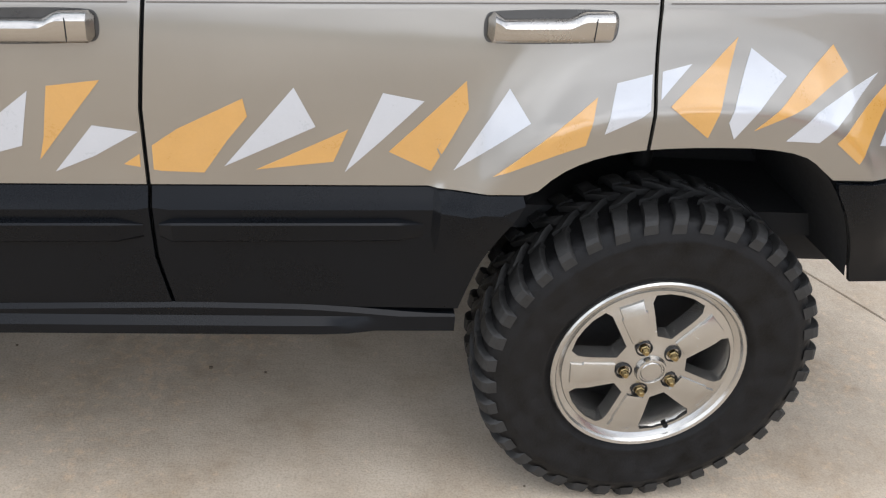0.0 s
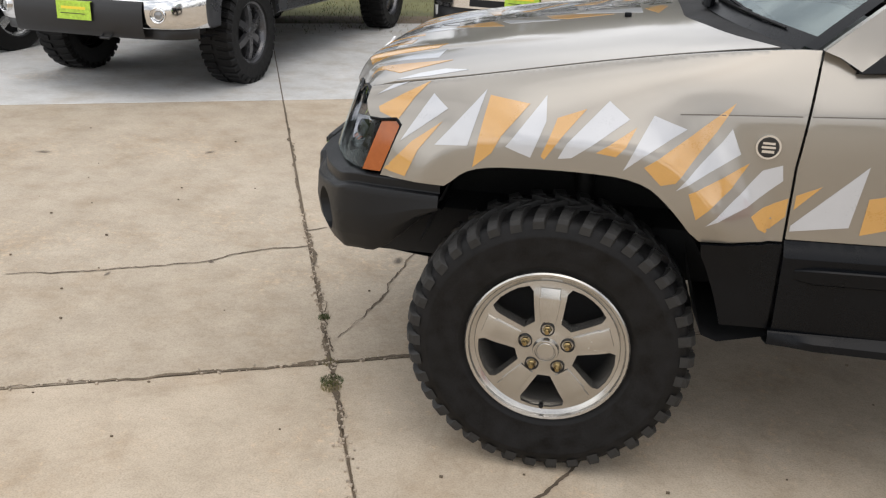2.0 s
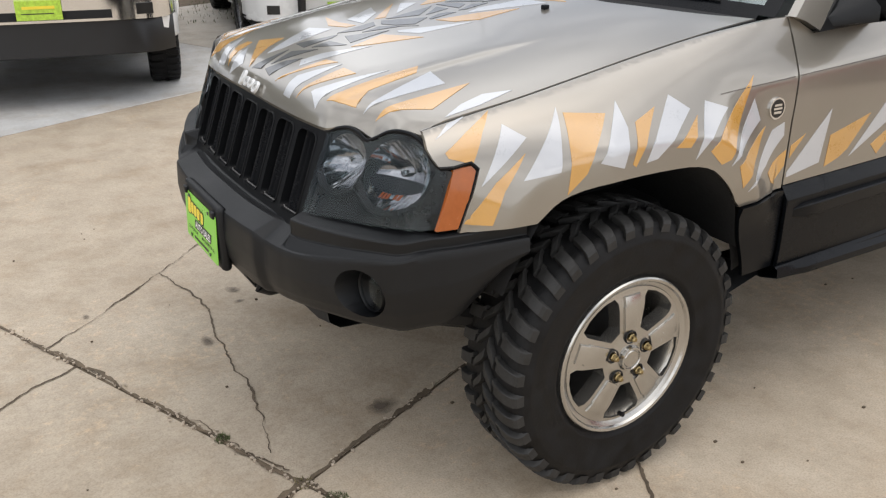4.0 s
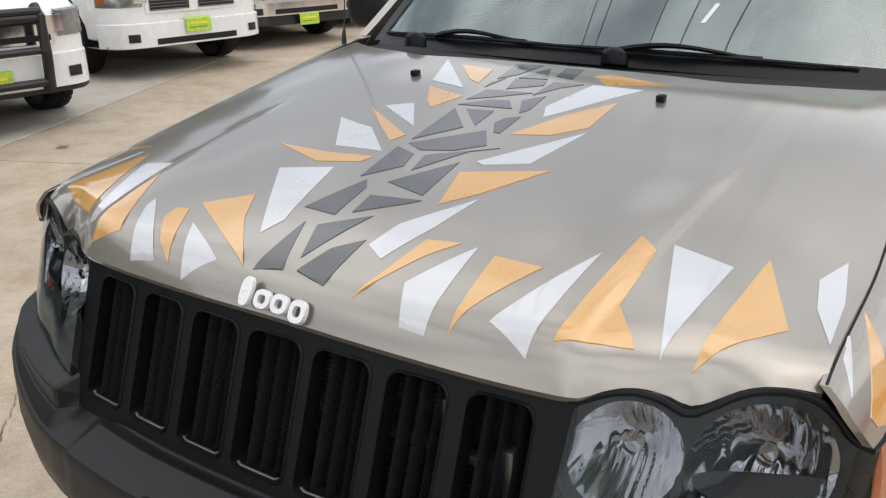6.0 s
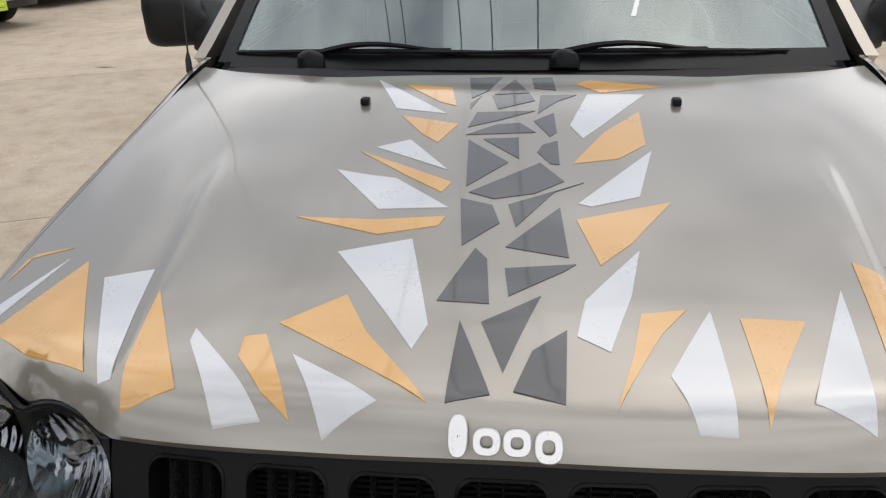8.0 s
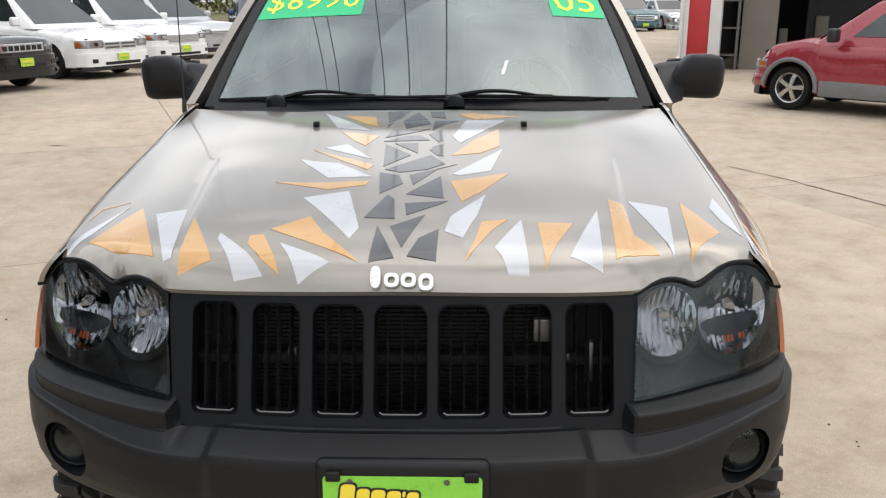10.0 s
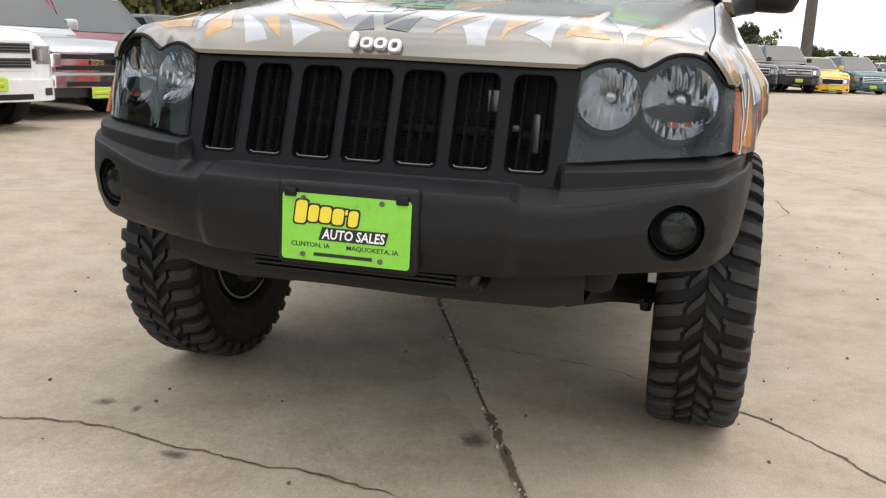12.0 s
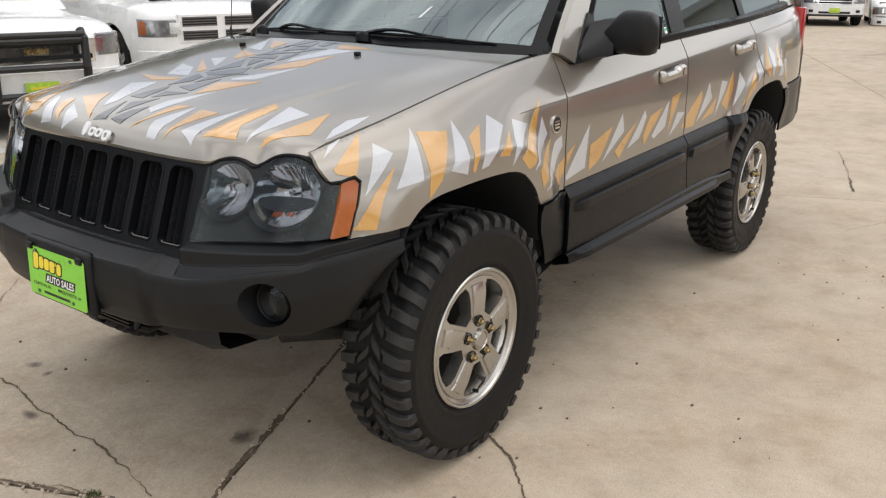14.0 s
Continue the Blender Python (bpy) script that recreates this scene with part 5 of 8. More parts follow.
rows = []
for x in seam_xs(1.16, 3.56, 30):
    w = glass_y(x, 1.755) - 0.004
    edge = table([(1.16, 1.750), (1.3, 1.752), (1.6, 1.763), (2.4, 1.763), (3.2, 1.742), (3.56, 1.70)], x)
    rows.append([Vector((x + (0.06 * (y01 * y01) if x < 1.2 else 0), y01 * w + CY, edge + 0.045 * (1 - y01**4))) for y01 in seam_xs(-1, 1, 16)])
part("roof", loft(rows), BEIGE, jeep, "beige roof")
for s in (-1, 1):
    part("roof_rack_bar", tube([(1.55, s * 0.56, 1.80), (1.62, s * 0.56, 1.835), (2.4, s * 0.56, 1.845), (3.2, s * 0.56, 1.825), (3.27, s * 0.56, 1.785)], 0.014, 8), SATIN_BLACK, jeep, "black roof rack bar")
# tail: hatch, rear glass, bumper
rows = [[Vector((x, y01 * (w) + CY, z)) for y01 in seam_xs(-1, 1, 10)] for x, z, w in ((3.56, 1.745, 0.64), (3.68, 1.52, 0.74), (3.78, 1.375, 0.80), (3.82, 1.10, 0.84), (3.80, 0.93, 0.845))]
part("tailgate", loft(rows), BEIGE, jeep, "beige tailgate")
part("rear_bumper", box_bm(3.74, 3.86, -0.86, 0.86, 0.66, 0.935, 0.03), SATIN_BLACK, jeep, "black rear bumper")
for s in (-1, 1):
    part("tail_lamp", box_bm(3.70, 3.80, s * 0.80 + CY - 0.04, s * 0.80 + CY + 0.04, 1.05, 1.36, 0.012), RED_LENS, jeep, "red tail lamp")
# antenna
base = Vector((0.50, 0.800 + CY, 1.268))
part("antenna", tube([base, base + Vector((0.0, 0.0, 0.03)), base + Vector((0.004, 0, 0.05)), base + Vector((0.05, 0.01, 0.42)), base + Vector((0.11, 0.02, 0.80))], 0.004, 6, radii=[0.0085, 0.007, 0.0022, 0.0018, 0.0014]), DARK_STEEL, jeep, "thin dark whip antenna")
# round badge on the driver's fender
def badge_disc(r, out, th, mat, parent=None, name="badge"):
    bm = bmesh.new()
    ring0 = [bm.verts.new(on_side(-1, side_y, out)(0.508 + r * math.cos(a), 1.049 + r * math.sin(a))) for a in [2 * math.pi * k / 28 for k in range(28)]]
    ring1 = [bm.verts.new(v.co + Vector((0, th, 0))) for v in ring0]
    bm.faces.new(ring0)
    for k in range(28):
        bm.faces.new((ring0[k], ring0[(k + 1) % 28], ring1[(k + 1) % 28], ring1[k]))
    return part(name, bm, mat, parent)
badge = badge_disc(0.031, 0.006, 0.008, CHROME, FENDER_L)
badge["label"] = "round chrome badge with a dark face"
badge_disc(0.026, 0.0068, 0.002, LAMP_GREY, badge, "badge_face")
for du, dv, w, h in ((0, 0.010, 0.030, 0.006), (0, 0.0, 0.034, 0.006), (0, -0.011, 0.030, 0.007)):
    bm = flat_poly([(-w / 2, -h / 2), (w / 2, -h / 2), (w / 2, h / 2), (-w / 2, h / 2)])
    for v in bm.verts:
        v.co = on_side(-1, side_y, 0.0076)(0.508 + du + v.co.x, 1.049 + dv + v.co.y)
    part("badge_bar", bm, CHROME, badge, flat=True)

# ---- inside the cabin ----
part("cabin_floor", box_bm(0.62, 3.60, -0.74, 0.74, 0.68, 0.74), DEEP_BLACK, jeep)
part("firewall", box_bm(0.56, 0.62, -0.74, 0.74, 0.70, 1.22), DEEP_BLACK, jeep)
rows = []
for y in seam_xs(-0.74, 0.74, 24):
    hump = 0.035 * math.exp(-((y + 0.38) / 0.16) ** 2)
    rows.append([Vector((x, y, z + (hump if n in (2, 3) else 0))) for n, (x, z) in enumerate(((0.58, 1.225), (0.78, 1.245), (0.98, 1.245), (1.10, 1.20), (1.14, 1.10), (1.10, 0.90), (1.0, 0.75)))])
part("dashboard", loft(rows), DASH, jeep, "grey vinyl dashboard")
for s in (-1, 1):
    for x, back in ((1.62, 1.90), (2.45, 2.72)):
        seat = part("seat", box_bm(x - 0.18, x + 0.34, s * 0.38 - 0.25, s * 0.38 + 0.25, 0.86, 1.02, 0.05, segments=3), SEAT_GREY, jeep, "light grey seat")
        bk = box_bm(-0.07, 0.07, -0.25, 0.25, 0.0, 0.62, 0.055, segments=3)
        bmesh.ops.transform(bk, matrix=Matrix.Translation((back, s * 0.38, 0.92)) @ Matrix.Rotation(radians(12), 4, "Y"), verts=bk.verts)
        part("backrest", bk, SEAT_GREY, seat)
        hd = box_bm(-0.05, 0.05, -0.13, 0.13, 0.64, 0.82, 0.045, segments=3)
        bmesh.ops.transform(hd, matrix=Matrix.Translation((back, s * 0.38, 0.92)) @ Matrix.Rotation(radians(12), 4, "Y"), verts=hd.verts)
        part("headrest", hd, SEAT_GREY, seat)
ring = [(0.19 * math.cos(a), 0.19 * math.sin(a), 0) for a in [2 * math.pi * k / 40 for k in range(41)]]
bm = tube(ring, 0.016, 8)
for a in (0, 140, 220):
    tube([(0, 0, 0.02), (0.185 * math.cos(radians(a)), 0.185 * math.sin(radians(a)), 0)], 0.02, 6, bm)
lathe([(0.0, -0.03), (0.06, -0.02), (0.07, 0.03), (0.0, 0.05)], 20, "z", bm)
bmesh.ops.transform(bm, matrix=Matrix.Translation((1.24, -0.38, 1.215)) @ Matrix.Rotation(radians(-62), 4, "Y"), verts=bm.verts)
part("steering_wheel", bm, DASH, jeep, "dark steering wheel")
rows = [[Vector((x, y01 * 0.60, 1.745 + 0.03 * (1 - y01**4))) for y01 in seam_xs(-1, 1, 8)] for x in (1.20, 2.2, 3.5)]
part("headliner", loft(rows), SEAT_GREY, jeep)
part("rear_view_mirror", box_bm(1.02, 1.05, -0.12, 0.12, 1.60, 1.665, 0.012), BLACK_PLASTIC, jeep)
for pane in bpy.data.objects:
    if pane.name.split(".")[0] in ("windshield", "front_window", "rear_window", "quarter_window"):
        pane.visible_shadow = False

# ---- vinyl shards: amber, white and charcoal, laid on the driver's side (x, z) and on the hood (x, y) ----
def cut(pts, lo, hi):
    """The piece of an outline that lies between two upright lines."""
    for edge, sign in ((lo, 1), (hi, -1)):
        kept = []
        for (ax, az), (bx, bz) in zip(pts, pts[1:] + pts[:1]):
            ina, inb = sign * (ax - edge) >= 0, sign * (bx - edge) >= 0
            if ina:
                kept.append((ax, az))
            if ina != inb:
                t = (edge - ax) / (bx - ax)
                kept.append((edge, lerp(az, bz, t)))
        pts = kept
        if len(pts) < 3:
            return []
    return pts


VINYL_LIFT = 0.0012


SIDE_PARTS = ((FENDER_L, -1.0, 0.579), (DOOR_L, 0.596, 1.664), (REAR_DOOR_L, 1.688, 2.634), (QUARTER_L, 2.654, 4.0))
SHARD_NAMES = {VINYL_AMBER: "amber_shard", VINYL_WHITE: "white_shard", VINYL_GREY: "charcoal_shard"}


def side_shard(material, *pts):
    for owner, lo, hi in SIDE_PARTS:
        piece = cut(list(pts), lo, hi)
        if len(piece) > 2:
            bm = panel_bm(piece, on_side(-1, side_y, VINYL_LIFT), 0.010, 0.003, lambda u, v: Vector((0, 1, 0)))
            part(SHARD_NAMES[material], bm, material, owner)


def hood_shard(material, *pts):
    bm = panel_bm(list(pts), lambda u, v: Vector((u, v + CY, hood_z(u, v) + VINYL_LIFT)), 0.010, 0.003, lambda u, v: Vector((0, 0, -1)))
    part(SHARD_NAMES[material], bm, material, hood)


side_shard(VINYL_WHITE, (-0.496, 1.110), (-0.450, 1.121), (-0.539, 1.083))
side_shard(VINYL_AMBER, (-0.527, 1.055), (-0.460, 1.093), (-0.386, 1.130), (-0.424, 1.089), (-0.467, 1.026), (-0.522, 1.043))
side_shard(VINYL_WHITE, (-0.370, 1.103), (-0.323, 1.072), (-0.454, 0.974), (-0.421, 1.025))
side_shard(VINYL_AMBER, (-0.335, 1.039), (-0.399, 0.958), (-0.435, 0.879), (-0.502, 0.889), (-0.418, 0.979))
side_shard(VINYL_WHITE, (-0.221, 1.128), (-0.257, 0.989), (-0.351, 0.978))
side_shard(VINYL_AMBER, (-0.209, 1.116), (-0.099, 1.107), (-0.166, 1.026), (-0.189, 0.979), (-0.240, 0.932), (-0.224, 1.036))
side_shard(VINYL_WHITE, (-0.057, 1.130), (-0.051, 1.071), (-0.084, 0.980), (-0.152, 1.001))
side_shard(VINYL_AMBER, (0.051, 1.108), (-0.009, 1.036), (-0.047, 0.978), (-0.057, 0.986), (-0.033, 1.050), (-0.023, 1.081))
side_shard(VINYL_WHITE, (0.106, 1.130), (0.162, 1.092), (0.083, 1.034), (0.023, 0.989), (-0.012, 0.984), (0.008, 1.025))
side_shard(VINYL_AMBER, (0.181, 1.075), (0.158, 1.028), (0.135, 1.002), (0.085, 1.008), (0.126, 1.037))
side_shard(VINYL_WHITE, (0.222, 1.105), (0.306, 1.078), (0.205, 1.010), (0.157, 0.968), (0.183, 1.028))
side_shard(VINYL_AMBER, (0.418, 1.148), (0.380, 1.077), (0.334, 1.010), (0.291, 0.947), (0.255, 0.938), (0.209, 0.981), (0.315, 1.060))
side_shard(VINYL_WHITE, (0.417, 1.086), (0.446, 1.024), (0.404, 0.995), (0.295, 0.928), (0.350, 0.998), (0.397, 1.053))
side_shard(VINYL_AMBER, (0.471, 1.003), (0.434, 0.937), (0.354, 0.854), (0.327, 0.922), (0.408, 0.962))
side_shard(VINYL_WHITE, (0.551, 1.004), (0.558, 0.964), (0.480, 0.890), (0.382, 0.839), (0.459, 0.924), (0.505, 0.987))
side_shard(VINYL_AMBER, (0.654, 0.957), (0.583, 0.875), (0.536, 0.823), (0.516, 0.833), (0.494, 0.865), (0.520, 0.890))
side_shard(VINYL_WHITE, (0.755, 1.018), (0.735, 0.856), (0.579, 0.828))
side_shard(VINYL_AMBER, (0.769, 0.936), (0.945, 0.983), (0.860, 0.880), (0.824, 0.858), (0.764, 0.838))
side_shard(VINYL_WHITE, (1.026, 1.024), (1.047, 0.951), (0.876, 0.856))
side_shard(VINYL_AMBER, (1.161, 0.974), (1.074, 0.899), (1.013, 0.843), (0.975, 0.878), (1.074, 0.934))
side_shard(VINYL_WHITE, (1.235, 1.012), (1.252, 0.983), (1.194, 0.903), (1.090, 0.875))
side_shard(VINYL_AMBER, (1.287, 0.981), (1.412, 1.004), (1.329, 0.935), (1.245, 0.868), (1.230, 0.901))
side_shard(VINYL_WHITE, (1.476, 1.025), (1.453, 0.917), (1.339, 0.879), (1.318, 0.892))
side_shard(VINYL_AMBER, (1.510, 1.036), (1.604, 1.052), (1.548, 0.978), (1.482, 0.890), (1.494, 0.936))
side_shard(VINYL_WHITE, (1.582, 0.964), (1.664, 0.955), (1.582, 0.903), (1.507, 0.867))
side_shard(VINYL_AMBER, (1.634, 0.888), (1.736, 0.965), (1.858, 1.031), (1.866, 0.996), (1.828, 0.946), (1.783, 0.877), (1.703, 0.877))
side_shard(VINYL_WHITE, (1.952, 1.057), (1.994, 0.982), (1.821, 0.892))
side_shard(VINYL_AMBER, (2.056, 0.979), (2.030, 0.911), (1.882, 0.888))
side_shard(VINYL_WHITE, (2.119, 1.055), (2.199, 1.043), (2.120, 0.958), (2.053, 0.890))
side_shard(VINYL_AMBER, (2.277, 1.087), (2.286, 1.033), (2.223, 0.899), (2.137, 0.937))
side_shard(VINYL_WHITE, (2.361, 1.078), (2.406, 1.018), (2.267, 0.909))
side_shard(VINYL_AMBER, (2.530, 1.077), (2.516, 0.985), (2.461, 0.962), (2.343, 0.909))
side_shard(VINYL_WHITE, (2.566, 1.104), (2.711, 1.146), (2.650, 1.076), (2.617, 1.046), (2.550, 1.010))
side_shard(VINYL_AMBER, (2.799, 1.199), (2.775, 1.064), (2.761, 1.011), (2.674, 1.070), (2.745, 1.139))
side_shard(VINYL_WHITE, (2.829, 1.181), (2.909, 1.134), (2.857, 1.072), (2.816, 1.011), (2.798, 1.044))
side_shard(VINYL_AMBER, (3.001, 1.195), (3.044, 1.146), (2.963, 1.083), (2.855, 1.030), (2.913, 1.087))
side_shard(VINYL_WHITE, (3.112, 1.145), (3.060, 1.071), (3.001, 1.010), (2.929, 1.011), (2.983, 1.069))
side_shard(VINYL_AMBER, (3.150, 1.139), (3.156, 1.098), (3.106, 0.965), (3.042, 1.009), (3.077, 1.050))
side_shard(VINYL_WHITE, (3.179, 1.087), (3.249, 1.078), (3.227, 0.993), (3.153, 1.000))
hood_shard(VINYL_WHITE, (-0.564, 0.739), (-0.491, 0.722), (-0.383, 0.660), (-0.513, 0.701), (-0.566, 0.728))
hood_shard(VINYL_AMBER, (-0.362, 0.744), (-0.350, 0.669), (-0.350, 0.734), (-0.418, 0.744))
hood_shard(VINYL_AMBER, (-0.551, 0.692), (-0.398, 0.622), (-0.631, 0.521), (-0.587, 0.626))
hood_shard(VINYL_WHITE, (-0.450, 0.573), (-0.440, 0.501), (-0.650, 0.476), (-0.650, 0.494))
hood_shard(VINYL_AMBER, (-0.499, 0.469), (-0.665, 0.389), (-0.674, 0.435), (-0.677, 0.457))
hood_shard(VINYL_WHITE, (-0.578, 0.390), (-0.689, 0.279), (-0.692, 0.337), (-0.600, 0.391))
hood_shard(VINYL_AMBER, (-0.586, 0.296), (-0.689, 0.245), (-0.668, 0.283), (-0.623, 0.322), (-0.591, 0.323))
hood_shard(VINYL_WHITE, (-0.617, 0.255), (-0.674, 0.143), (-0.700, 0.205))
hood_shard(VINYL_AMBER, (-0.510, 0.208), (-0.580, 0.170), (-0.674, 0.086), (-0.607, 0.211), (-0.566, 0.285))
hood_shard(VINYL_WHITE, (-0.410, 0.241), (-0.375, 0.139), (-0.564, 0.095), (-0.605, 0.111))
hood_shard(VINYL_AMBER, (-0.313, 0.325), (-0.322, 0.199), (-0.311, 0.097), (-0.338, 0.106), (-0.363, 0.192))
hood_shard(VINYL_WHITE, (-0.154, 0.295), (-0.176, 0.235), (-0.188, 0.190), (-0.284, 0.096), (-0.290, 0.203))
hood_shard(VINYL_AMBER, (-0.082, 0.270), (-0.201, 0.098), (-0.235, 0.111), (-0.176, 0.176))
hood_shard(VINYL_WHITE, (-0.068, 0.243), (-0.038, 0.186), (-0.156, 0.109))
hood_shard(VINYL_AMBER, (0.071, 0.217), (0.030, 0.106), (-0.050, 0.137), (-0.011, 0.170))
hood_shard(VINYL_WHITE, (0.274, 0.294), (0.079, 0.133), (0.108, 0.233))
hood_shard(VINYL_AMBER, (0.239, 0.233), (0.219, 0.135), (0.118, 0.117), (0.139, 0.151))
hood_shard(VINYL_WHITE, (0.025, -0.096), (0.179, -0.134), (0.182, -0.244), (0.018, -0.148), (-0.030, -0.117))
hood_shard(VINYL_AMBER, (-0.130, -0.097), (-0.005, -0.155), (0.094, -0.225), (-0.051, -0.223), (-0.109, -0.172))
hood_shard(VINYL_WHITE, (-0.267, -0.101), (-0.076, -0.230), (-0.241, -0.195), (-0.275, -0.120))
hood_shard(VINYL_AMBER, (-0.316, -0.096), (-0.256, -0.240), (-0.376, -0.171), (-0.433, -0.125))
hood_shard(VINYL_AMBER, (0.240, -0.111), (0.261, -0.142), (0.229, -0.284), (0.189, -0.160))
hood_shard(VINYL_WHITE, (-0.394, -0.180), (-0.501, -0.160), (-0.600, -0.128), (-0.577, -0.089), (-0.512, -0.101))
hood_shard(VINYL_AMBER, (-0.523, -0.225), (-0.568, -0.191), (-0.676, -0.132), (-0.605, -0.154), (-0.534, -0.169))
hood_shard(VINYL_WHITE, (-0.523, -0.254), (-0.688, -0.263), (-0.688, -0.221), (-0.632, -0.194))
hood_shard(VINYL_AMBER, (-0.535, -0.288), (-0.536, -0.366), (-0.620, -0.323), (-0.683, -0.297))
hood_shard(VINYL_WHITE, (-0.468, -0.426), (-0.678, -0.412), (-0.659, -0.348))
hood_shard(VINYL_AMBER, (-0.399, -0.460), (-0.423, -0.492), (-0.563, -0.492), (-0.621, -0.536), (-0.657, -0.441))
hood_shard(VINYL_WHITE, (-0.391, -0.507), (-0.401, -0.597), (-0.617, -0.568))
hood_shard(VINYL_AMBER, (-0.352, -0.635), (-0.495, -0.694), (-0.604, -0.607))
hood_shard(VINYL_WHITE, (-0.289, -0.730), (-0.391, -0.744), (-0.491, -0.744), (-0.428, -0.715), (-0.359, -0.704))
hood_shard(VINYL_GREY, (-0.555, 0.056), (-0.664, 0.013), (-0.674, 0.064))
hood_shard(VINYL_GREY, (-0.504, -0.045), (-0.636, -0.001), (-0.557, 0.029), (-0.533, -0.006))
hood_shard(VINYL_GREY, (-0.567, -0.077), (-0.672, -0.074), (-0.660, -0.014), (-0.602, -0.035))
hood_shard(VINYL_GREY, (-0.396, 0.047), (-0.423, 0.029), (-0.522, 0.021), (-0.518, 0.089))
hood_shard(VINYL_GREY, (-0.445, 0.004), (-0.432, -0.092), (-0.449, -0.076), (-0.506, -0.003))
hood_shard(VINYL_GREY, (-0.255, 0.079), (-0.275, 0.029), (-0.328, 0.016), (-0.390, 0.067))
hood_shard(VINYL_GREY, (-0.273, 0.005), (-0.198, -0.112), (-0.231, -0.065), (-0.339, -0.008))
hood_shard(VINYL_GREY, (-0.280, -0.073), (-0.416, -0.083), (-0.392, 0.005))
hood_shard(VINYL_GREY, (-0.234, 0.068), (-0.128, -0.043), (-0.194, -0.081), (-0.236, -0.035), (-0.255, 0.028))
hood_shard(VINYL_GREY, (-0.038, 0.083), (-0.127, 0.010), (-0.214, 0.074))
hood_shard(VINYL_GREY, (-0.035, 0.057), (-0.029, -0.005), (-0.113, -0.008))
hood_shard(VINYL_GREY, (-0.087, -0.038), (-0.058, -0.047), (-0.041, -0.073), (-0.134, -0.075), (-0.131, -0.060))
hood_shard(VINYL_GREY, (-0.017, 0.089), (0.028, 0.036), (0.036, -0.006), (-0.006, -0.035))
hood_shard(VINYL_GREY, (0.016, 0.088), (0.085, 0.076), (0.093, -0.033), (0.050, 0.030))
hood_shard(VINYL_GREY, (0.044, -0.031), (0.084, -0.068), (-0.005, -0.072), (-0.024, -0.060))
hood_shard(VINYL_GREY, (0.172, 0.051), (0.178, -0.024), (0.145, -0.032), (0.101, 0.037))
hood_shard(VINYL_GREY, (0.267, 0.009), (0.187, -0.021), (0.179, 0.047), (0.206, 0.035))
hood_shard(VINYL_GREY, (0.275, 0.103), (0.283, 0.035), (0.203, 0.058), (0.158, 0.091))
hood_shard(VINYL_GREY, (0.275, -0.025), (0.280, -0.067), (0.203, -0.074), (0.214, -0.031))
hood_shard(VINYL_GREY, (0.174, -0.043), (0.177, -0.113), (0.142, -0.075), (0.080, -0.038))
hood_shard(VINYL_GREY, (0.130, 0.092), (0.169, 0.073), (0.098, 0.090))

# ---- the lot: concrete slabs laid on a grid turned against the wagon ----
GRID_TURN = radians(23.3)
GU, GV = Vector((math.cos(GRID_TURN), math.sin(GRID_TURN), 0)), Vector((-math.sin(GRID_TURN), math.cos(GRID_TURN), 0))
GO = Vector((-0.80, -0.48, 0))


def lot(u, v, z=0.0):
    p = GO + GU * u + GV * v
    return Vector((p.x, p.y, z))


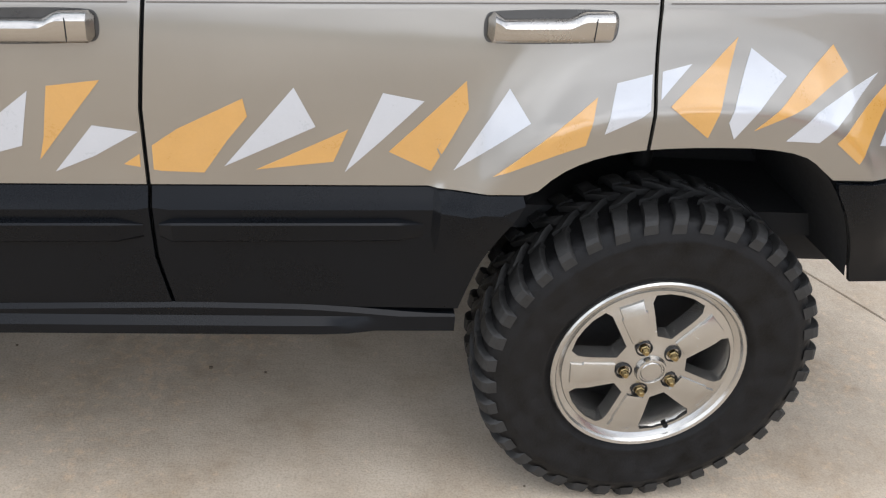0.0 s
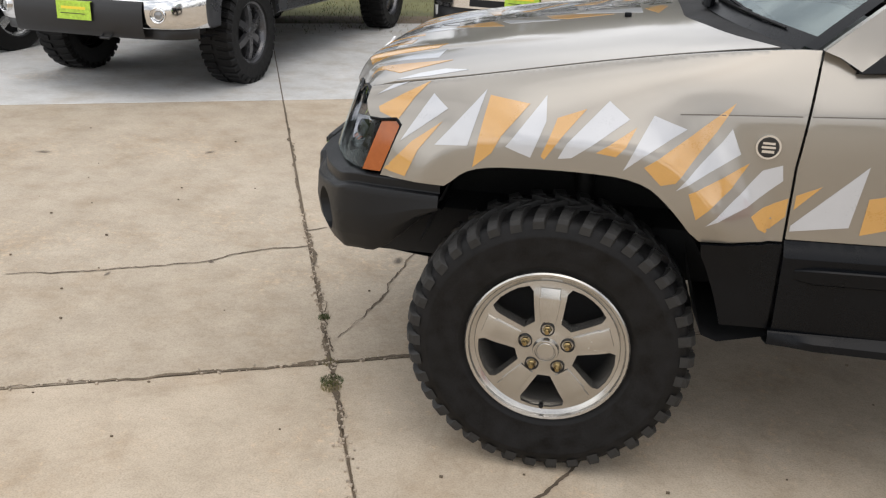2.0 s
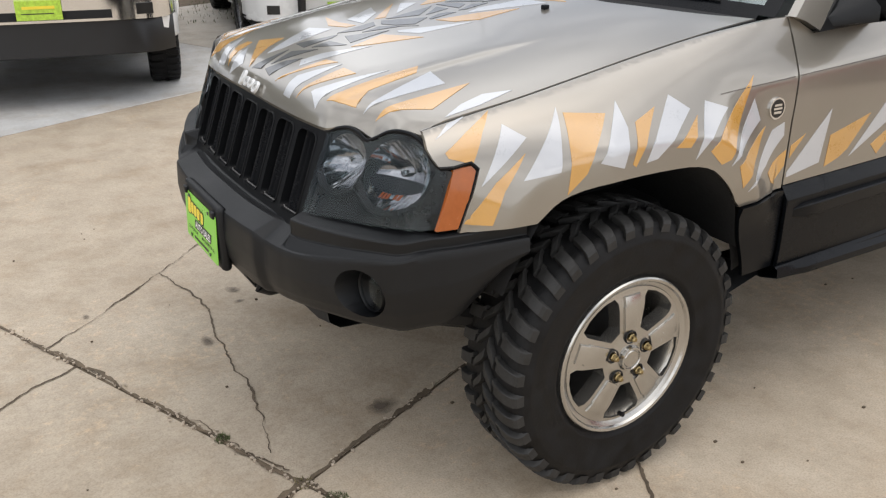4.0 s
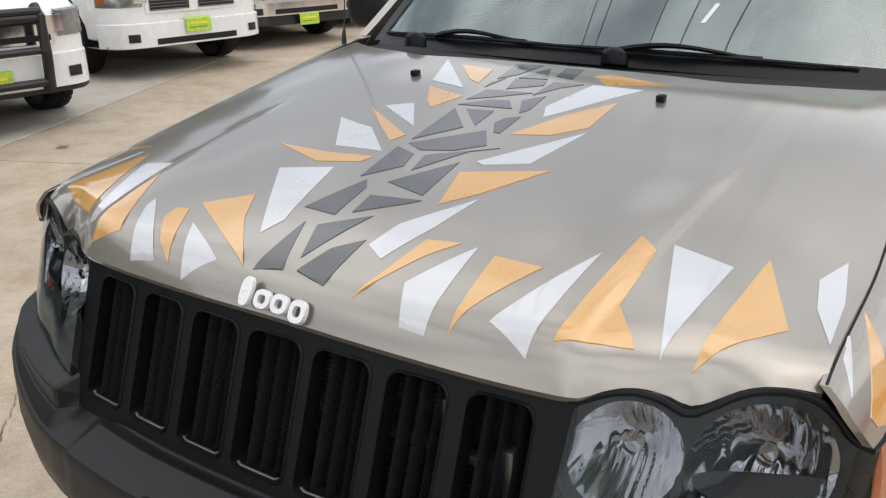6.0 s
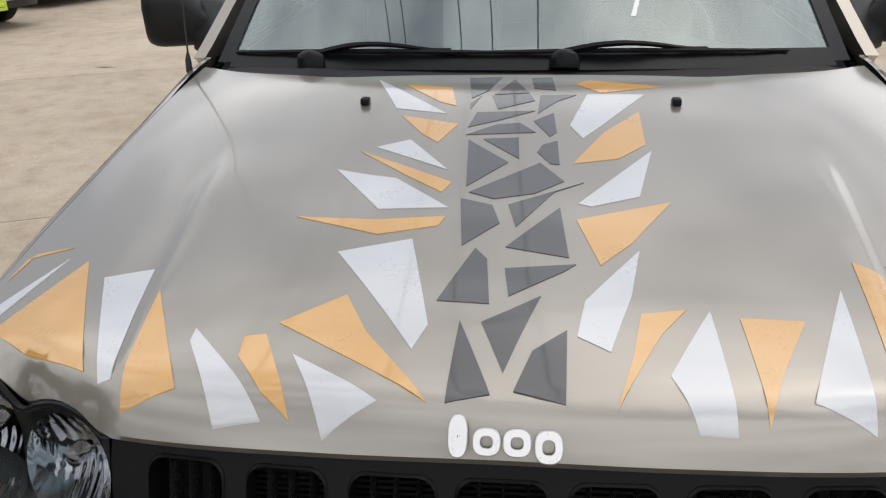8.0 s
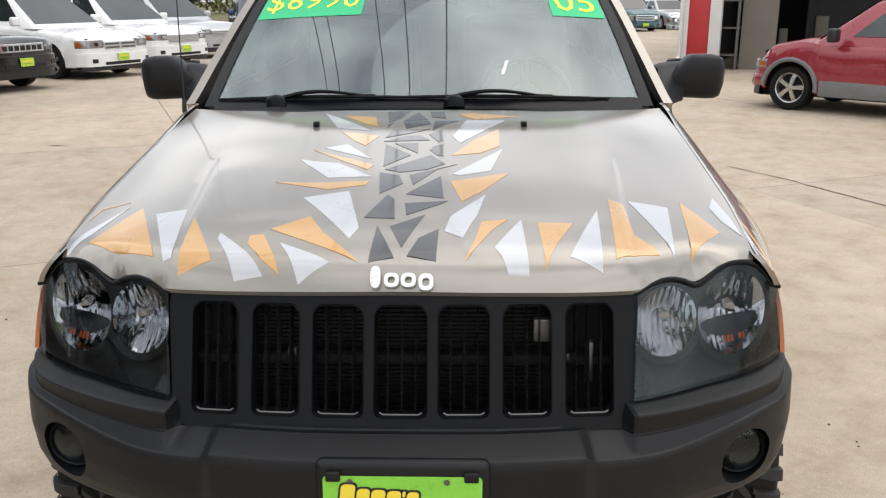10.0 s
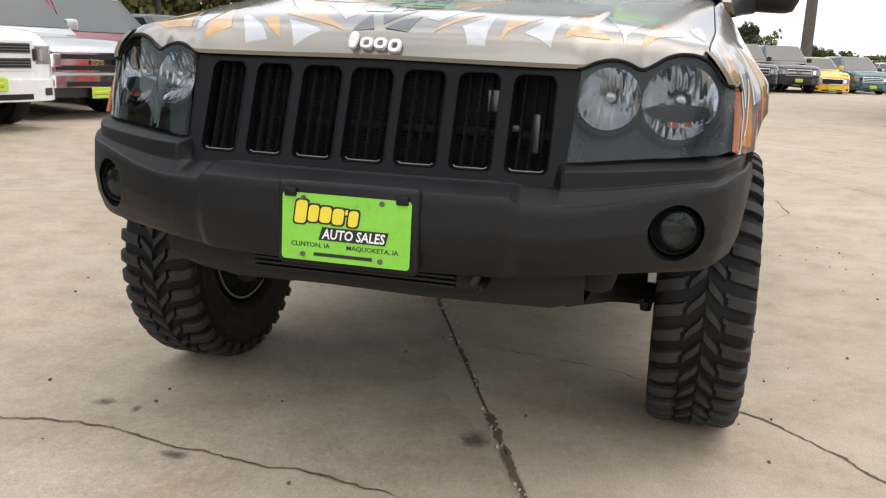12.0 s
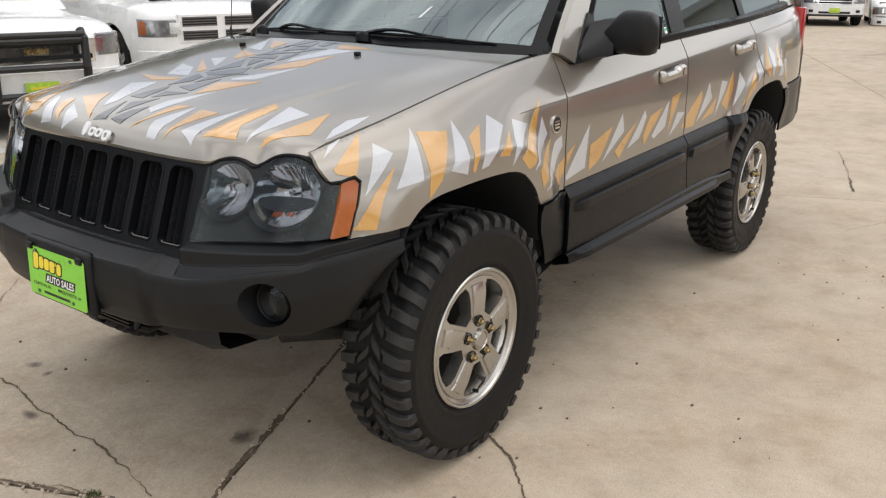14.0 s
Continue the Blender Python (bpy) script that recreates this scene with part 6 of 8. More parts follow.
def concrete(name, dark, mid, light, stain):
    m, n, l, p = base_mat(name, mid, 0.82)
    geo = n.new("ShaderNodeNewGeometry")
    def tex(scale, detail, rough=0.6):
        t = n.new("ShaderNodeTexNoise")
        t.inputs["Scale"].default_value, t.inputs["Detail"].default_value, t.inputs["Roughness"].default_value = scale, detail, rough
        l.new(geo.outputs["Position"], t.inputs["Vector"])
        return t
    wide, mids, grain = tex(0.55, 5), tex(4.5, 7, 0.65), tex(160, 3)
    info = n.new("ShaderNodeObjectInfo")
    r1 = ramp_node(n, l, wide.outputs["Fac"], [(0.30, dark), (0.52, mid), (0.72, light)])
    r2 = ramp_node(n, l, mids.outputs["Fac"], [(0.28, (0.84, 0.825, 0.80)), (0.50, (0.99, 0.985, 0.98)), (0.74, (1.10, 1.105, 1.11))])
    r3 = ramp_node(n, l, grain.outputs["Fac"], [(0.30, (0.72, 0.71, 0.70)), (0.50, (1.0, 1.0, 1.0)), (0.72, (1.16, 1.15, 1.13))])
    def times(a, b, f=1.0):
        x = n.new("ShaderNodeMix")
        x.data_type, x.blend_type = "RGBA", "MULTIPLY"
        x.inputs["Factor"].default_value = f
        l.new(a, x.inputs["A"])
        l.new(b, x.inputs["B"])
        return x.outputs["Result"]
    speck = tex(42, 3)
    r5 = ramp_node(n, l, speck.outputs["Fac"], [(0.34, (0.945, 0.94, 0.93)), (0.5, (1.0, 1.0, 1.0)), (0.68, (1.03, 1.03, 1.028))])
    spots = tex(1.7, 9, 0.75)
    r4 = ramp_node(n, l, spots.outputs["Fac"], [(0.27, stain), (0.36, (1, 1, 1))])
    flake, where = tex(26, 8, 0.75), tex(0.9, 3)
    both = n.new("ShaderNodeMath")
    both.operation = "MULTIPLY_ADD"
    both.inputs[1].default_value = 0.5
    l.new(where.outputs["Fac"], both.inputs[0])
    l.new(flake.outputs["Fac"], both.inputs[2])
    r6 = ramp_node(n, l, both.outputs[0], [(0.82, (1, 1, 1)), (0.87, (1.09, 1.06, 1.03)), (0.94, (1.22, 1.14, 1.06))])
    worn_off = ramp_node(n, l, tex(2.6, 6, 0.7).outputs["Fac"], [(0.36, (0.90, 0.865, 0.82)), (0.50, (1, 1, 1)), (0.64, (1.03, 1.04, 1.05))])
    rnd = ramp_node(n, l, info.outputs["Random"], [(0.0, (0.93, 0.93, 0.93)), (1.0, (1.06, 1.05, 1.04))])
    c = times(times(times(times(times(r1.outputs["Color"], r2.outputs["Color"]), r3.outputs["Color"], 0.72), r4.outputs["Color"], 0.8), rnd.outputs["Color"]), r5.outputs["Color"])
    c = times(times(c, r6.outputs["Color"]), worn_off.outputs["Color"])
    l.new(c, p.inputs["Base Color"])
    b = n.new("ShaderNodeBump")
    b.inputs["Strength"].default_value, b.inputs["Distance"].default_value = 0.35, 0.004
    add = n.new("ShaderNodeMath")
    l.new(grain.outputs["Fac"], add.inputs[0])
    l.new(mids.outputs["Fac"], add.inputs[1])
    l.new(add.outputs[0], b.inputs["Height"])
    l.new(b.outputs["Normal"], p.inputs["Normal"])
    return m


TAN_CONCRETE = concrete("tan_concrete", (0.396, 0.330, 0.250), (0.441, 0.372, 0.285), (0.482, 0.416, 0.328), (0.62, 0.57, 0.50))
PALE_CONCRETE = concrete("pale_new_concrete", (0.44, 0.44, 0.435), (0.52, 0.52, 0.51), (0.60, 0.60, 0.59), (0.75, 0.74, 0.72))
MIXED_CONCRETE = concrete("worn_grey_concrete", (0.405, 0.375, 0.330), (0.465, 0.436, 0.390), (0.52, 0.49, 0.445), (0.68, 0.65, 0.60))
DIRT = worn("joint_dirt", (0.125, 0.094, 0.062), 0.95, 0, 12, 0.5, 160, 0.6)
CRUMB = worn("concrete_crumb", (0.43, 0.36, 0.28), 0.9, 0, 60, 0.5, 200, 0.2)
CRACK = worn("dusty_crack", (0.105, 0.078, 0.052), 0.95, 0, 12, 0.5, 160, 0.4)


def stain(name, color):
    """A thin stain that fades out unevenly towards its rim."""
    m, n, l, p = base_mat(name, color, 0.8)
    c = n.new("ShaderNodeTexCoord")
    away_from = n.new("ShaderNodeVectorMath")
    away_from.operation = "DISTANCE"
    away_from.inputs[1].default_value = (0.5, 0.5, 0.0)
    flat = n.new("ShaderNodeVectorMath")
    flat.operation = "MULTIPLY"
    flat.inputs[1].default_value = (1, 1, 0)
    l.new(c.outputs["Generated"], flat.inputs[0])
    l.new(flat.outputs["Vector"], away_from.inputs[0])
    blur = noise_node(n, l, 22, 5)
    add = n.new("ShaderNodeMath")
    add.operation = "MULTIPLY_ADD"
    add.inputs[1].default_value = 0.45
    l.new(blur.outputs["Fac"], add.inputs[0])
    l.new(away_from.outputs["Value"], add.inputs[2])
    fade = n.new("ShaderNodeMapRange")
    fade.inputs["From Min"].default_value, fade.inputs["From Max"].default_value = 0.28, 0.66
    fade.inputs["To Min"].default_value, fade.inputs["To Max"].default_value = 0.78, 0.0
    l.new(add.outputs[0], fade.inputs["Value"])
    clear = n.new("ShaderNodeBsdfTransparent")
    mix = n.new("ShaderNodeMixShader")
    l.new(fade.outputs["Result"], mix.inputs[0])
    l.new(clear.outputs[0], mix.inputs[1])
    l.new(p.outputs[0], mix.inputs[2])
    l.new(mix.outputs[0], n["Material Output"].inputs["Surface"])
    return m


OIL = stain("oil_stain", (0.135, 0.108, 0.082))
GRASS = worn("dry_grass", (0.115, 0.115, 0.045), 0.95, 0, 1.3, 0.5, 40, 0.8)

ground = part("ground", loft([[(-400, -400, -0.03), (-400, 400, -0.03)], [(400, -400, -0.03), (400, 400, -0.03)]]), GRASS, None, flat=True)
tagged(ground, "dry grass and earth around the lot", "ground", kind="structure")
slabs = thing("concrete_lot", "tan concrete lot with dirty joints and cracks", "pavement", kind="structure")
bed = part("joint_bed", loft([[lot(-40, -40, -0.0045), lot(-40, 9.3, -0.0045)], [lot(70, -40, -0.0045), lot(70, 9.3, -0.0045)]]), DIRT, slabs, "dirt in the joints", flat=True)
part("joint_bed", loft([[lot(8, 9.3, -0.010), lot(8, 60, -0.010)], [lot(70, 9.3, -0.010), lot(70, 60, -0.010)]]), DIRT, slabs, flat=True)
rng = random.Random(5)


def slab(u0, u1, v0, v1, material):
    g = 0.0035
    z = rng.uniform(-0.003, 0.0)
    top = [lot(u0 + g + 0.004, v0 + g + 0.004, z), lot(u1 - g - 0.004, v0 + g + 0.004, z), lot(u1 - g - 0.004, v1 - g - 0.004, z), lot(u0 + g + 0.004, v1 - g - 0.004, z)]
    rim = [lot(u0 + g, v0 + g, z - 0.005), lot(u1 - g, v0 + g, z - 0.005), lot(u1 - g, v1 - g, z - 0.005), lot(u0 + g, v1 - g, z - 0.005)]
    low = [p + Vector((0, 0, -0.02)) for p in rim]
    bm = bmesh.new()
    a, b, c = [[bm.verts.new(p) for p in row] for row in (top, rim, low)]
    bm.faces.new(a)
    for r, q in ((a, b), (b, c)):
        for k in range(4):
            bm.faces.new((r[k], r[(k + 1) % 4], q[(k + 1) % 4], q[k]))
    part("slab", bm, material, slabs, flat=True)


for i in range(-8, 14):
    for j in range(-6, 2):
        slab(i * 4.6, (i + 1) * 4.6, j * 4.29, (j + 1) * 4.29, PALE_CONCRETE if j == 1 and i < 1 else MIXED_CONCRETE if j == 1 and i == 1 else TAN_CONCRETE)
for i in range(2, 14):
    for j in range(2, 9):
        slab(i * 4.6, (i + 1) * 4.6, j * 4.29, (j + 1) * 4.29, TAN_CONCRETE)


def crack(points, width, seed, name="crack", material=None):
    """A jagged dirty crack along a line of points on the slabs, thin in places and crumbled in others."""
    r = random.Random(seed)
    line, z = [], 0.0006 + 0.00022 * seed
    for a, b in zip(points, points[1:]):
        n = max(2, int(math.hypot(b[0] - a[0], b[1] - a[1]) / 0.014))
        line += [(lerp(a[0], b[0], k / n), lerp(a[1], b[1], k / n)) for k in range(n)]
    line.append(points[-1])
    left, right = [], []
    wander, swell = 0.0, 0.6
    for k, p in enumerate(line):
        q, o = line[min(k + 1, len(line) - 1)], line[max(k - 1, 0)]
        d = Vector((q[0] - o[0], q[1] - o[1])).normalized()
        swell = max(0.14, min(1.35, swell + r.gauss(0, 0.15)))
        wander = wander * 0.86 + r.gauss(0, 0.0032)
        wa, wb = width * swell * r.uniform(0.6, 1.15), width * swell * r.uniform(0.6, 1.15)
        left.append(Vector((p[0] - d.y * (wa + wander), p[1] + d.x * (wa + wander), z)))
        right.append(Vector((p[0] + d.y * (wb - wander), p[1] - d.x * (wb - wander), z)))
    return part(name, loft([left, right]), material or CRACK, slabs, flat=True)


crack([(-2.42, -0.10), (-2.16, 0.0), (-1.68, 0.23), (-1.50, 0.42), (-1.26, 0.57)], 0.004, 1)
crack([(-1.33, 0.76), (-1.04, 0.99), (-0.78, 1.23), (-0.55, 1.46), (-0.28, 1.72), (0.3, 2.3)], 0.005, 2)
crack([(-0.83, -0.29), (-0.80, -0.08), (-0.76, 0.10), (-0.77, 0.24), (-0.74, 0.53), (-0.70, 0.76), (-0.73, 0.99), (-0.79, 1.22)], 0.004, 3)
crack([(-0.40, -1.42), (-0.25, -1.30), (-0.17, -1.25), (0.0, -1.11), (0.08, -0.95), (0.22, -0.70), (0.29, -0.56), (0.35, -0.31), (0.37, -0.03)], 0.005, 4)
crack([(-1.05, 0.11), (-0.98, -0.01), (-0.91, -0.20), (-0.82, -0.40)], 0.003, 5)
crack([(6.15, -2.74), (5.47, -3.11), (4.48, -3.51), (3.2, -4.3)], 0.009, 6)
crack([(3.62, -1.31), (4.15, -1.54), (4.8, -1.5)], 0.006, 7)
crack([(17.0, 1.4), (18.0, 1.1), (18.6, 0.2)], 0.02, 8)
crack([(6.29, -0.65), (5.5, -0.9), (4.76, -1.11)], 0.008, 9)
# dirt and crumbled edges along the joints that pass nearest the wagon
for a, b, w, seed in (((0.0, -2.6), (0.0, 4.2), 0.0055, 11), ((-3.4, 0.0), (3.0, 0.0), 0.0055, 12), ((0.0, -0.42), (0.0, 0.10), 0.013, 13), ((-0.12, 0.0), (0.62, 0.0), 0.017, 14), ((0.0, 0.9), (0.0, 1.5), 0.008, 15)):
    crack([tuple(lot(*a)[:2]), tuple(lot(*b)[:2])], w, seed, "joint_dirt", DIRT)


def blot(x, y, rx, ry, turn, seed):
    r = random.Random(seed)
    pts = [(x + math.cos(turn) * rx * f * math.cos(a) - math.sin(turn) * ry * f * math.sin(a), y + math.sin(turn) * rx * f * math.cos(a) + math.cos(turn) * ry * f * math.sin(a)) for a, f in [(2 * math.pi * k / 18, r.uniform(0.75, 1.15)) for k in range(18)]]
    bm = bmesh.new()
    bm.faces.new([bm.verts.new((p[0], p[1], 0.0012)) for p in pts])
    part("oil_spot", bm, OIL, slabs, flat=True)


for n, (x, y, a, b) in enumerate(((-0.79, 0.50, 0.03, 0.05), (-0.56, 0.89, 0.03, 0.05), (-0.57, 0.77, 0.02, 0.03), (-0.42, -0.24, 0.05, 0.09), (-2.05, -0.9, 0.05, 0.02), (-3.4, 1.6, 0.08, 0.03), (-2.4, 1.9, 0.06, 0.025), (-2.0, 0.02, 0.04, 0.012), (-1.62, 0.26, 0.03, 0.012), (-1.15, 0.95, 0.02, 0.03), (2.3, 5.0, 0.12, 0.05), (7.4, 4.6, 0.16, 0.06), (9.6, -2.6, 0.10, 0.05), (6.3, 3.1, 0.1, 0.04))):
    blot(x, y, a, b, n * 0.7, 40 + n)
pebbles, crumbs = bmesh.new(), bmesh.new()
r = random.Random(9)
for k in range(140):
    x, y = r.uniform(-3.5, 3.2), r.uniform(-1.8, 2.4)
    s = r.uniform(0.002, 0.006)
    box_bm(x - s, x + s, y - s * 0.7, y + s * 0.7, 0.0, s, bm=pebbles)
# crumbs of broken concrete along the joints
for k in range(520):
    u, v = (r.gauss(0, 0.012), r.uniform(-2.4, 1.6)) if k % 3 else (r.uniform(-3.0, 2.6), r.gauss(0, 0.012))
    p, s = lot(u, v), r.uniform(0.0016, 0.0055)
    box_bm(p.x - s, p.x + s * r.uniform(0.3, 1), p.y - s * 0.8, p.y + s * r.uniform(0.3, 1), 0.0, s * 1.5, bm=crumbs)
tagged(part("grit", crumbs, CRUMB, None, flat=True), "pale crumbs of concrete along the joints", "grit", kind="stuff")
tagged(part("grit", pebbles, DIRT, None, flat=True), "loose grit on the concrete", "grit", kind="stuff")


def tuft(x, y, count, height, spread, seed, material, name="grass_tuft", label="small green weeds growing in a joint"):
    r = random.Random(seed)
    bm = bmesh.new()
    for _ in range(count):
        a, d = r.uniform(0, 6.28), spread * math.sqrt(r.random())
        bx, by = x + math.cos(a) * d, y + math.sin(a) * d
        h, lean, t = height * r.uniform(0.4, 1.0), r.uniform(0.1, 0.7), r.uniform(0, 6.28)
        w = h * 0.07 + 0.0008
        p0 = Vector((bx - w * math.sin(t), by + w * math.cos(t), -0.004))
        p1 = Vector((bx + w * math.sin(t), by - w * math.cos(t), -0.004))
        tip = Vector((bx + h * lean * math.cos(t), by + h * lean * math.sin(t), h))
        mid = (p0 + p1) / 2 + Vector((h * lean * 0.3 * math.cos(t), h * lean * 0.3 * math.sin(t), h * 0.6))
        va, vb, vm, vt = bm.verts.new(p0), bm.verts.new(p1), bm.verts.new(mid + (p1 - p0) * 0.4), bm.verts.new(tip)
        bm.faces.new((va, vb, vm, vt))
    return tagged(part(name, bm, material, None, flat=True), label, "grass", kind="stuff")


WEED = worn("weed_green", (0.060, 0.085, 0.022), 0.8, 0, 30, 0.5, 90, 0)
DRY_BLADE = worn("dry_blade", (0.20, 0.17, 0.075), 0.85, 0, 3, 0.5, 90, 0)
for x, y, n, wide, m in ((-0.757, -0.600, 420, 0.042, WEED), (-0.745, -0.640, 260, 0.036, DRY_BLADE), (-0.80, -0.48, 120, 0.030, DRY_BLADE), (-0.94, -0.14, 150, 0.024, WEED)):
    tuft(x, y, n, 0.014, wide, int(n), m, label="small weeds and dry blades growing in a joint")
r = random.Random(3)
for k in range(9):
    c = lot(-14 + 3.4 * k, 9.6 + r.uniform(-0.2, 0.6))
    tuft(c.x, c.y, 1500, 0.05, 2.4, 70 + k, DRY_BLADE if k % 2 else WEED, "grass_verge", "uncut grass along the lot's edge")

# ---- parked vehicles ----
TINT = worn("dark_car_glass", (0.024, 0.030, 0.031), 0.05, 0, 4, 0.3, 60, 0, 0.03, 0.85)
CAR_BLACK = worn("car_black_trim", (0.012, 0.012, 0.013), 0.42, 0, 6, 0.2, 100, 0.05)
CAR_LAMP = worn("car_lamp", (0.30, 0.305, 0.31), 0.14, 0.6, 20, 0.35, 60, 0.1)
ALLOY = worn("alloy", (0.50, 0.50, 0.49), 0.28, 0.9, 12, 0.12, 60, 0)
DARK_ALLOY = worn("dark_alloy", (0.11, 0.11, 0.115), 0.30, 0.8, 12, 0.15, 60, 0)
PAINTS = {
    "white": paint("white_paint", (0.78, 0.78, 0.77), 0.25, 0.0, 0.7, 0.02),
    "graphite": paint("graphite_paint", (0.075, 0.078, 0.085), 0.25, 0.5, 0.8, 0.05),
    "black": paint("black_paint", (0.012, 0.012, 0.013), 0.2, 0.2, 0.9, 0.1),
    "silver": paint("silver_paint", (0.50, 0.51, 0.52), 0.28, 0.6, 0.7, 0.03),
    "maroon": paint("maroon_paint", (0.16, 0.012, 0.022), 0.25, 0.3, 0.9, 0.05),
    "red": paint("red_paint", (0.27, 0.018, 0.030), 0.25, 0.2, 0.9, 0.05),
    "yellow": paint("yellow_paint", (0.78, 0.46, 0.01), 0.25, 0.0, 0.9, 0.03),
    "teal": paint("teal_paint", (0.045, 0.115, 0.125), 0.25, 0.4, 0.9, 0.05),
    "blue": paint("blue_paint", (0.012, 0.025, 0.10), 0.25, 0.3, 0.9, 0.05),
}
LIME_PLATE = worn("lime_plate", (0.42, 0.62, 0.06), 0.4, 0, 40, 0.3, 90, 0)
WHEEL_CACHE = {}


def car_wheel(r, width, ratio, spokes, rim_mat, chunky):
    """Meshes of a wheel with its outer face to -y: tyre, rim, spokes."""
    key = (r, width, ratio, spokes, rim_mat.name, chunky)
    if key in WHEEL_CACHE:
        return WHEEL_CACHE[key]
    h, q = width / 2, r * ratio
    tyre = lathe([(q * 0.98, -h * 0.8), (q * 1.06, -h * 0.98), (r * 0.90, -h), (r * 0.985, -h * 0.78), (r, -h * 0.4), (r, h * 0.4), (r * 0.985, h * 0.78), (r * 0.90, h), (q * 0.98, h * 0.8)], 40, "y")
    if chunky:
        n = 34
        tread = bmesh.new()
        for k in range(n):
            for s in (-1, 1):
                lug(tread, 2 * math.pi * (k + (0.5 if s > 0 else 0)) / n, 2 * math.pi / n * 0.6, [(r + 0.012, s * h * 0.12), (r + 0.013, s * h * 0.55), (r + 0.008, s * h * 0.9), (r * 0.93, s * h * 1.02)], 0.05)
    rim = lathe([(q * 0.90, -h * 0.62), (q * 0.95, -h * 0.82), (q * 1.01, -h * 0.88), (q * 1.02, -h * 0.7), (q * 0.92, -h * 0.4), (q * 0.90, h * 0.5)], 40, "y")
    for k in range(spokes):
        a = 2 * math.pi * k / spokes + math.pi / 2
        c, s = math.cos(a), math.sin(a)
        w0, w1 = q * 0.15, q * (0.18 if spokes < 6 else 0.13)
        face = []
        for rr, w, y in ((q * 0.12, w0, -h * 0.80), (q * 0.55, (w0 + w1) / 2, -h * 0.80), (q * 0.93, w1, -h * 0.66)):
            face.append([Vector((rr * c - e * w * s, y + d, rr * s + e * w * c)) for e, d in ((-1, 0.03), (-0.8, 0.0), (0.8, 0.0), (1, 0.03))])
        loft(face, rim)
    lathe([(0.0, -h * 0.84), (q * 0.14, -h * 0.83), (q * 0.22, -h * 0.74)], 20, "y", rim)
    dark = lathe([(0.0, -h * 0.2), (q * 0.92, -h * 0.2)], 24, "y")
    objs = [part("tyre", tyre, RUBBER, None), part("rim", rim, rim_mat, None, autosmooth=30), part("wheel_dark", dark, DEEP_BLACK, None)]
    if chunky:
        objs.append(part("tread", tread, RUBBER, None))
    meshes = [(o.name.split(".")[0], o.data) for o in objs]
    for o in objs:
        bpy.data.objects.remove(o)
    WHEEL_CACHE[key] = meshes
    return meshes


